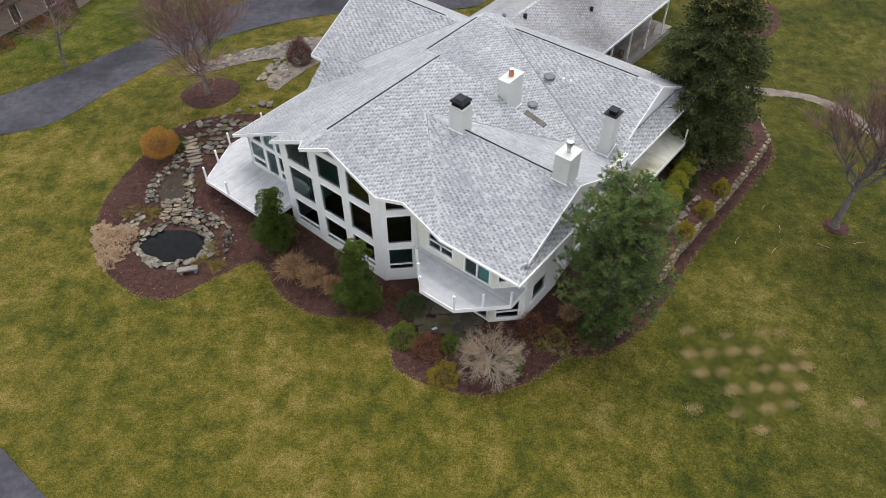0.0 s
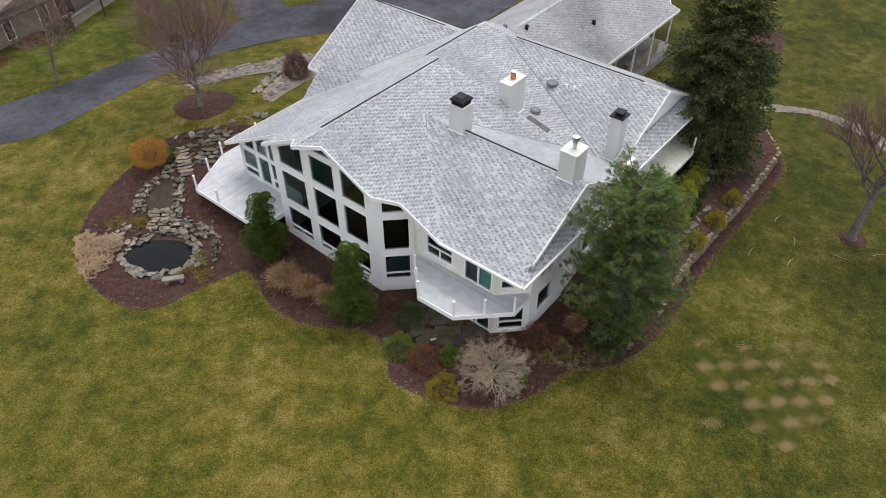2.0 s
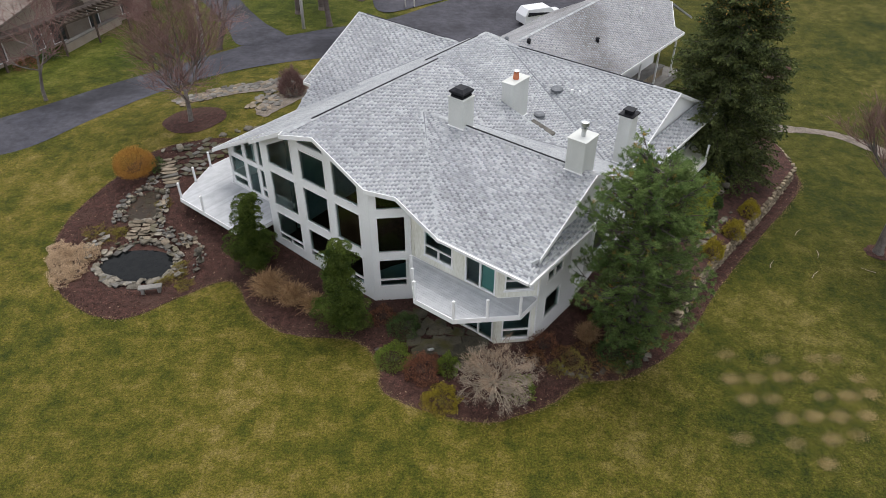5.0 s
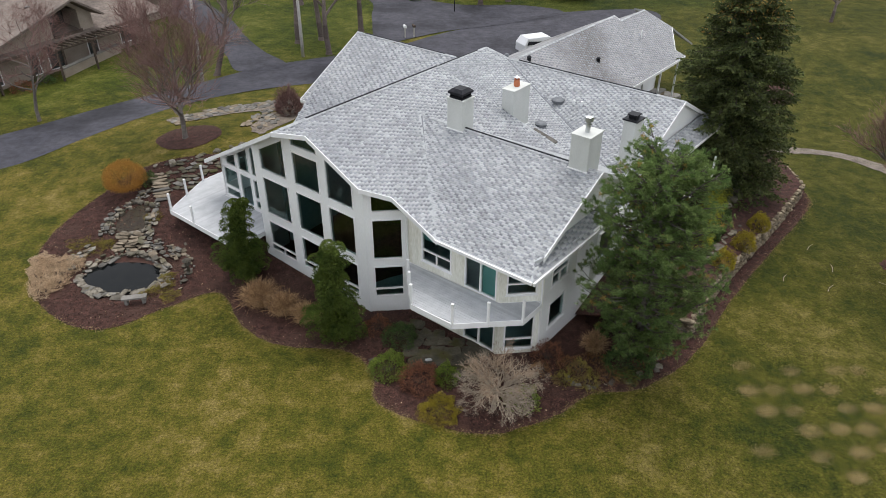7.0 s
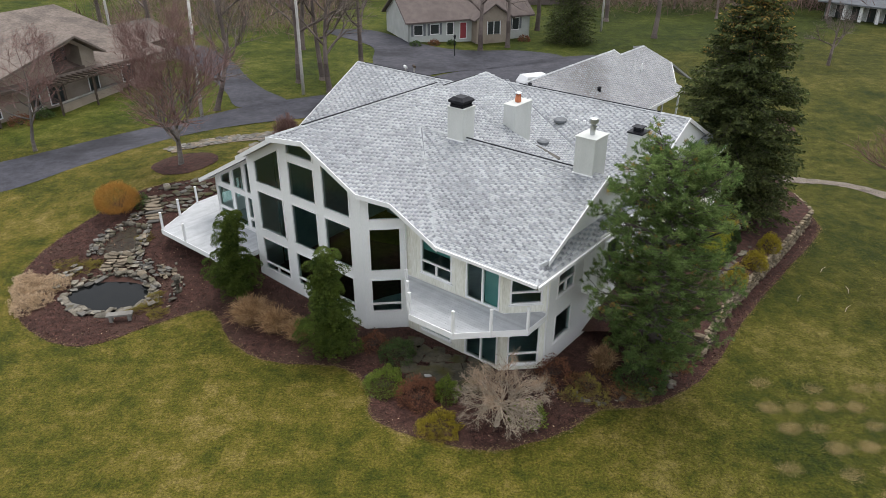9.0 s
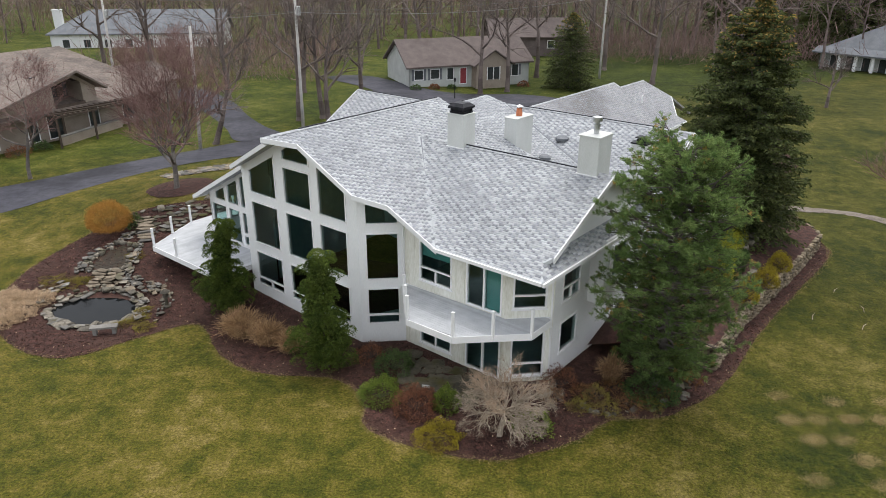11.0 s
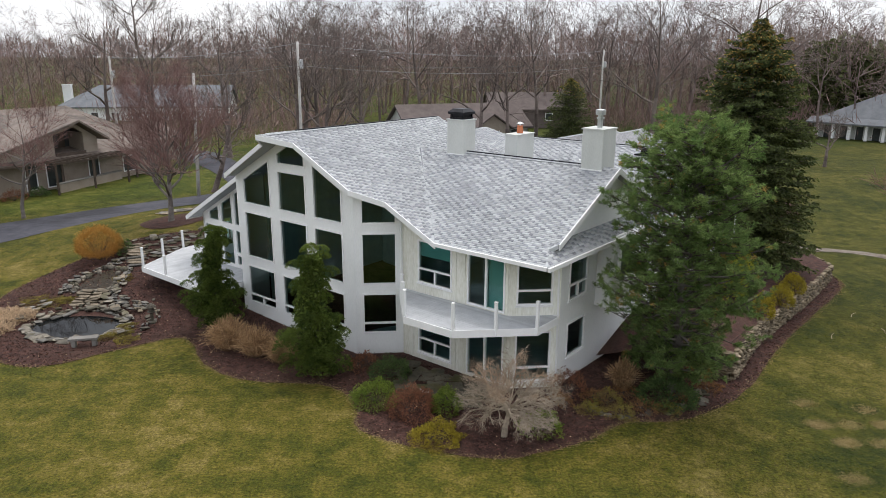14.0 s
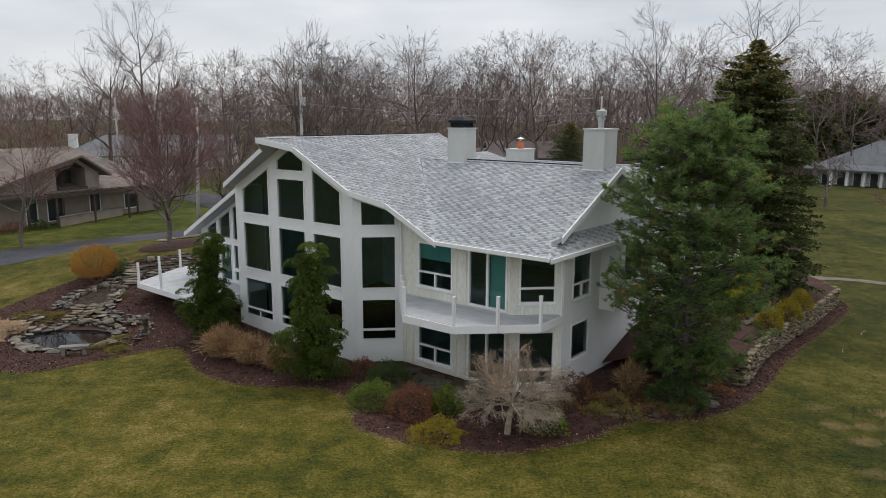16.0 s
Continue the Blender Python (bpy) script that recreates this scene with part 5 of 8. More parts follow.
def spruce(name, label, x, y, tall, radius, seed, mat, cone_top=True, density=1.0, base=0.0):
    """A conifer of drooping layered boughs, each one a flat spray of short side twigs."""
    rng, rnd = np.random.RandomState(seed), random.Random(seed)
    t = thing(name, label, "tree", pose(x, y, ground_z(x, y) + base))
    new("trunk", bulk("trunk", *tubes([(Vector((0, 0, tall * i / 8 - 0.1)), Vector((0, 0, tall * (i + 1) / 8 - 0.1)), tall * 0.018 * (1.02 - i / 8), tall * 0.018 * (1.02 - (i + 1) / 8)) for i in range(8)], 8), BARK_DARK, smooth=True)).parent = t
    pts, ways, lens, limb = [], [], [], []
    z = tall * 0.05
    while z < tall * 0.99:
        f = z / tall
        reach = radius * (1 - f ** 2.6) ** 0.80 * (1.0 if f > 0.14 else 0.58 + f * 3.0) * min(1.0, (1 - f) / 0.11) + 0.06
        for k in range(max(8, int(12 - 4 * f))):
            a, r = rnd.uniform(0, 6.283), reach * rnd.uniform(0.76, 1.08)
            rise = 0.55 * f - 0.14 + rnd.uniform(-0.16, 0.16)
            n = max(4, int(r / 0.16 * density))
            q = np.clip((np.arange(n) + rng.rand(n)) / n, 0.12, 1.0)
            line = np.stack([np.cos(a) * r * q, np.sin(a) * r * q, z + r * (rise * q - 0.34 * q * q + 0.18 * q ** 3)], 1)
            limb.append((Vector((0, 0, z)), Vector(line[np.argmax(q)]), 0.03, 0.008))
            for side in (-1, 1):
                half = (r * 0.20 * (1.1 - 0.8 * q) + 0.16) * rng.uniform(0.6, 1.2, n)
                ang = a + side * rng.uniform(0.55, 1.15, n)
                out = np.stack([np.cos(ang), np.sin(ang), rng.uniform(-0.40, 0.05, n)], 1)
                for m in range(3):
                    g = rng.uniform(0.05, 1.0, (n, 1))
                    pts.append(line + out * half[:, None] * g + rng.normal(0, 0.025, (n, 3)))
                    turn = ang + rng.normal(0, 0.6, n)
                    ways.append(np.stack([np.cos(turn), np.sin(turn), rng.uniform(-0.75, 0.40, n)], 1))
                    lens.append(rng.uniform(0.10, 0.24, n))
            pts.append(line[-2:]), ways.append(np.tile([[math.cos(a), math.sin(a), 0.15]], (2, 1))), lens.append(np.full(2, 0.26))
        z += tall * 0.0150 * rnd.uniform(0.7, 1.3) + 0.02
    p, w, ln = np.concatenate(pts), np.concatenate(ways), np.concatenate(lens)
    v, f = blades(rng, p, w, ln * 1.15, 0.05 + 0.28 * ln, 0.10)
    idx, mats = None, [mat]
    if cone_top:
        mats.append(SPRUCE_TIP)
        idx = (rng.rand(len(p)) < np.clip((p[:, 2] / tall - 0.70) * 1.3, 0, 0.36)).astype(int)
    new("crown", bulk("crown", v, f, mats, idx)).parent = t
    tagged(new("bough_wood", bulk("bough_wood", *tubes(limb, 3), BARK_DARK)), kind="stuff").parent = t
    return t


def pine(name, label, x, y, tall, radius, seed, base=0.0):
    """A soft-needled pine: whorled limbs, forked branchlets and round tufts of needles at their ends."""
    rng, rnd, segs = np.random.RandomState(seed), random.Random(seed), []
    t = thing(name, label, "tree", pose(x, y, ground_z(x, y) + base))
    tips, ways = [], []
    at = lambda h: Vector((0.10 * math.sin(h * 0.9), 0.08 * math.cos(h * 0.7), h))
    for i in range(9):
        segs.append((at(tall * i / 9 * 0.97 - 0.1), at(tall * (i + 1) / 9 * 0.97 - 0.1), 0.18 * (1.05 - i / 9), 0.18 * (1.05 - (i + 1) / 9)))
    z, turn = tall * 0.10, 0.0
    while z < tall * 0.97:
        f = z / tall
        prof = float(np.interp(f, [0.05, 0.16, 0.30, 0.42, 0.50, 0.62, 0.78, 0.90, 1.0], [0.45, 0.66, 0.98, 1.0, 0.92, 0.94, 0.78, 0.54, 0.18]))
        for k in range(5 if f < 0.9 else 4):
            turn += 2.4 + rnd.uniform(-0.5, 0.5)
            r = radius * prof * rnd.uniform(0.55, 1.12)
            up = 0.02 + 0.60 * f + rnd.uniform(-0.28, 0.34)
            root = at(z + tall * rnd.uniform(-0.02, 0.02))
            line = [root + Vector((math.cos(turn) * r * q, math.sin(turn) * r * q, r * up * q ** 1.3)) + Vector((rnd.gauss(0, 0.05), rnd.gauss(0, 0.05), rnd.gauss(0, 0.05))) for q in (0.0, 0.3, 0.55, 0.8, 1.0)]
            for i in range(4):
                segs.append((line[i], line[i + 1], 0.055 * (1 - i / 4.6), 0.055 * (1 - (i + 1) / 4.6)))
            for i in (1, 2, 3, 4):
                for m in range(3 if i < 4 else 4):
                    a2 = turn + rnd.choice((-1, 1)) * rnd.uniform(0.2, 1.15)
                    l2 = rnd.uniform(0.35, 0.85) * (0.65 + 0.45 * prof)
                    o = line[i - 1].lerp(line[i], rnd.uniform(0.3, 1.0))
                    e = o + Vector((math.cos(a2) * l2, math.sin(a2) * l2, l2 * rnd.uniform(-0.25, 0.75)))
                    segs.append((o, e, 0.018, 0.008))
                    for q in range(4):
                        g = o.lerp(e, rnd.uniform(0.45, 1.0))
                        a3 = a2 + rnd.gauss(0, 0.9)
                        h = g + Vector((math.cos(a3), math.sin(a3), rnd.uniform(0.0, 0.9))) * rnd.uniform(0.08, 0.24)
                        segs.append((g, h, 0.008, 0.005))
                        tips.append(h), ways.append((h - g).normalized())
        z += tall * 0.026 * rnd.uniform(0.7, 1.3)
    tips, ways = np.array([tuple(p) for p in tips]), np.array([tuple(w) for w in ways])
    per = 25
    n = len(tips) * per
    w = np.repeat(ways, per, 0) * 0.75 + rng.normal(0, 0.62, (n, 3)) + [0, 0, 0.12]
    c = np.repeat(tips, per, 0) - np.repeat(ways, per, 0) * rng.uniform(0.0, 0.12, (n, 1))
    new("trunk", bulk("trunk", *tubes([q for q in segs if q[2] > 0.02], 6), BARK, smooth=True)).parent = t
    tagged(new("twig_wood", bulk("twig_wood", *tubes([q for q in segs if 0.009 < q[2] <= 0.02], 3), BARK_DARK)), kind="stuff").parent = t
    v, fc = blades(rng, c, w, rng.uniform(0.11, 0.20, n), rng.uniform(0.013, 0.023, n), 0.08)
    brown = (np.repeat(rng.rand(len(tips)) < 0.025, per)).astype(int)
    new("crown", bulk("crown", v, fc, [PINE, SPRUCE_TIP], brown)).parent = t
    return t


def cypress(name, label, x, y, tall, radius, seed):
    """A dwarf cypress: knobby fans of foliage in separate clumps, narrow and crooked above, broad below."""
    rng = np.random.RandomState(seed)
    t = thing(name, label, "shrub", pose(x, y, ground_z(x, y) + 0.03))
    new("trunk", bulk("trunk", *tubes([(Vector((0, 0, -0.1)), Vector((0, 0, tall * 0.9)), 0.12, 0.02)], 7), BARK_DARK)).parent = t
    n = 150
    f = np.concatenate([rng.uniform(0, 0.46, 96), rng.uniform(0.40, 1, 54)])
    a = rng.uniform(0, 6.283, n)
    prof = np.interp(f, [0, 0.10, 0.34, 0.45, 0.56, 0.74, 0.88, 1], [0.90, 1.05, 1.06, 0.92, 0.74, 0.70, 0.60, 0.26])
    lobe = 1 + 0.22 * np.sin(2 * a + seed) * np.sin(6 * f + seed) + 0.18 * np.sin(3 * a - 9 * f)
    r = radius * prof * lobe * rng.uniform(0.35, 1.06, n) ** 0.5
    sway = 0.20 * np.sin(f * 5 + seed)
    c = np.stack([np.cos(a) * r + sway * (f > 0.4), np.sin(a) * r, 0.22 + f * (tall - 0.40)], 1)
    size = rng.uniform(0.17, 0.44, n) * (1.08 - 0.25 * f)
    per = 360
    m = n * per
    q = rng.normal(size=(m, 3))
    q /= np.linalg.norm(q, axis=1, keepdims=True)
    q[:, 2] = np.abs(q[:, 2]) * 0.9 - 0.25
    cc = np.repeat(c, per, 0) + q * np.repeat(size, per)[:, None] * rng.uniform(0.70, 1.0, (m, 1)) * [1, 1, 0.9]
    out = np.repeat(np.stack([np.cos(a), np.sin(a), np.full(n, 0.7)], 1), per, 0)
    outer = blades(rng, cc, q + out * 0.5 + rng.normal(0, 0.3, q.shape), rng.uniform(0.045, 0.085, m), rng.uniform(0.020, 0.036, m))
    g, b = rng.uniform(0.02, 0.95, 9000), rng.uniform(0, 6.283, 9000)
    reach = radius * 0.62 * np.interp(g, [0, 0.10, 0.34, 0.45, 0.56, 0.74, 0.88, 1], [0.90, 1.05, 1.06, 0.92, 0.74, 0.70, 0.60, 0.26]) * rng.rand(9000) ** 0.5
    core = np.stack([np.cos(b) * reach + 0.20 * np.sin(g * 5 + seed) * (g > 0.4), np.sin(b) * reach, 0.15 + g * (tall - 0.40)], 1)
    inner = blades(rng, core, rng.normal(0, 1, core.shape), rng.uniform(0.10, 0.18, 9000), rng.uniform(0.06, 0.10, 9000))
    new("foliage", bulk("foliage", *merge([outer, inner]), CYPRESS)).parent = t
    return t


def shrub(name, label, x, y, rx, tall, seed, mat, leaf=0.07, count=3200, base=None, group="", lumps=0.16, upright=0.0, foot=0.0, slim=1.0):
    rng = np.random.RandomState(seed)
    z = ground_z(x, y) if base is None else base
    t = thing(name, label, "shrub", pose(x, y, z + 0.02), group)
    q = rng.normal(size=(count, 3))
    q /= np.linalg.norm(q, axis=1, keepdims=True)
    q[:, 2] = np.where(q[:, 2] < 0, -q[:, 2] if not foot else q[:, 2] * 0.55, q[:, 2])
    a = np.arctan2(q[:, 1], q[:, 0])
    k = 1 + lumps * np.sin(3 * a + seed) * np.cos(4 * q[:, 2] + seed) + lumps * 0.6 * np.sin(7 * a + 5 * q[:, 2])
    p = q * k[:, None] * (rng.uniform(0.45, 1.0, (count, 1)) ** 0.45) * [rx, rx, tall] + [0, 0, foot]
    w = q + rng.normal(0, 0.55, q.shape) + [0, 0, 0.25 + upright]
    v, f = blades(rng, p, w, rng.uniform(0.7, 1.5, count) * leaf * (1 + upright * 2), slim * rng.uniform(0.4, 0.7, count) * leaf, 0.1)
    new("foliage", bulk("foliage", v, f, mat)).parent = t
    stems = [(Vector((0, 0, -0.05)), Vector((math.cos(b) * rx * 0.6, math.sin(b) * rx * 0.6, foot + tall * 0.6)), 0.02, 0.006) for b in np.arange(0, 6.2, 0.5)]
    tagged(new("stem_wood", bulk("stem_wood", *tubes(stems, 4), BARK_DARK)), kind="stuff").parent = t
    return t


def reed_clump(name, label, x, y, radius, tall, seed, mat, count=700):
    rng = np.random.RandomState(seed)
    t = thing(name, label, "ornamental grass", pose(x, y, ground_z(x, y) + 0.02), "dry grass clumps")
    count = int(count * 1.9)
    a, s = rng.uniform(0, 6.283, count), rng.rand(count) ** 0.75
    root = rng.normal(0, 0.17 * radius, (count, 2))
    b = np.stack([root[:, 0], root[:, 1], np.zeros(count)], 1)
    mid = b + np.stack([np.cos(a) * s * radius * 0.42, np.sin(a) * s * radius * 0.42, tall * rng.uniform(0.35, 0.62, count) * (1.2 - 0.5 * s)], 1)
    tip = mid + np.stack([np.cos(a) * s * radius * 0.55, np.sin(a) * s * radius * 0.55, tall * rng.uniform(0.1, 0.5, count) * (1.1 - 0.8 * s)], 1) + rng.normal(0, 0.06, b.shape)
    w = rng.uniform(0.014, 0.026, count)
    lower = blades(rng, b, mid - b, np.linalg.norm(mid - b, axis=1) * 1.05, w)
    upper = blades(rng, mid, tip - mid, np.linalg.norm(tip - mid, axis=1), w, 0.12)
    tagged(new("tuft", bulk("tuft", *merge([lower, upper]), mat)), kind="stuff").parent = t
    return t


# near the house
cypress("upright_conifer", "dense dark green upright conifer against the house", -10.3, 30.5, 5.0, 0.90, 3)
cypress("upright_conifer", "knobby dark green upright conifer by the gable", -4.75, 25.75, 5.4, 1.06, 8)
pine("pine_tree", "bushy green pine with open irregular branches", 9.0, 24.6, 10.2, 2.62, 5)
spruce("spruce_tree", "tall dark spruce with golden cones at its top", 17.6, 40.6, 15.2, 3.9, 11, SPRUCE, density=2.1)
reed_clump("grass_clump", "tan dry ornamental grass clump", -9.1, 28.3, 1.2, 1.5, 1, DRY_REED, 900)
reed_clump("grass_clump", "tan dry ornamental grass clump", -7.75, 27.6, 1.0, 1.35, 2, DRY_REED, 700)
reed_clump("grass_clump", "tan dry ornamental grass clump", -6.55, 27.0, 0.85, 1.2, 3, DRY_REED, 700)
reed_clump("grass_clump", "reddish dry ornamental grass clump by the side wall", 7.2, 24.9, 0.75, 1.3, 4, DRY_REED, 500)
shrub("clipped_shrub", "round green evergreen shrub in the mulch", -2.25, 23.5, 0.9, 0.8, 1, SHRUB_GREEN, 0.055, 6000)
shrub("clipped_shrub", "round dark maroon shrub in the mulch", -0.85, 22.7, 0.9, 1.0, 2, SHRUB_RED, 0.055, 6000)
shrub("clipped_shrub", "small dark green shrub in the mulch", 0.35, 22.9, 0.6, 0.85, 3, SHRUB_GREEN, 0.055, 4000)
shrub("clipped_shrub", "low golden yellow shrub in the mulch", 0.05, 20.95, 0.88, 0.45, 4, SHRUB_GOLD, 0.05, 6000, lumps=0.25)
shrub("clipped_shrub", "dark green shrub beside the house wall", -1.85, 25.6, 0.85, 0.8, 5, SHRUB_DARK, 0.055, 5000)
shrub("orange_shrub", "dense rounded orange twiggy shrub", -19.6, 38.7, 1.24, 1.12, 6, ORANGE, 0.10, 15000, lumps=0.07, upright=0.3, foot=0.85, slim=0.22)


# ---- woods and neighbours ----
def woods():
    """The bare wood behind: one mass of trees."""
    rnd = random.Random(9)
    kinds = [np.array([(*s[0], *s[1], s[2], s[3]) for s in bare_tree(100 + k, 20, 0.30, 0.34, 9, 3, 1.0, 0.07, (4, 6), thin=0.020, reach=0.44, shrink=0.62)], float) for k in range(5)]
    rows = []
    for band, (d0, d1, n, h0, h1) in enumerate([(108, 125, 28, 14, 20), (125, 150, 70, 16, 24), (150, 185, 80, 17, 25), (185, 230, 60, 17, 24)]):
        for i in range(n):
            ang = -0.72 + 1.44 * (i + rnd.random()) / n
            d = rnd.uniform(d0, d1)
            x, y = d * math.sin(ang) * 1.05, d * math.cos(ang) * 0.85 + 20
            if (band == 0 and abs(x) < 30) or (-80 < x < -36 and y < 142):
                continue
            a = kinds[rnd.randrange(5)].copy()
            s = rnd.uniform(h0, h1) / 20
            if ang > 0.5:
                s *= 0.8
            s *= float(np.interp(ang, [-0.42, -0.2], [0.82, 1.0]))
            c, q = math.cos(rnd.uniform(0, 6.28)), 0
            th = rnd.uniform(0, 6.28)
            c, q = math.cos(th), math.sin(th)
            for o in (0, 3):
                px, py = a[:, o] * c - a[:, o + 1] * q, a[:, o] * q + a[:, o + 1] * c
                a[:, o], a[:, o + 1], a[:, o + 2] = px * s + x, py * s + y, a[:, o + 2] * s
            a[:, 6:] *= s
            rows.append(a)
    a = np.concatenate(rows)
    segs = [(r[:3], r[3:6], r[6], r[7]) for r in a]
    rng = np.random.RandomState(13)
    thin_end = a[a[:, 6] < 0.05]
    thin_end = thin_end[rng.rand(len(thin_end)) < 0.5]
    spot = np.repeat(thin_end[:, 3:6], 2, 0)
    way = np.repeat(thin_end[:, 3:6] - thin_end[:, :3], 2, 0)
    way = way / (np.linalg.norm(way, axis=1, keepdims=True) + 1e-6) + rng.normal(0, 0.6, way.shape)
    spray = blades(rng, spot, way, rng.uniform(0.45, 1.3, len(spot)), rng.uniform(0.025, 0.05, len(spot)))
    thick = a[:, 6] > 0.05
    lean = a[~thick]
    fine = blades(rng, lean[:, :3], lean[:, 3:6] - lean[:, :3], 1.12 * np.linalg.norm(lean[:, 3:6] - lean[:, :3], axis=1), 2.6 * lean[:, 6])
    ob = new("far_woods", bulk("far_woods", *merge([tubes([q for q, k in zip(segs, thick) if k], 3), fine, spray]), WOODS))
    tagged(ob, "dense bare brown winter woodland along the horizon", "woodland", kind="stuff")
    # brushwood that fills the wood's foot
    rng = np.random.RandomState(3)
    n = 80000
    ang, d = rng.uniform(-0.82, 0.82, n), rng.uniform(114, 240, n)
    x, y = d * np.sin(ang) * 1.05, d * np.cos(ang) * 0.85 + 22
    keep = ~((np.abs(x - 5) < 26) & (y < 124)) & ~((x > -80) & (x < -36) & (y < 142)) & (rng.rand(n) < 0.25 + (d - 114) / 110)
    x, y = x[keep], y[keep]
    n = len(x)
    b = np.stack([x, y, 16.0 * rng.rand(n) ** 1.15 * np.interp(np.arctan2(x, y - 20), [-0.42, -0.2], [0.85, 1.0])], 1)
    v, f = blades(rng, b, rng.normal(0, 0.5, (n, 3)) + [0, 0, 1.0], rng.uniform(1.2, 4.5, n), rng.uniform(0.04, 0.16, n))
    tagged(new("brushwood", bulk("brushwood", v, f, BRUSH)), "tangled brown undergrowth at the foot of the wood", "undergrowth", kind="stuff")
    n = 34000
    ang = rng.uniform(-0.95, 0.95, n)
    d = rng.uniform(245, 275, n)
    crest = 15 + 3.0 * np.sin(ang * 31 + 1) + 2.2 * np.sin(ang * 83) + 1.6 * np.sin(ang * 190 + 2)
    b = np.stack([d * np.sin(ang), d * np.cos(ang), crest * rng.rand(n) ** 0.8], 1)
    v, f = blades(rng, b, rng.normal(0, 0.6, (n, 3)) + [0, 0, 1.0], rng.uniform(1.2, 4, n), rng.uniform(0.10, 0.32, n))
    tagged(new("far_treeline", bulk("far_treeline", v, f, BRUSH)), "hazy brown treeline along the horizon", "woodland", kind="stuff")
    n = 9000
    x = np.concatenate([rng.uniform(-48, -15, n // 2), rng.uniform(22, 62, n - n // 2)])
    y = np.concatenate([rng.uniform(92, 128, n // 2), rng.uniform(112, 134, n - n // 2)])
    b = np.stack([x, y, rng.uniform(0, 5, n) * rng.rand(n)], 1)
    v, f = blades(rng, b, rng.normal(0, 0.5, (n, 3)) + [0, 0, 1.0], rng.uniform(1.5, 4.5, n), rng.uniform(0.03, 0.1, n))
    tagged(new("brushwood", bulk("brushwood", v, f, BRUSH)), "brown scrub between the neighbours' gardens", "undergrowth", kind="stuff")
    cx, cy = rng.uniform(52, 120, 70), rng.uniform(120, 150, 70)
    base, way, ln = [], [], []
    for i in range(70):
        m = 260
        hgt = rng.uniform(9, 15)
        zz = rng.rand(m) * hgt
        rr = (1 - zz / hgt) * 3.2 + 0.4
        th = rng.uniform(0, 6.28, m)
        base.append(np.stack([cx[i] + np.cos(th) * rr, cy[i] + np.sin(th) * rr, zz + 1], 1))
        way.append(np.stack([np.cos(th), np.sin(th), np.full(m, 0.1)], 1))
    v, f = blades(rng, np.concatenate(base), np.concatenate(way), 1.6, 0.7, 0.2)
    tagged(new("far_pines", bulk("far_pines", v, f, SPRUCE)), "dark row of evergreens beyond the right lawn", "woodland", kind="stuff")


woods()


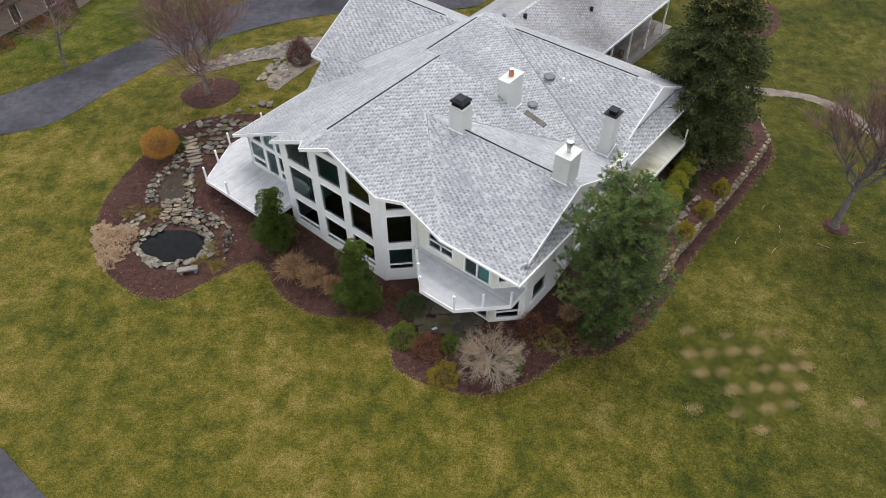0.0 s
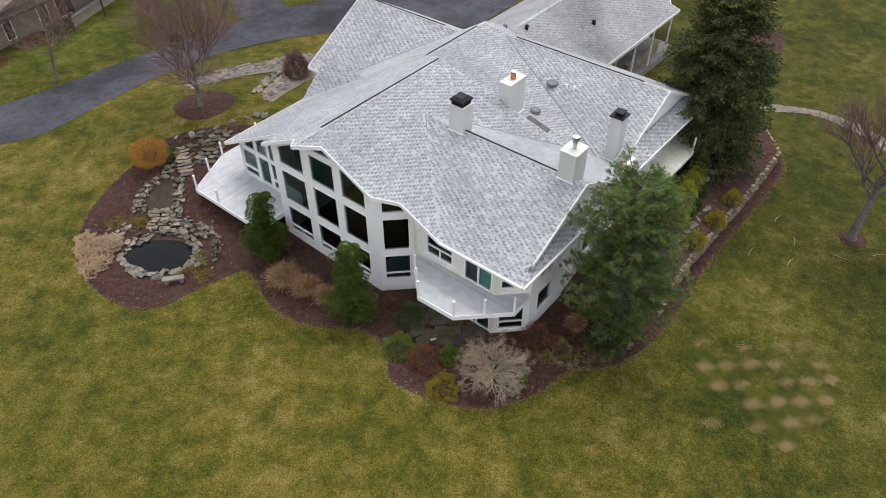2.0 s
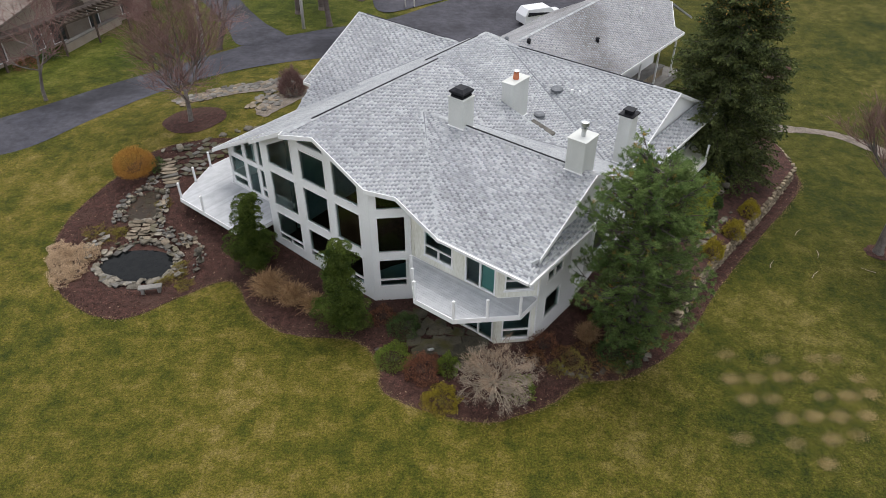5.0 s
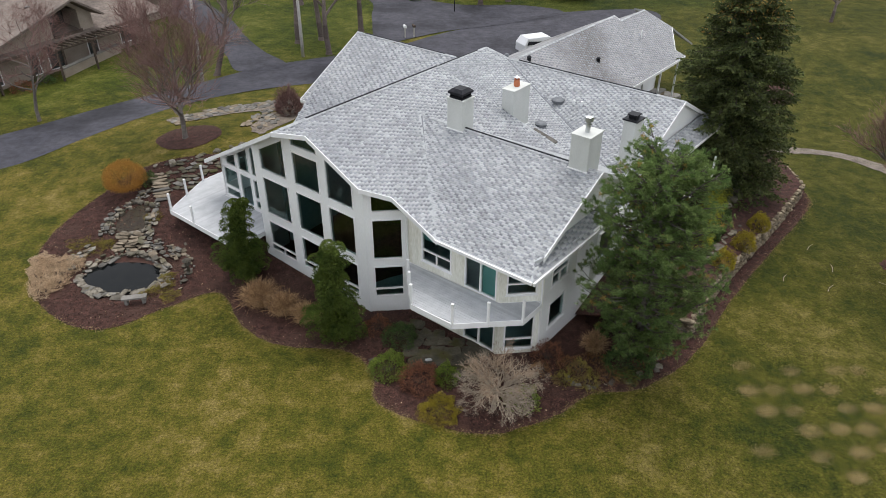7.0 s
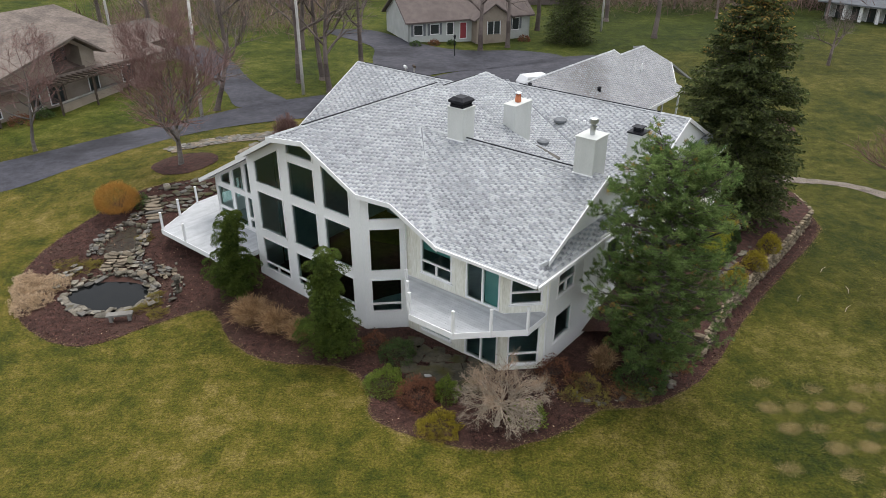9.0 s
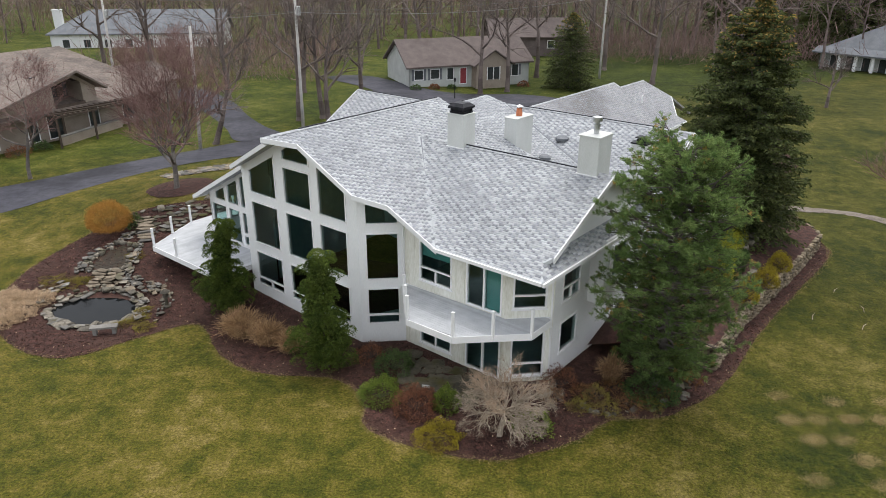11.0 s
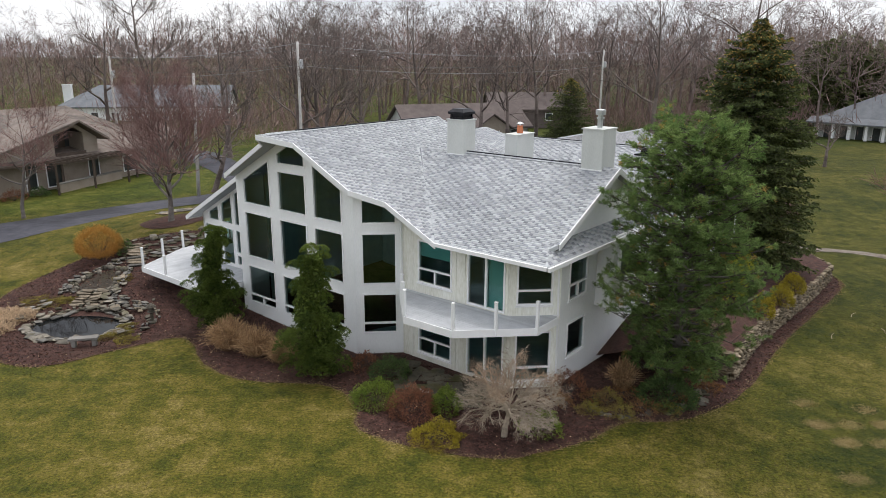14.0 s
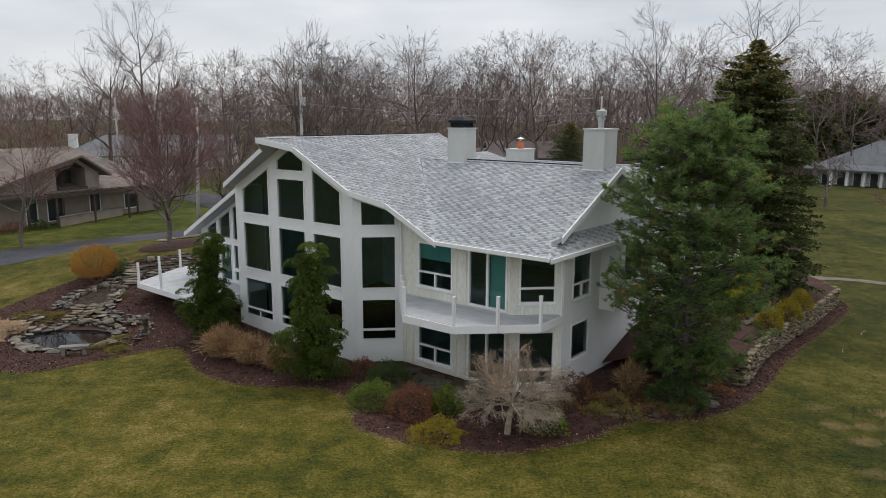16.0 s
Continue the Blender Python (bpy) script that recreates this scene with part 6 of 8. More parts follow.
def gable_house(name, label, at, size, eave, rise, wall_mat, roof_mat, windows=(), door=None, over=0.5, chimney_at=None, hip=0.0):
    """A plain neighbour: walls, gable roof with its ridge along x, windows on the front (-y) and the ends."""
    h = thing(name, label, "house", at)
    lx, ly = size
    W = [Wall((0, 0), (lx, 0)), Wall((lx, 0), (lx, ly)), Wall((lx, ly), (0, ly)), Wall((0, ly), (0, 0))]
    for k, w in enumerate(W):
        holes = [rect(s - ww / 2, z, s + ww / 2, z + hh) for kk, s, z, ww, hh in windows if kk == k]
        if door and k == 0:
            holes.append(rect(door[0] - 0.5, 0.1, door[0] + 0.5, 2.2))
        outer = [(0, -0.6), (w.length, -0.6), (w.length, eave)] + ([(w.length / 2, eave + rise)] if k == 1 or (k == 3 and not hip) else []) + [(0, eave)]
        part("wall", Geo().panel(w, outer, holes, 0.2), wall_mat, h)
        for p in holes:
            win = new("door" if door and k == 0 and p is holes[-1] else "window")
            win.parent = h
            inner = inset(p, 0.09)
            part("frame", Geo().add([w(s, 0.04, z) for s, z in p] + [w(s, 0.04, z) for s, z in inner] + [w(s, -0.05, z) for s, z in p] + [w(s, -0.05, z) for s, z in inner],
                                    [q for i in range(4) for j in [(i + 1) % 4] for q in ((i, j, 4 + j, 4 + i), (4 + i, 4 + j, 12 + j, 12 + i), (j, i, 8 + i, 8 + j))]), TRIM, win)
            part("pane", Geo().add([w(s, 0.0, z) for s, z in inner] + [w(s, -0.04, z) for s, z in inner], [(0, 1, 2, 3), (7, 6, 5, 4)] + [(i, (i + 1) % 4, 4 + (i + 1) % 4, 4 + i) for i in range(4)]), RED_DOOR if win.name.startswith("door") else DARK, win)
    k = rise / (ly / 2)
    for s in (0, 1):
        y0, y1 = (-over, ly / 2) if s == 0 else (ly + over, ly / 2)
        z0, z1 = eave - over * k, eave + rise
        part("roof", Geo().add([(-over, y0, z0), (lx + over, y0, z0), (lx + over, y1, z1), (hip or -over, y1, z1), (-over, y0, z0 + 0.2), (lx + over, y0, z0 + 0.2), (lx + over, y1, z1 + 0.2), (hip or -over, y1, z1 + 0.2)],
                               [(3, 2, 1, 0), (4, 5, 6, 7), (0, 1, 5, 4), (1, 2, 6, 5), (2, 3, 7, 6), (3, 0, 4, 7)]), roof_mat, h)
    if hip:
        q = [(-over, -over, eave - over * k), (-over, ly + over, eave - over * k), (hip, ly / 2, eave + rise)]
        part("roof", Geo().add([(x, y, z + dz) for dz in (0.0, 0.2) for x, y, z in q], [(2, 1, 0), (3, 4, 5), (0, 1, 4, 3), (1, 2, 5, 4), (2, 0, 3, 5)]), roof_mat, h)
    if chimney_at:
        cx, cy = chimney_at
        part("chimney", Geo().box((cx - 0.7, cy - 0.5, eave), (cx + 0.7, cy + 0.5, eave + rise + 0.3)).box((cx - 0.8, cy - 0.6, eave + rise + 0.3), (cx + 0.8, cy + 0.6, eave + rise + 0.45)), TRIM, h)
    return h


tan = gable_house("neighbour_house", "low tan stone house with a brown shingle roof and corner balcony", pose(-43.5, 45.5, 0.5, 0, 0, 63), (30, 30), 2.9, 3.0, BRICK_TAN, ROOF_OLD,
                  [(0, 3.0, 0.5, 1.4, 1.8), (0, 6.5, 0.4, 1.0, 2.0), (0, 10.0, 0.3, 1.0, 2.1), (0, 13.2, 0.3, 0.9, 2.1), (0, 16.8, 0.2, 1.1, 2.3), (0, 19.0, 0.2, 1.6, 2.3), (0, 23.0, 0.3, 1.2, 2.1), (0, 27, 0.5, 1.6, 1.6)], over=1.3)
part("upper_wall", Geo().panel(Wall((12.2, -0.6), (23.2, -0.6)), [(0, 2.5), (11, 2.5), (11, 4.3), (8.8, 5.75), (0, 3.3)], [[(6.7, 2.85), (9.6, 2.85), (9.6, 4.85), (8.8, 5.35), (6.7, 4.8)]], 0.3), BRICK_TAN, tan, "upper storey with a shaded balcony")
# near-black back wall: the balcony's deep shade is put into its colour
part("recess_dark_back", Geo().box((18.6, 1.6, 2.6), (22.2, 1.8, 5.5)), DARK, tan)
for x0, top in ((18.6, 4.9), (21.9, 4.8)):
    part("recess_side", Geo().box((x0, -0.3, 2.6), (x0 + 0.2, 1.6, top)), BRICK_TAN, tan)
part("recess_window", Geo().box((20.8, 1.5, 2.9), (21.4, 1.59, 5.0)), BROWN, tan)
part("balcony_rail", Geo().box((18.9, -0.85, 2.8), (21.8, -0.7, 3.2)), BROWN, tan)
part("upper_roof", Geo().add([(a, y, z + dz) for dz in (0, 0.2) for y in (-1.5, 11.0) for a, z in ((11.4, 3.1), (21.0, 5.85), (23.9, 4.0))],
                             [(0, 1, 4, 3), (1, 2, 5, 4), (9, 10, 7, 6), (10, 11, 8, 7), (0, 6, 7, 1), (1, 7, 8, 2), (3, 4, 10, 9), (4, 5, 11, 10), (0, 3, 9, 6), (2, 8, 11, 5)]), ROOF_OLD, tan, "brown shingle gable over the balcony")
for x0 in (8.4, 9.8):
    part("skylight", Geo().box((x0, 5.0, 4.05), (x0 + 0.8, 6.8, 4.55)), TRIM, tan, "pale roof skylight")
part("porch_beam", Geo().box((9, -1.4, 2.55), (27, -1.2, 2.75)), BROWN, tan)
for s in (9.2, 12.4, 15.6, 18.8, 22.0, 26.6):
    part("porch_post", Geo().box((s, -1.38, -0.2), (s + 0.16, -1.22, 2.55)), BROWN, tan)
for k in range(14):
    part("pergola_slat", Geo().box((17.2 + 0.56 * k, -3.0, 2.76), (17.3 + 0.56 * k, -0.9, 2.88)), BROWN, tan)
part("pergola_beam", Geo().box((17.0, -2.9, 2.58), (24.8, -2.76, 2.75)), BROWN, tan)
for x0 in (17.2, 20.8, 24.4):
    part("pergola_post", Geo().box((x0, -2.9, -0.4), (x0 + 0.14, -2.76, 2.57)), BROWN, tan)
part("wing_wall", Geo().box((30.3, 5.0, -0.6), (38.0, 13.0, 2.5)), BRICK_TAN, tan, "low tan rear wing")
for y0, y1 in ((4.3, 9.0), (13.7, 9.0)):
    part("wing_roof", Geo().add([(x, y, z + dz) for dz in (0, 0.18) for x, y, z in ((30.0, y0, 2.35), (38.6, y0, 2.35), (38.6, y1, 3.9), (30.0, y1, 3.9))], [(3, 2, 1, 0), (4, 5, 6, 7), (0, 1, 5, 4), (1, 2, 6, 5), (2, 3, 7, 6), (3, 0, 4, 7)]), ROOF_OLD, tan)
bungalow = gable_house("neighbour_house", "grey-green bungalow with brown roof and white windows", pose(-4.4, 89.9, 0.4, 0, 0, 22), (17, 9), 2.7, 2.6, GREY_SIDING, BROWN_ROOF,
            [(0, 1.3, 0.9, 1.3, 1.3), (0, 3.5, 0.9, 1.3, 1.3), (0, 5.6, 0.7, 1.0, 1.6), (0, 14.9, 0.7, 1.1, 1.6)], (7.4, 0))
part("front_gable", Geo().panel(Wall((8.6, -1.6), (13.4, -1.6)), [(0, -0.5), (4.8, -0.5), (4.8, 2.7), (2.4, 4.3), (0, 2.7)], [rect(1.5, 0.7, 3.3, 2.3)], 0.25), BRICK_TAN, bungalow, "tan stone front gable")
part("front_gable", Geo().box((8.6, -1.4, -0.5), (8.85, 0, 2.7)).box((13.15, -1.4, -0.5), (13.4, 0, 2.7)), BRICK_TAN, bungalow)
for sx in (-1, 1):
    part("gable_roof", Geo().add([(11 + sx * a, y, z + dz) for dz in (0, 0.18) for a, y, z in ((0, -2.0, 4.35), (2.9, -2.0, 2.42), (2.9, 4.2, 2.42), (0, 4.2, 4.35))], [(3, 2, 1, 0), (4, 5, 6, 7), (0, 1, 5, 4), (1, 2, 6, 5), (2, 3, 7, 6), (3, 0, 4, 7)]), BROWN_ROOF, bungalow)
part("gable_window", Geo().box((10.15, -1.5, 0.75), (11.85, -1.42, 2.25)), DARK, bungalow)
part("gable_mullion", Geo().box((10.05, -1.64, 0.65), (10.15, -1.4, 2.35)).box((11.85, -1.64, 0.65), (11.95, -1.4, 2.35)).box((10.95, -1.62, 0.7), (11.05, -1.4, 2.3)), TRIM, bungalow)
for s0 in (0.5, 2.12, 2.7, 4.3, 14.2, 15.6):
    part("shutter", Geo().box((s0 - 0.15, -0.06, 0.85), (s0 + 0.15, 0.0, 2.25)), SLATE, bungalow, "dark grey window shutter")
gable_house("neighbour_house", "white two-storey house with blue-grey roof and chimney", pose(-68.6, 126.3, -0.4, 0, 0, 8), (29, 12), 3.4, 3.3, TRIM, SLATE,
            [(0, 2.5 + 3.5 * i, 0.9, 1.3, 1.5) for i in range(8)], chimney_at=(0.9, 3), hip=5.5)
gable_house("neighbour_house", "dull brown house far among the trees", pose(8, 122, 0.4, 0, 0, 6), (16, 9), 2.9, 2.4, BROWN_ROOF, BROWN_ROOF, [(0, 4, 0.9, 1.3, 1.3), (0, 10, 0.9, 1.3, 1.3)])
porch = gable_house("neighbour_house", "grey-roofed house with a white columned porch", pose(58.6, 112.9, -0.7, 0, 0, -48), (17, 11), 3.4, 3.9, GREY_SIDING, SLATE,
            [(0, 2.1 + 2.3 * i, 0.5, 1.2, 2.2) for i in range(6)], hip=7.5)
for k in range(7):
    part("column", Geo().box((0.75 + 2.35 * k, -1.4, -0.4), (1.15 + 2.35 * k, -1.0, 3.0)), TRIM, porch, "square white porch column")
part("porch_roof", Geo().add([(a, y, z + dz) for dz in (0, 0.2) for a, y, z in ((-0.6, -2.0, 2.95), (17.6, -2.0, 2.95), (17.6, 0.1, 3.65), (-0.6, 0.1, 3.65))], [(3, 2, 1, 0), (4, 5, 6, 7), (0, 1, 5, 4), (1, 2, 6, 5), (2, 3, 7, 6), (3, 0, 4, 7)]), SLATE, porch, "grey shingled porch roof")

low = thing("garden_wall", "low tan stone wall before the neighbour's house", "stone wall")
part("wall_body", Geo().beam((-33.6, 60.5, ground_z(-33.6, 60.5) + 0.75), (-31.5, 67.8, ground_z(-31.5, 67.8) + 0.75), 0.4, 0.9), BRICK_TAN, low)
part("coping", Geo().beam((-33.6, 60.45, ground_z(-33.6, 60.5) + 0.83), (-31.5, 67.85, ground_z(-31.5, 67.8) + 0.83), 0.5, 0.08), CONCRETE, low)
for k, (x, y, r) in enumerate([(-35.5, 57.0, 1.0), (-34.5, 59.0, 0.8), (-37.2, 53.4, 0.9), (-3.5, 88.2, 0.7), (-1.2, 89.4, 0.7), (1.0, 90.3, 0.6), (10.5, 93.8, 0.8)]):
    shrub("garden_shrub", "dull brown-green shrub by the neighbour's wall", x, y, r, r * 0.9, 140 + k, SHRUB_DARK if k % 2 else SHRUB_RED, 0.12, 700, group="neighbour shrubs")

tree("street_tree", "bare reddish young tree in a mulch ring", -17.7, 44.8, bare_tree(21, 8.6, 0.17, 0.16, 24, 3, 1.05, 0.22, (8, 11), thin=0.0075, reach=0.56), BARK, twig_mat=BARK_RED, spray=2)
tree("street_tree", "bare grey tree by the driveway", -31.0, 50.6, bare_tree(22, 8.0, 0.14, 0.26, 14, 3, 0.9, 0.14, (6, 8), thin=0.008, reach=0.52), BARK, twig_mat=BARK_RED, spray=2)
tree("lawn_tree", "bare forked maple on the lawn", 26.3, 33.6, bare_tree(27, 11.0, 0.27, 0.26, 17, 3, 0.6, 0.26, (9, 12), lean=(-0.04, 0.0), thin=0.009, reach=0.46), BARK, twig_mat=BARK_RED, spray=2)
tree("lawn_tree", "small bare tree on the far lawn", 44.0, 81.0, bare_tree(24, 6.0, 0.2, 0.3, 9, 3, 0.9, 0.1, (5, 7), thin=0.012, reach=0.5), BARK_YARD, spray=1)
for k, (x, y, h, ln) in enumerate([(-11.0, 67.3, 13, (0, 0)), (-14.6, 70.8, 16, (0.03, 0)), (-8.7, 75, 14, (0, 0)), (-20.2, 61.2, 10, (0.25, 0.1)), (-12.4, 72, 15, (-0.05, 0)), (4.5, 88, 16, (0, 0)), (13, 101, 20, (0, 0)),
                                   (-25, 82, 16, (0, 0)), (-34, 84, 17, (0, 0)), (-17, 86, 18, (0, 0)), (-3, 99, 19, (0, 0)), (24, 108, 19, (0, 0)), (-45, 95, 18, (0, 0)), (-49, 120, 27, (0, 0)), (8, 90, 15, (0, 0)), (37, 92, 26, (0, 0)), (28, 96, 22, (0, 0))]):
    tree("yard_tree", "bare dark-barked tree by the neighbours' drives", x, y, bare_tree(40 + k, h, 0.2 + 0.006 * h, 0.28, 9, 3, 0.85, 0.12, (5, 7), ln, thin=0.014, reach=0.46), BARK_YARD, "bare yard trees", thick=0.06, spray=1, twig=0.022)
spruce("spruce_tree", "small dark spruce beside the bungalow", 16.3, 93, 9.5, 3.4, 31, SPRUCE, True, 0.5)
for x, y, top in ((-21.0, 59.4, 10.2), (-13.4, 66.5, 12.9), (21.8, 100.5, 13.0), (-37, 80, 11.5)):
    p = thing("utility_pole", "weathered grey wooden utility pole", "utility pole", pose(x, y, ground_z(x, y), 0, 2.5 if top < 11 else 0.4, 0), "utility poles")
    part("pole", Geo().lathe([(0.17, -0.3), (0.15, 3), (0.11, top)], 10), WOOD_POLE, p, smooth=True)
    if top > 11:
        part("transformer", Geo().lathe([(0.05, top - 2.4), (0.2, top - 2.35), (0.2, top - 1.6), (0.06, top - 1.55)], 10, (0.28, -0.1, 0)), STEEL, p)


def power_line(a, b, sag):
    """A sagging wire between two pole heads."""
    a, b = Vector(a), Vector(b)
    pts = [a.lerp(b, k / 16) - Vector((0, 0, sag * 4 * (k / 16) * (1 - k / 16))) for k in range(17)]
    ob = new("power_line", bulk("power_line", *tubes([(p, q, 0.022, 0.022) for p, q in zip(pts, pts[1:])], 5), CABLE))
    tagged(ob, "thin grey power line strung between wooden poles", "cable", "power lines")


for drop in (0.15, 2.1):
    ends = [(x, y, ground_z(x, y) + top - drop) for x, y, top in ((-37, 80, 11.5), (-13.4, 66.5, 12.9), (21.8, 100.5, 13.0))]
    power_line(ends[0], ends[1], 0.5)
    power_line(ends[1], ends[2], 0.9)


# ---- stones ----
def stone_mesh(seed, flat=1.0):
    """A rough stone about one metre across: a cube cut up once and knocked about."""
    rng = np.random.RandomState(seed)
    g = np.array([(x, y, z) for x in (-1, 0, 1) for y in (-1, 0, 1) for z in (-1, 0, 1)], float)
    k = 1 - 0.05 * (np.abs(g).sum(1) - 1).clip(0)
    v = g * k[:, None] * 0.5 * rng.uniform(0.82, 1.12, (27, 1)) + rng.normal(0, 0.075, (27, 3))
    v[:, 2] *= flat
    idx = lambda x, y, z: x * 9 + y * 3 + z
    f = []
    for a in (0, 1):
        for b in (0, 1):
            for s, lo in ((0, True), (2, False)):
                for q in ([(s, a, b), (s, a + 1, b), (s, a + 1, b + 1), (s, a, b + 1)], [(a, s, b), (a, s, b + 1), (a + 1, s, b + 1), (a + 1, s, b)], [(a, b, s), (a + 1, b, s), (a + 1, b + 1, s), (a, b + 1, s)]):
                    q = [idx(*c) for c in q]
                    f.append(q[::-1] if lo else q)
    return v, np.array(f)


STONES = [bulk("stone", *stone_mesh(k), STONE) for k in range(7)]
WALL_STONES = [bulk("stone", *stone_mesh(k), WALL_STONE) for k in range(7)]
SLABS = [bulk("slab", *stone_mesh(20 + k), FLAG) for k in range(4)]
DARK_SLABS = [bulk("slab", *stone_mesh(30 + k), FLAG_DARK) for k in range(4)]
LEDGES = [bulk("ledge", *stone_mesh(40 + k), LEDGE) for k in range(4)]


def stone(parent, x, y, z, sx, sy, sz, turn, rnd, kinds=STONES, name="stone", tilt=0.08):
    ob = new(name, kinds[rnd.randrange(len(kinds))])
    ob.parent = parent
    ob.matrix_local = Matrix.LocRotScale((x, y, z), Euler((rnd.gauss(0, tilt), rnd.gauss(0, tilt), turn)), (sx, sy, sz))
    return ob


def along(points, step):
    """Places and headings at even steps of a bent line."""
    pts = [Vector(p) for p in points]
    out, carry = [], 0.0
    for a, b in zip(pts, pts[1:]):
        d = b - a
        s = carry
        while s < d.length:
            out.append((a + d * (s / d.length), math.atan2(d.y, d.x)))
            s += step
        carry = s - d.length
    return out


WALL_LINE = [(10.3, 26.7), (11.9, 26.0), (14.5, 29.9), (17.3, 33.2), (20.8, 37.4), (24.2, 41.8), (24.3, 44.2), (23.9, 47.0)]
wall_top = lambda x, y: 0.95 - 0.052 * ((x - 11.9) * 0.62 + (y - 26.0) * 0.785)


def retaining_wall():
    rnd = random.Random(12)
    w = thing("retaining_wall", "dry-stacked buff and grey field stone retaining wall", "stone wall")
    count, extra = 0, []
    sites = along(WALL_LINE, 0.31)
    for p, a in sites:
        g, t = ground_z(p.x, p.y) - 0.05, wall_top(p.x, p.y)
        z, row = g, 0
        while z < t - 0.05:
            h = rnd.uniform(0.055, 0.105)
            off = rnd.uniform(-0.16, 0.16)
            jut = rnd.uniform(-0.05, 0.07)
            x, y = p.x + math.cos(a) * off + math.sin(a) * jut, p.y + math.sin(a) * off - math.cos(a) * jut
            args = (x, y, z + h / 2, rnd.uniform(0.18, 0.38), rnd.uniform(0.17, 0.27), h * 1.1, a + rnd.gauss(0, 0.12))
            if count < 300:
                stone(w, *args, rnd, WALL_STONES)
            else:
                extra.append(args)
            count += 1
            z += h
    if extra:
        vs, fs = zip(*[stone_mesh(rnd.randrange(7)) for _ in extra])
        out = []
        for v, q in zip(vs, extra):
            m = np.array(Matrix.LocRotScale(q[:3], Euler((0, 0, q[6])), q[3:6]))
            out.append(v @ m[:3, :3].T + m[:3, 3])
        vv, ff = merge(list(zip(out, fs)))
        rest = new("stones_rest", bulk("stones_rest", vv, ff, WALL_STONE))
        rest.parent = w
        tagged(rest, kind="stuff")


retaining_wall()
UP = [(10.3, 26.72), (11.9, 26.06), (14.5, 29.95), (17.3, 33.25), (20.78, 37.45), (24.15, 41.83), (24.2, 44.2), (23.85, 46.9), (20, 50), (15, 44), (9.5, 33), (6.5, 27.5), (8.2, 26.3)]
terrace = lambda x, y: wall_top(x, y) - 0.06 + 0.10 * max(0.0, min(5.0, -(x - 11.9) * 0.785 + (y - 26.0) * 0.62)) * min(1.0, max(0.0, (x - 6.5) / 4))
sheet("raised_bed", [Vector(p) for p in UP], MULCH, 0, "raised mulch bed above the retaining wall", "mulch bed", 0.7, shape=lambda x, y: max(0.04, min(terrace(x, y), 0.02 + 0.5 * max(0, x - 6.3)) - ground_z(x, y)))
bed_z = lambda x, y: max(ground_z(x, y), terrace(x, y))


def rock_row(name, label, points, step, size, seed, zfun, high=0.25, double=False):
    rnd = random.Random(seed)
    w = thing(name, label, "rocks")
    for p, a in along(points, step):
        for k in range(2 if double else 1):
            x, y = p.x + rnd.gauss(0, size * 0.35), p.y + rnd.gauss(0, size * 0.35)
            s = size * rnd.choice((0.4, 0.6, 0.9, 1.3)) * rnd.uniform(0.85, 1.15)
            stone(w, x, y, zfun(x, y) + s * high * 0.4 + k * s * high * 0.7, s, s * rnd.uniform(0.6, 1.0), s * high * rnd.uniform(0.8, 1.6), rnd.uniform(0, 6.28), rnd)
    return w


def ledge_row(name, label, points, step, size, seed, zfun, layers=2, wide=0.35):
    """Flat split stones laid in uneven overlapping courses along a line."""
    rnd = random.Random(seed)
    w = thing(name, label, "rocks")
    for p, a in along(points, step):
        z = zfun(p.x, p.y) + 0.03
        for k in range(rnd.randint(1, layers + 1)):
            h = rnd.uniform(0.05, 0.10)
            off = rnd.gauss(0, wide * 0.5)
            x, y = p.x - math.sin(a) * off + rnd.gauss(0, 0.05), p.y + math.cos(a) * off + rnd.gauss(0, 0.05)
            s = size * rnd.choice((0.5, 0.7, 0.9, 1.3)) * rnd.uniform(0.9, 1.1)
            stone(w, x, y, z + h * 0.5, s * 1.15, s * rnd.uniform(0.6, 0.95), h * 1.1, a + rnd.gauss(0, 0.35), rnd, rnd.choice((STONES, STONES, SLABS, SLABS, LEDGES)), "stone", 0.09)
            z += h * 0.85
    return w


rock_row("rock_edging", "row of loose pale stones across the raised bed", [(14.1, 31.0), (15.6, 33.0), (17.7, 35.7)], 0.33, 0.34, 3, bed_z)
rock_row("garden_wall", "low stone wall below the lime shrubs", [(15.0, 34.4), (17.0, 37.0), (19.0, 39.4)], 0.3, 0.42, 4, bed_z, 0.5, True)
rock_row("rock_edging", "loose stones and slabs edging the front bed", [(5.2, 23.2), (5.9, 22.7), (6.8, 22.5), (7.8, 22.9), (8.7, 23.2), (9.6, 23.6), (10.2, 24.6), (10.6, 25.8)], 0.22, 0.30, 5, ground_z)
rock_row("rock_edging", "small pale stones at the bed's edge", [(-3.1, 24.3), (-2.9, 23.2), (-2.6, 22.6)], 0.3, 0.2, 6, ground_z)


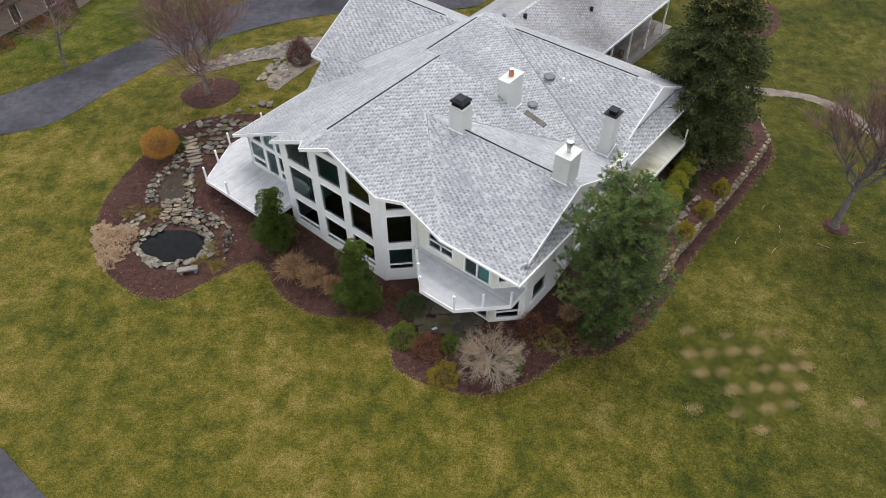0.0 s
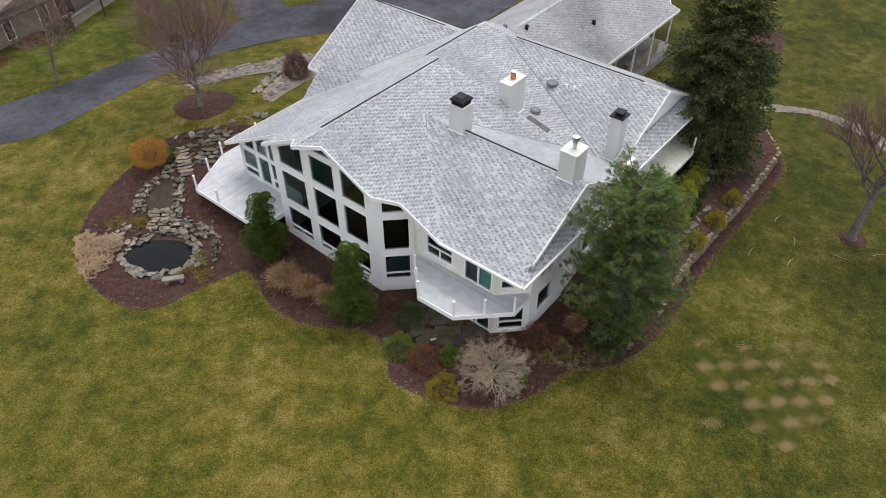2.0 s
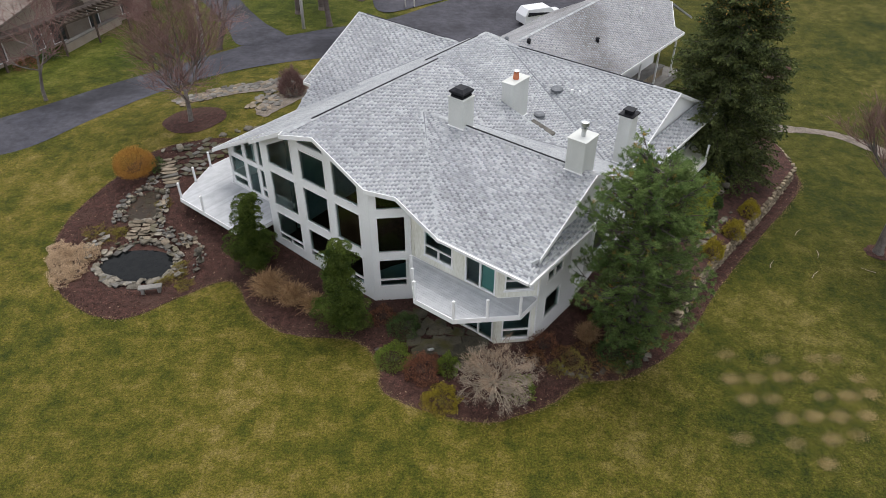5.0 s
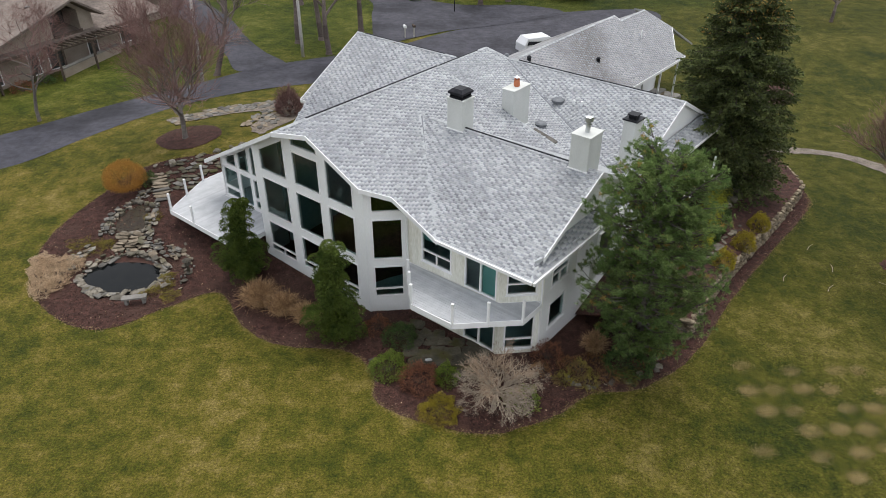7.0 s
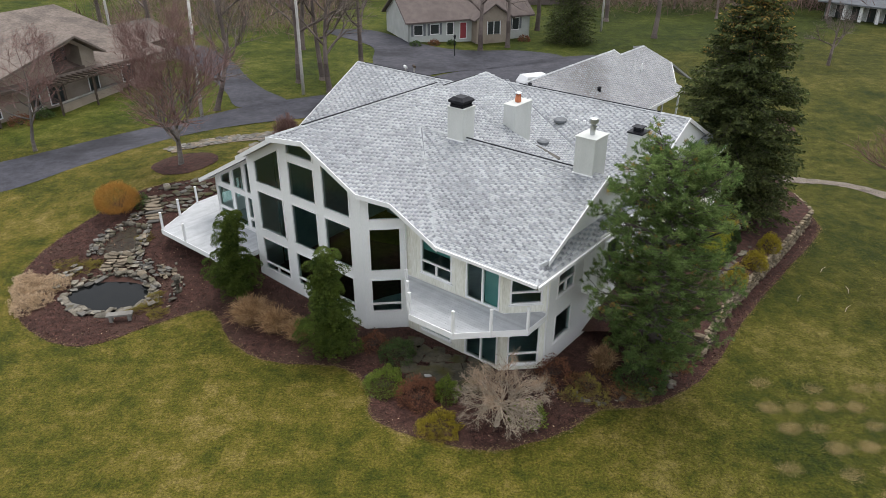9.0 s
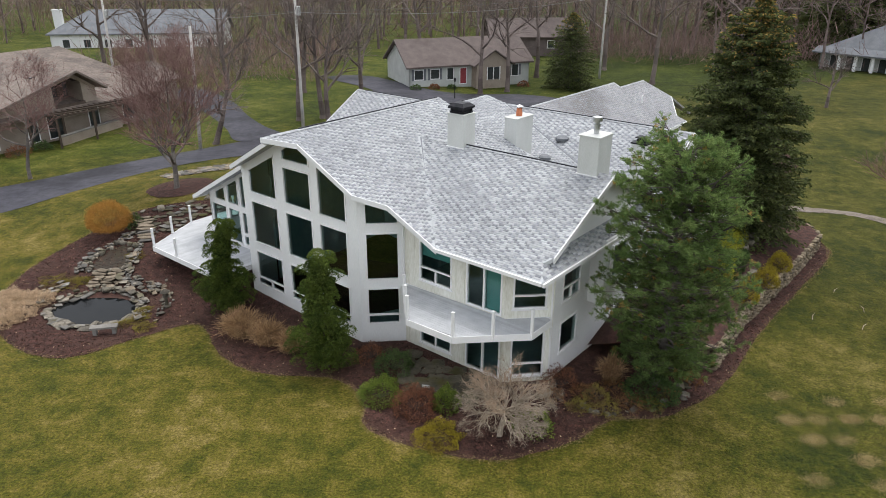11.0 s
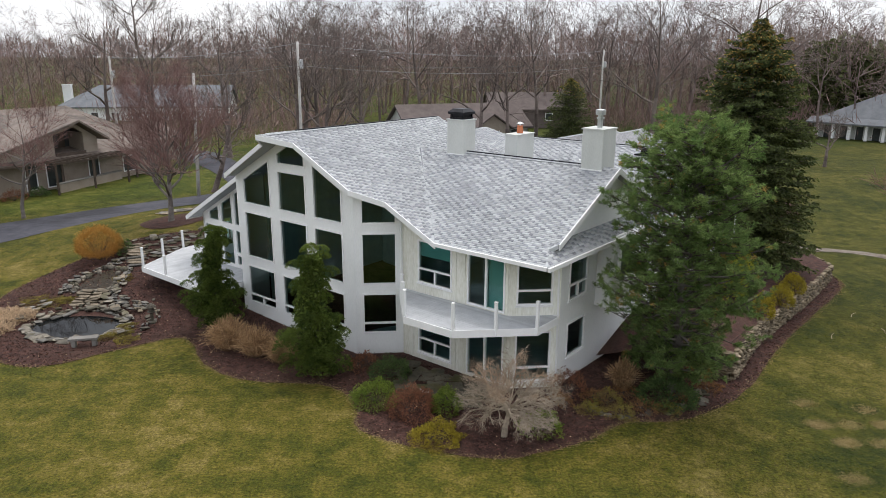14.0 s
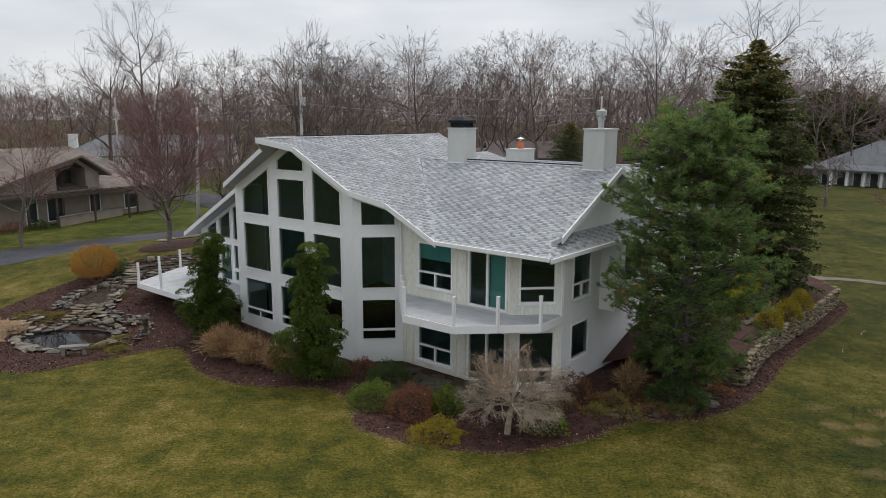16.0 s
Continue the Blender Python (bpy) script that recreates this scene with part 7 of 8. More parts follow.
# ---- pond and its rockwork ----
def pond():
    rnd = random.Random(5)
    p = thing("garden_pond", "small dark garden pond ringed with rough stones", "pond")
    rim = curve_loop([(-19.2, 30.6), (-18.2, 29.5), (-16.9, 29.1), (-15.5, 29.5), (-14.9, 30.5), (-15.3, 31.6), (-16.6, 32.5), (-18.2, 32.3)], 6)
    z = 0.0
    part("water", Geo().add([(q.x, q.y, z) for q in rim], [tuple(range(len(rim)))]), WATER, p, "still dark water")
    for k, q in enumerate(rim):
        nxt = rim[(k + 1) % len(rim)]
        a = math.atan2(nxt.y - q.y, nxt.x - q.x)
        cx, cy = q.x + 17.0, q.y - 30.8
        d = math.hypot(cx, cy)
        back = q.y > 31.2
        for m in range(3 if back else 2):
            if m and rnd.random() < 0.2:
                continue
            s = rnd.choice((0.16, 0.26, 0.36, 0.52)) * rnd.uniform(0.85, 1.15)
            h = rnd.uniform(0.06, 0.11)
            out = 0.0 + (0.14 if back else 0.17) * m + rnd.gauss(0, 0.06)
            x, y = q.x + cx / d * out, q.y + cy / d * out
            lift = 0.07 * m if back else 0.0
            stone(p, x, y, max(0.0, ground_z(x, y)) + 0.04 + lift, s * 1.15, s * rnd.uniform(0.55, 0.85), h * (1.5 if back else 1.0), a + rnd.gauss(0, 0.45), rnd, rnd.choice((STONES, SLABS, STONES, STONES, LEDGES if back else STONES)), "stone", 0.1)
    up = curve_loop([(-19.1, 35.9), (-18.8, 34.6), (-17.5, 34.4), (-17.3, 35.6), (-17.7, 37.0), (-18.5, 37.0)], 4)
    part("basin", Geo().add([(q.x, q.y, ground_z(q.x, q.y) + 0.035) for q in up], [tuple(range(len(up)))]), SILT, p, "dry silted upper basin")
    for q in up:
        s = rnd.uniform(0.16, 0.46)
        x, y = q.x + (q.x + 18.2) * 0.15 + rnd.gauss(0, 0.13), q.y + (q.y - 35.6) * 0.08 + rnd.gauss(0, 0.13)
        stone(p, x, y, ground_z(x, y) + 0.1, s * 1.1, s * 0.8, 0.26, rnd.uniform(0, 6.28), rnd)
    for k in range(6):
        y = 33.0 + k * 0.2
        for dx in (-0.32, 0.30):
            stone(p, -17.75 + dx + rnd.gauss(0, 0.08), y + rnd.gauss(0, 0.05), ground_z(-17.75, y) + 0.06 + 0.045 * k, rnd.uniform(0.5, 0.75), rnd.uniform(0.26, 0.4), 0.10, rnd.gauss(0, 0.2), rnd, LEDGES, "ledge")
    return p


pond()
ledge_row("rock_bank", "stacked flat grey stones along the dry stream", [(-18.0, 38.6), (-18.9, 37.3), (-19.6, 36.2), (-19.7, 35.2), (-19.2, 34.2)], 0.14, 0.24, 7, ground_z, 2, 0.32)
ledge_row("rock_bank", "stacked flat grey stones along the dry stream", [(-17.3, 37.4), (-17.0, 36.0), (-16.9, 35.0), (-16.7, 34.0)], 0.15, 0.26, 8, ground_z, 2, 0.22)
ledge_row("rock_bank", "flat grey ledges stacked above the pond", [(-17.0, 33.3), (-16.0, 33.1), (-15.0, 32.8), (-14.4, 32.2)], 0.13, 0.28, 9, ground_z, 3, 0.6)
ledge_row("rock_bank", "pale flat rocks beside the mossy bank", [(-19.6, 32.9), (-20.2, 32.2), (-20.4, 31.3)], 0.18, 0.30, 10, ground_z, 2, 0.4)
ledge_row("rock_bank", "scattered flat rocks in the mulch", [(-14.3, 29.5), (-13.7, 30.0), (-13.5, 31.4), (-13.9, 32.2)], 0.3, 0.26, 11, ground_z, 1, 0.5)
rock_row("rock_edging", "row of buff stones edging the upper bed", [(-18.4, 41.2), (-16.7, 41.6), (-15.5, 42.1), (-14.2, 42.8), (-12.6, 43.4)], 0.5, 0.5, 12, ground_z, 0.3)


def stone_steps():
    rnd = random.Random(8)
    s = thing("garden_steps", "rough stone steps climbing beside the deck", "steps")
    for k in range(9):
        f = k / 8
        x, y = -17.0 - 0.9 * f, 37.6 + 2.1 * f
        stone(s, x, y, ground_z(x, y) + 0.05 + 0.04 * k, rnd.uniform(0.75, 1.0), 0.34, 0.11, 0.35 + rnd.gauss(0, 0.14), rnd, rnd.choice((LEDGES, LEDGES, SLABS)), "step")
        stone(s, x + rnd.gauss(0, 0.3), y + 0.1, ground_z(x, y) + 0.03, 0.6, 0.3, 0.12, 0.25 + rnd.gauss(0, 0.4), rnd, SLABS, "step")


def patio():
    rnd = random.Random(15)
    s = thing("flagstone_patio", "irregular dark grey flagstone patio with wide joints", "patio")
    for i in range(12):
        for j in range(9):
            x, y = -17.6 + i * 0.47 + (j % 2) * 0.22 + rnd.gauss(0, 0.07), 38.2 + j * 0.42 + rnd.gauss(0, 0.06)
            if (x + 15.6) ** 2 / 5.5 + (y - 40.2) ** 2 / 3.2 > 1 or rnd.random() < 0.25:
                continue
            stone(s, x, y, ground_z(x, y) + 0.055, rnd.uniform(0.36, 0.58), rnd.uniform(0.30, 0.46), 0.08, rnd.gauss(0, 0.6), rnd, rnd.choice((SLABS, DARK_SLABS, DARK_SLABS)), "flagstone", 0.015)


def walk_stones():
    rnd = random.Random(16)
    s = thing("flagstone_walk", "broken pale flagstones laid along the drive", "path")
    for p, a in along([(-19.6, 48.4), (-16.4, 50.4), (-13.0, 52.2), (-10.8, 53.6)], 0.46) + along([(-11.2, 52.2), (-12.6, 48.6), (-13.2, 46.0)], 0.46):
        for m in (-0.95, -0.5, -0.05, 0.4, 0.8):
            if rnd.random() < 0.18:
                continue
            x, y = p.x - math.sin(a) * m + rnd.gauss(0, 0.1), p.y + math.cos(a) * m + rnd.gauss(0, 0.1)
            stone(s, x, y, ground_z(x, y) + 0.06, rnd.uniform(0.3, 0.55), rnd.uniform(0.26, 0.42), 0.08, a + rnd.gauss(0, 0.5), rnd, rnd.choice((SLABS, SLABS, LEDGES)), "flagstone", 0.03)


stone_steps(), patio(), walk_stones()
rnd = random.Random(2)
patio_edge = [(-1.9, 27.2), (2.3, 25.3), (1.7, 23.0), (-1.3, 24.1)]
for i in range(7):
    for j in range(7):
        x, y = -2.0 + i * 0.66 + (j % 2) * 0.3 + rnd.gauss(0, 0.07), 23.5 + j * 0.64 + rnd.gauss(0, 0.06)
        if inside(np.array(x), np.array(y), patio_edge):
            ob = stone(None, x, y, ground_z(x, y) + 0.045, rnd.uniform(0.62, 0.82), rnd.uniform(0.56, 0.74), 0.07, rnd.gauss(0, 0.4), rnd, DARK_SLABS, "paving_stone", 0.01)
            tagged(ob, "flat dark mossy flagstone below the balcony", "paving stone", "flagstones below the balcony")
b = thing("stone_bench", "low grey stone slab bench by the pond", "bench", pose(-15.45, 28.35, ground_z(-15.4, 28.3), 0, 0, 12))
part("seat", Geo().box((-0.6, -0.18, 0.34), (0.6, 0.18, 0.43)), CONCRETE, b)
for sx in (-0.42, 0.42):
    part("leg", Geo().box((sx - 0.08, -0.14, 0), (sx + 0.08, 0.14, 0.34)), CONCRETE, b)
o = thing("garden_ornament", "small weathered grey stone garden lantern", "ornament", pose(-13.5, 30.9, ground_z(-13.5, 30.9)))
part("pedestal", Geo().lathe([(0.2, 0), (0.2, 0.08), (0.09, 0.14), (0.08, 0.5), (0.2, 0.58)], 8), STONE, o)
part("lantern_head", Geo().lathe([(0.14, 0.58), (0.14, 0.78), (0.26, 0.82), (0.05, 0.98)], 6), STONE, o)
for k, (x, y, r) in enumerate([(-20.3, 33.5, 0.85), (-19.5, 33.2, 0.8), (-18.9, 33.5, 0.5), (-13.9, 28.9, 0.5), (-17.0, 36.0, 0.55), (-14.5, 30.6, 0.45), (-14.4, 29.8, 0.45), (-15.0, 29.25, 0.5)]):
    shrub("moss_cushion", "low yellow-green mossy cushion among the pond stones", x, y, r, 0.11, 160 + k, MOSS, 0.04, 2600, group="moss cushions", lumps=0.35)

# ---- more planting ----
def straw_patches():
    """Dead squares left in the turf in a slanting lattice, some nearly grown over."""
    strong = [(13.72, 22.66), (16.27, 22.96), (17.57, 23.04), (14.11, 21.47), (15.48, 20.39), (16.82, 20.61), (18.05, 20.64), (19.38, 20.78), (17.09, 19.33), (16.29, 18.01), (19.09, 21.98), (20.25, 22.17), (22.18, 19.84)]
    faint = [(14.9, 22.81), (15.31, 21.54), (15.32, 18.99), (18.37, 19.6), (20.11, 23.12), (18.5, 24.38), (19.57, 24.46), (13.03, 19.16), (17.77, 21.87), (22.37, 18.66), (16.24, 24.1), (14.0, 24.3)]
    for k, (x, y) in enumerate(strong + faint):
        rng = np.random.RandomState(k)
        n = 1700 if k < len(strong) else 850
        r = rng.uniform(0.33, 0.44)
        a = rng.uniform(-1, 1, (n, 2)) * r * [1.0, 0.60] + rng.normal(0, 0.14, (n, 2))
        t = 0.5 + rng.normal(0, 0.15)
        px, py = x + a[:, 0] * math.cos(t) - a[:, 1] * math.sin(t), y + (a[:, 0] * math.sin(t) + a[:, 1] * math.cos(t)) * 0.85
        b = np.stack([px, py, height(px, py) + 0.012], 1)
        w = rng.normal(0, 0.8, (n, 3))
        w[:, 2] = 0.10
        ob = new("dry_patch", bulk("dry_patch", *blades(rng, b, w, rng.uniform(0.04, 0.09, n), rng.uniform(0.007, 0.013, n)), STRAW))
        tagged(ob, "straw-coloured dead square in the lawn" if k < len(strong) else "half-overgrown straw-coloured patch in the lawn", "grass patch", "dead lawn patches", "stuff")


straw_patches()


def bloom_clump(x, y, seed):
    shrub("dry_shrub", "pale tan dried flower heads by the pond", x, y, 0.62, 0.38, seed, DRY_BLOOM, 0.055, 3000, group="dried flower clumps", lumps=0.3)


for k, (x, y) in enumerate([(-21.5, 31.5), (-20.7, 31.7), (-21.3, 30.6), (-20.4, 30.8), (-20.9, 29.8), (-20.2, 29.9), (-21.6, 31.0), (-20.0, 31.5), (-20.6, 29.2), (-21.9, 31.9)]):
    bloom_clump(x, y, 60 + k)
for k, (x, y) in enumerate([(18.7, 35.4), (17.0, 33.1), (15.1, 31.0)]):
    shrub("golden_shrub", "round golden yellow shrub in the raised bed", x, y, 0.62, 1.0, 70 + k, SHRUB_GOLD, base=bed_z(x, y), group="golden shrubs")
for k, (x, y) in enumerate([(17.4, 38.6), (16.8, 37.5), (16.2, 36.4), (15.6, 35.3), (14.9, 34.0), (14.3, 32.8)]):
    shrub("lime_shrub", "upright lime green cedar in a hedge row", x, y, 0.75, 1.5, 80 + k, SHRUB_LIME, 0.08, 2600, base=bed_z(x, y), group="lime cedars", lumps=0.1)
for k, (x, y) in enumerate([(16.8, 36.1), (16.0, 34.7), (15.3, 33.7)]):
    shrub("dark_shrub", "small dark green shrub in the raised bed", x, y, 0.5, 0.6, 90 + k, SHRUB_DARK, base=bed_z(x, y), group="dark shrubs")
shrub("dark_shrub", "low spreading dark juniper at the bed's edge", 8.6, 23.9, 1.15, 0.9, 95, SHRUB_DARK, 0.09, 4200)
shrub("brown_shrub", "low rusty brown deciduous shrub by the house corner", 5.0, 24.3, 0.8, 0.9, 96, SHRUB_RED, 0.07, 1600)
shrub("brown_shrub", "rust-red twiggy shrub beneath the pine", 10.2, 25.6, 0.7, 0.9, 97, SHRUB_RED, 0.07, 1200)
shrub("golden_shrub", "small yellowish shrub among the edging stones", 6.3, 23.5, 0.55, 0.5, 98, MOSS, 0.07, 1200)
for k, (x, y, r, m) in enumerate([(5.5, 22.9, 0.45, MOSS), (6.6, 22.7, 0.6, MOSS), (7.6, 23.2, 0.55, RUSTY), (8.4, 23.1, 0.5, MOSS), (5.9, 23.9, 0.5, RUSTY), (9.3, 23.9, 0.5, RUSTY), (10.6, 25.1, 0.55, RUSTY), (4.6, 23.6, 0.5, RUSTY), (7.2, 24.3, 0.55, RUSTY)]):
    shrub("low_groundcover", "low rusty ground cover among the edging stones" if m == RUSTY else "low olive ground cover among the edging stones", x, y, r, 0.22, 120 + k, m, 0.06, 1100, group="ground cover mounds", lumps=0.35)
shrub("dark_shrub", "dark green low shrub under the twiggy tree", 3.6, 21.6, 0.8, 0.6, 99, SHRUB_GREEN, 0.08, 1500)
shrub("dark_shrub", "dark evergreen beside the stone steps", -18.3, 39.3, 0.55, 0.8, 100, SHRUB_DARK, 0.08, 1400)
shrub("brown_shrub", "tall bare brown twiggy shrub beside the flagstone walk", -11.4, 49.6, 0.9, 1.7, 104, BARK_RED, 0.16, 5000, lumps=0.2, upright=0.8, slim=0.2)
shrub("maroon_shrub", "low maroon shrub against the house", -3.0, 26.4, 0.7, 0.6, 101, SHRUB_RED, 0.07, 1400)


def twiggy_tree(x, y, seed):
    """A pale, weeping, many-stemmed ornamental tree."""
    rnd, segs = random.Random(seed), []
    trunk = [Vector((0, 0, -0.1)), Vector((0.03, 0.03, 0.35)), Vector((0.12, 0.05, 0.75)), Vector((0.16, 0.1, 1.15))]
    for k in range(3):
        segs.append((trunk[k], trunk[k + 1], 0.12 - 0.02 * k, 0.10 - 0.02 * k))
    for k in range(30):
        a = k * 2.4 + rnd.uniform(-0.3, 0.3)
        low_limb = k % 5 < 2
        lift = rnd.uniform(0.08, 0.35) if low_limb else rnd.uniform(0.45, 1.9)
        at = trunk[2].lerp(trunk[3], rnd.uniform(0, 1))
        branch(rnd, segs, at, Vector((math.cos(a), math.sin(a), lift)).normalized(), rnd.uniform(1.45, 1.7) if low_limb else rnd.uniform(1.5, 1.8), 0.032, 2, 0.66, -0.05 if low_limb else 0.0, (9, 12), 0.42, 0.13, 0.0034)
    rng = np.random.RandomState(seed)

    def tips(rows, many):
        a = np.repeat(np.array([(*q[0], *q[1]) for q in rows if q[2] < 0.006], float), many, 0)
        w = a[:, 3:] - a[:, :3]
        w = w / (np.linalg.norm(w, axis=1, keepdims=True) + 1e-6) + rng.normal(0, 0.5, w.shape)
        return blades(rng, a[:, 3:], w, rng.uniform(0.08, 0.20, len(a)), 0.007)

    t = thing("twiggy_tree", "bare ornamental tree with drooping pale twigs and a brownish top", "tree", pose(x, y, ground_z(x, y)))
    big = [q for q in segs if q[2] > 0.02]
    low = [q for q in segs if q[2] <= 0.02 and q[1].z < 1.9]
    top = [q for q in segs if q[2] <= 0.02 and q[1].z >= 1.9]
    new("trunk", bulk("trunk", *tubes(big, 7), BARK_PALE, smooth=True)).parent = t
    tagged(new("lower_crown", bulk("lower_crown", *merge([tubes(low, 3), tips(low, 2)]), BARK_PALE)), "pale drooping twigs").parent = t
    tagged(new("crown", bulk("crown", *merge([tubes(top, 3), tips(top, 2)]), TWIG_BROWN)), "brownish upper twigs").parent = t


twiggy_tree(2.3, 21.15, 6)
pipe = thing("drain_pipe", "white plastic drain pipe end in the mulch", "pipe", pose(-0.6, 23.9, 0.05, 0, 0, 30))
part("tube", Geo().beam((0, 0, 0.3), (0.35, 0.1, 0.1), 0.1, 0.1), TRIM, pipe)
for pts in ([(-11.43, 20.15, 5.4), (-11.7, 20.6, 5.2), (-12.0, 21.9, 5.15)], [(-12.1, 22.15, 5.15), (-12.02, 22.17, 0.5)], [(-18.72, 20.72, 5.9), (-18.72, 20.72, 3.2)]):
    g = Geo()
    for a, q in zip(pts, pts[1:]):
        g.beam(a, q, 0.07, 0.07)
    part("downspout", g, TRIM, HOUSE, "white downspout")


# ---- lawn blades near the camera ----
def lawn_blades():
    rng = np.random.RandomState(1)
    n = 120000
    x, y = rng.uniform(-34, 34, n), 9 + 52 * rng.rand(n) ** 1.35
    bad = np.zeros(n, bool)
    for loop in (BED, DRIVE):
        bad |= inside(x, y, [(q.x, q.y) for q in loop])
    bad |= (np.abs(x + 17.6) < 3) & (np.abs(y - 45) < 2.3)
    c, s = math.cos(radians(39)), math.sin(radians(39))
    u, v = x * c - y * s, x * s + y * c
    bad |= (u > -38) & (u < -10) & (v > 17) & (v < 66)
    x, y = x[~bad], y[~bad]
    b = np.stack([x, y, height(x, y) + 0.005], 1)
    w = rng.normal(0, 0.75, (len(x), 3))
    w[:, 2] = 0.35
    v, f = blades(rng, b, w, rng.uniform(0.05, 0.12, len(x)), rng.uniform(0.010, 0.022, len(x)))
    tagged(new("lawn_grass", bulk("lawn_grass", v, f, BLADE)), "short uneven lawn grass", "grass", kind="stuff")


lawn_blades()


def mulch_chips():
    rng = np.random.RandomState(2)
    n = 170000
    x, y = rng.uniform(-23, 26, n), rng.uniform(19, 48, n)
    keep = inside(x, y, [(q.x, q.y) for q in BED])
    c, s = math.cos(radians(39)), math.sin(radians(39))
    u, v = x * c - y * s, x * s + y * c
    keep &= ~((u > -36) & (u < -12.2) & (v > 20.5)) & ~(((x + 17) / 2.4) ** 2 + ((y - 30.8) / 2.0) ** 2 < 1) & ~inside(x, y, UP)
    x, y = x[keep], y[keep]
    b = np.stack([x, y, height(x, y) + 0.045], 1)
    w = rng.normal(0, 1, (len(x), 3))
    w[:, 2] = rng.uniform(0, 0.5, len(x))
    tagged(new("bark_chips", bulk("bark_chips", *blades(rng, b, w, rng.uniform(0.05, 0.13, len(x)), rng.uniform(0.025, 0.05, len(x))), CHIP)), "scattered bark chips and leaf litter on the beds", "mulch", kind="stuff")
    pick = rng.rand(len(x)) < 0.018
    tagged(new("pale_litter", bulk("pale_litter", *blades(rng, b[pick] + [0, 0, 0.012], w[pick], rng.uniform(0.04, 0.09, pick.sum()), rng.uniform(0.03, 0.06, pick.sum())), DRY_BLOOM)), "pale wood flecks and dead leaves on the mulch", "litter", kind="stuff")
    edge = np.array([(q.x, q.y) for q in BED])
    k = rng.randint(0, len(edge), 8000)
    f = rng.rand(8000, 1)
    e = edge[k] * (1 - f) + edge[(k + 1) % len(edge)] * f + rng.normal(0, 0.11, (8000, 2))
    b = np.stack([e[:, 0], e[:, 1], height(e[:, 0], e[:, 1]) + 0.02], 1)
    w = rng.normal(0, 0.8, (8000, 3))
    w[:, 2] = 0.25
    tagged(new("ragged_turf", bulk("ragged_turf", *blades(rng, b, w, rng.uniform(0.05, 0.12, 8000), rng.uniform(0.010, 0.020, 8000)), STRAW)), "ragged yellowed turf along the bed's cut edge", "grass", kind="stuff")


mulch_chips()


# ---- vehicle, post boxes, wires ----
def car(x, y, turn):
    c = thing("parked_car", "white parked sport utility vehicle with dark windows", "car", pose(x, y, ground_z(x, y) + 0.05, 0, 0, turn))
    side = [(-2.3, 0.35), (-2.3, 0.95), (-1.25, 1.05), (-0.55, 1.68), (1.9, 1.72), (2.3, 1.1), (2.3, 0.35)]
    n = len(side)
    part("body", Geo().add([(a, s * (0.92 if z < 1.2 else 0.78), z) for s in (-1, 1) for a, z in side], [tuple(range(n))[::-1], tuple(range(n, 2 * n))] + [(i, (i + 1) % n, n + (i + 1) % n, n + i) for i in range(n)]), CAR_WHITE, c)
    for s in (-1, 1):
        part("window", Geo().add([(a, s * (0.94 - 0.19 * (z - 1.05) / 0.6), z) for a, z in ((-1.0, 1.1), (-0.5, 1.58), (1.8, 1.6), (2.05, 1.12))], [(0, 1, 2, 3)]), BLACK, c)
        for a in (-1.45, 1.45):
            wheel = part("wheel", Geo().add([(a + 0.36 * math.cos(q), s * 0.8 + t, 0.34 + 0.36 * math.sin(q)) for t in (0, s * 0.16) for q in np.arange(0, 6.28, 0.3925)],
                                            [tuple(range(16)), tuple(range(16, 32))] + [(i, (i + 1) % 16, 16 + (i + 1) % 16, 16 + i) for i in range(16)]), RUBBER, c)
            part("rim", Geo().add([(a + 0.2 * math.cos(q), s * 0.965, 0.34 + 0.2 * math.sin(q)) for q in np.arange(0, 6.28, 0.785)], [tuple(range(8))]), STEEL, wheel)
    part("windscreen", Geo().add([(-1.24, -0.75, 1.08), (-1.24, 0.75, 1.08), (-0.6, 0.68, 1.64), (-0.6, -0.68, 1.64)], [(0, 1, 2, 3)]), BLACK, c)


car(9.7, 69.7, 205)
for x, y, k in ((-3.9, 72.6, 0), (-3.0, 72.9, 1)):
    m = thing("post_box", "roadside letter box on a wooden post", "letter box", pose(x, y, ground_z(x, y), 0, 0, 20), "letter boxes")
    part("post", Geo().box((-0.06, -0.06, -0.1), (0.06, 0.06, 1.1)), WOOD_POLE, m)
    part("box", Geo().add([(a, q, z) for q in (-0.3, 0.3) for a, z in ((-0.12, 1.1), (0.12, 1.1), (0.12, 1.28), (0.0, 1.36), (-0.12, 1.28))], [(0, 1, 2, 3, 4), (9, 8, 7, 6, 5)] + [(i, (i + 1) % 5, 5 + (i + 1) % 5, 5 + i) for i in range(5)]), TRIM if k == 0 else BROWN, m)
l = thing("yard_lamp", "dark lamp post beside the drive", "lamp post", pose(1.3, 84, ground_z(1.3, 84)))
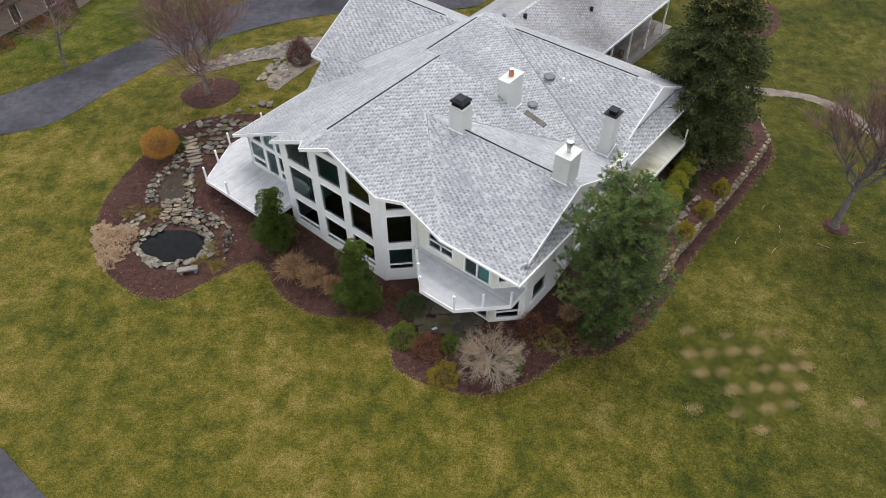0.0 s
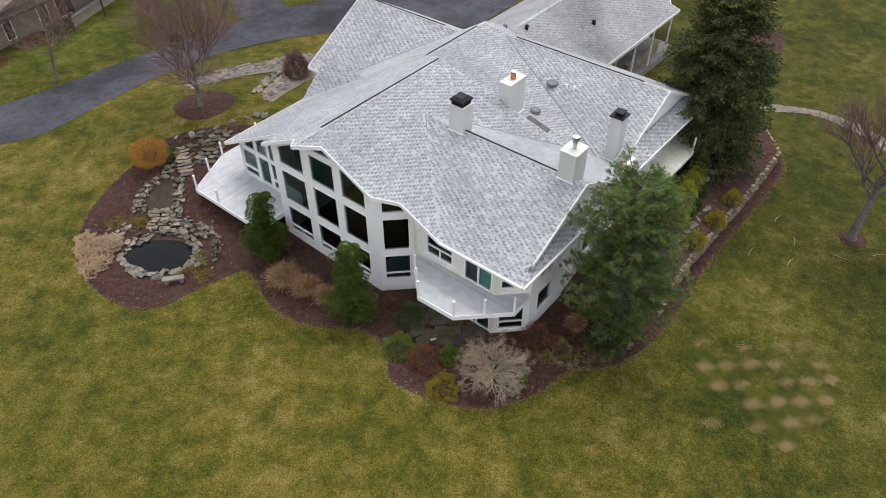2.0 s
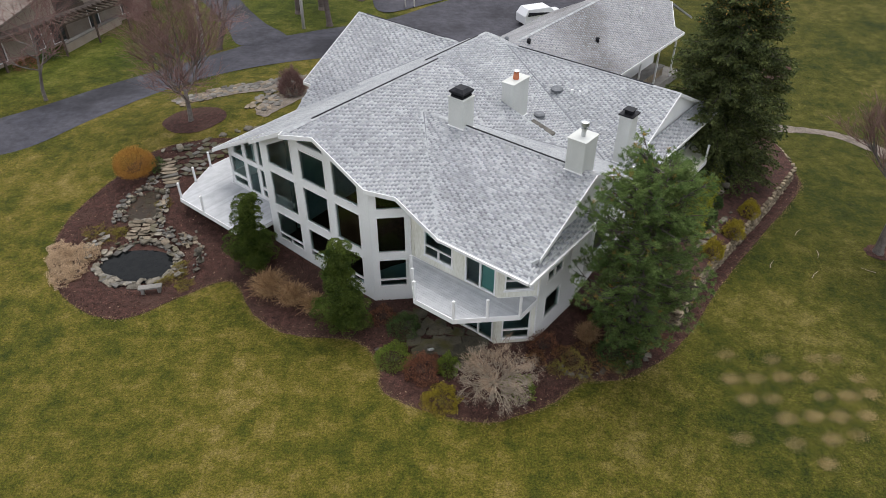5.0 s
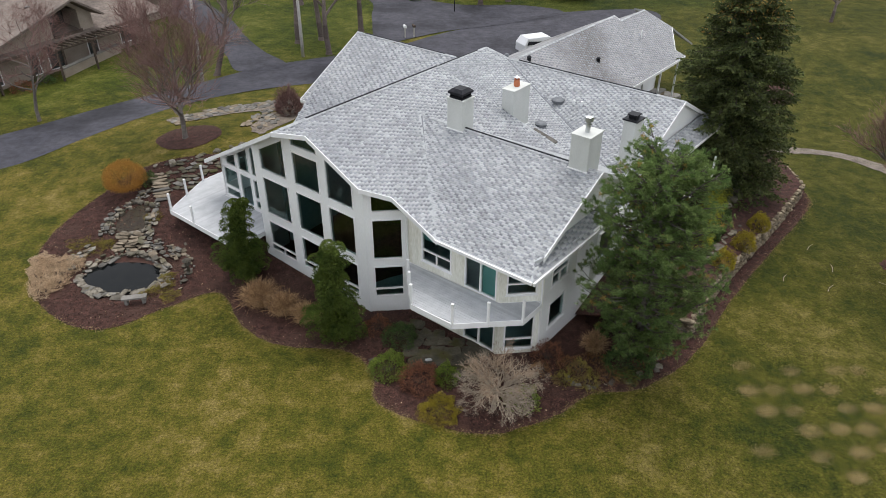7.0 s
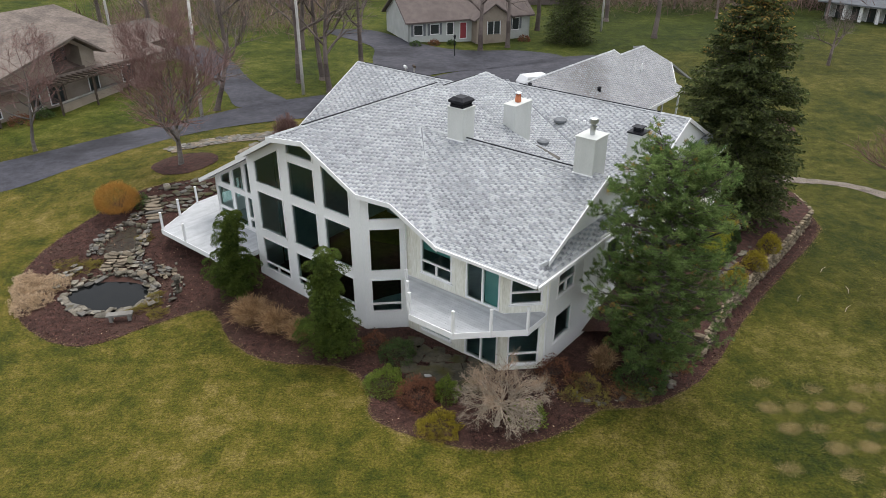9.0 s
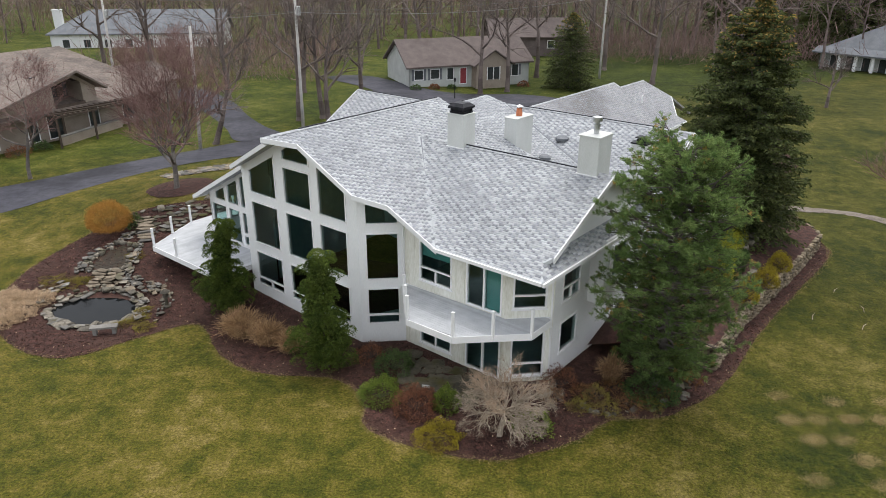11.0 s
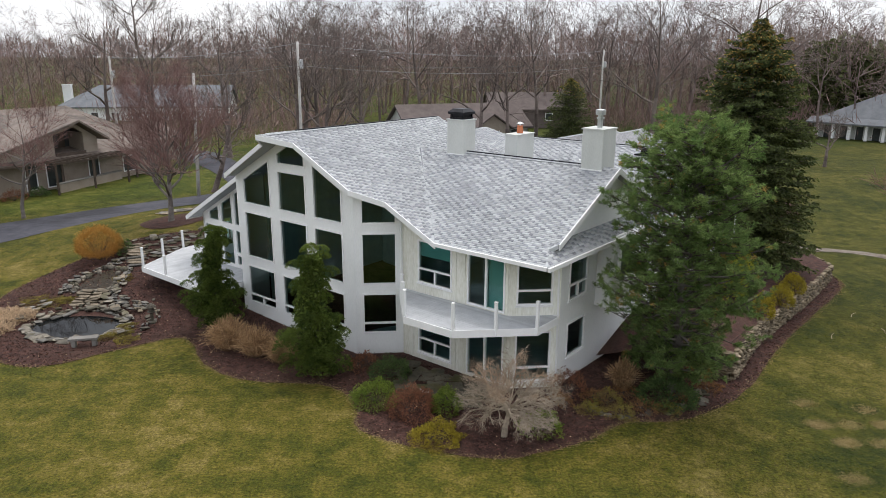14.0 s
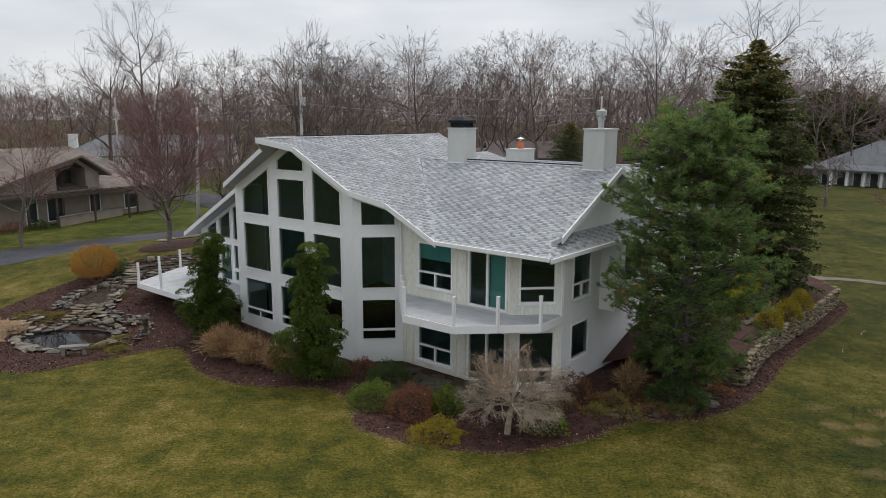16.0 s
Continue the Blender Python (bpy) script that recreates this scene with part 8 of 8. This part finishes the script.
part("post", Geo().lathe([(0.06, 0), (0.04, 2.0)], 8), BLACK, l)
part("lantern", Geo().lathe([(0.08, 2.0), (0.16, 2.3), (0.18, 2.32), (0.03, 2.5)], 8), BLACK, l)


def wire(a, b, sag, r=0.015):
    a, b = Vector(a), Vector(b)
    pts = [a.lerp(b, i / 14) - Vector((0, 0, sag * 4 * (i / 14) * (1 - i / 14))) for i in range(15)]
    d = (b - a).normalized()
    x = d.cross(Vector((0, 0, 1))).normalized()
    z = x.cross(d)
    v = [p + o * r for p in pts for o in (x, z, -x, -z)]
    f = [(i * 4 + j, i * 4 + (j + 1) % 4, i * 4 + 4 + (j + 1) % 4, i * 4 + 4 + j) for i in range(14) for j in range(4)]
    tagged(new("power_line", bulk("power_line", v, f, WIRE_GREY)), "thin overhead power line", "cable", "power lines")


for dz in (0.15, 1.5):
    wire((-13.4, 66.5, 12.9 - dz), (21.8, 100.5, 12.9 - dz), 0.5)
    wire((-37, 80, 11.9 - dz), (-13.4, 66.5, 12.9 - dz), 0.4)
    wire((21.8, 100.5, 12.9 - dz), (75, 140, 12.0 - dz), 0.8)

# sticks on the lawn
rnd = random.Random(31)
for k, (x, y) in enumerate([(27.0, 32.0), (21.1, 30.8), (25.2, 31.6), (22.5, 33.5), (18.9, 31.5), (21.8, 35.0)]):
    segs = [(Vector((0, 0, 0.03)), Vector((0.35, 0.1, 0.05)), 0.018, 0.014), (Vector((0.35, 0.1, 0.05)), Vector((0.8, 0.08, 0.04)), 0.014, 0.008)]
    s = new("fallen_stick", bulk("fallen_stick", *tubes(segs, 5), BARK_PALE))
    s.matrix_world = pose(x, y, ground_z(x, y), 0, 0, rnd.uniform(0, 360))
    tagged(s, "pale fallen stick lying on the lawn", "stick", "fallen sticks")

# ---- the shingles nearest the camera, one by one ----
for slab, tabs, notches in SHINGLES:
    for q, notch in zip(tabs, notches):
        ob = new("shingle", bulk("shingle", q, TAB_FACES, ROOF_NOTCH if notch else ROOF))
        ob.parent = slab
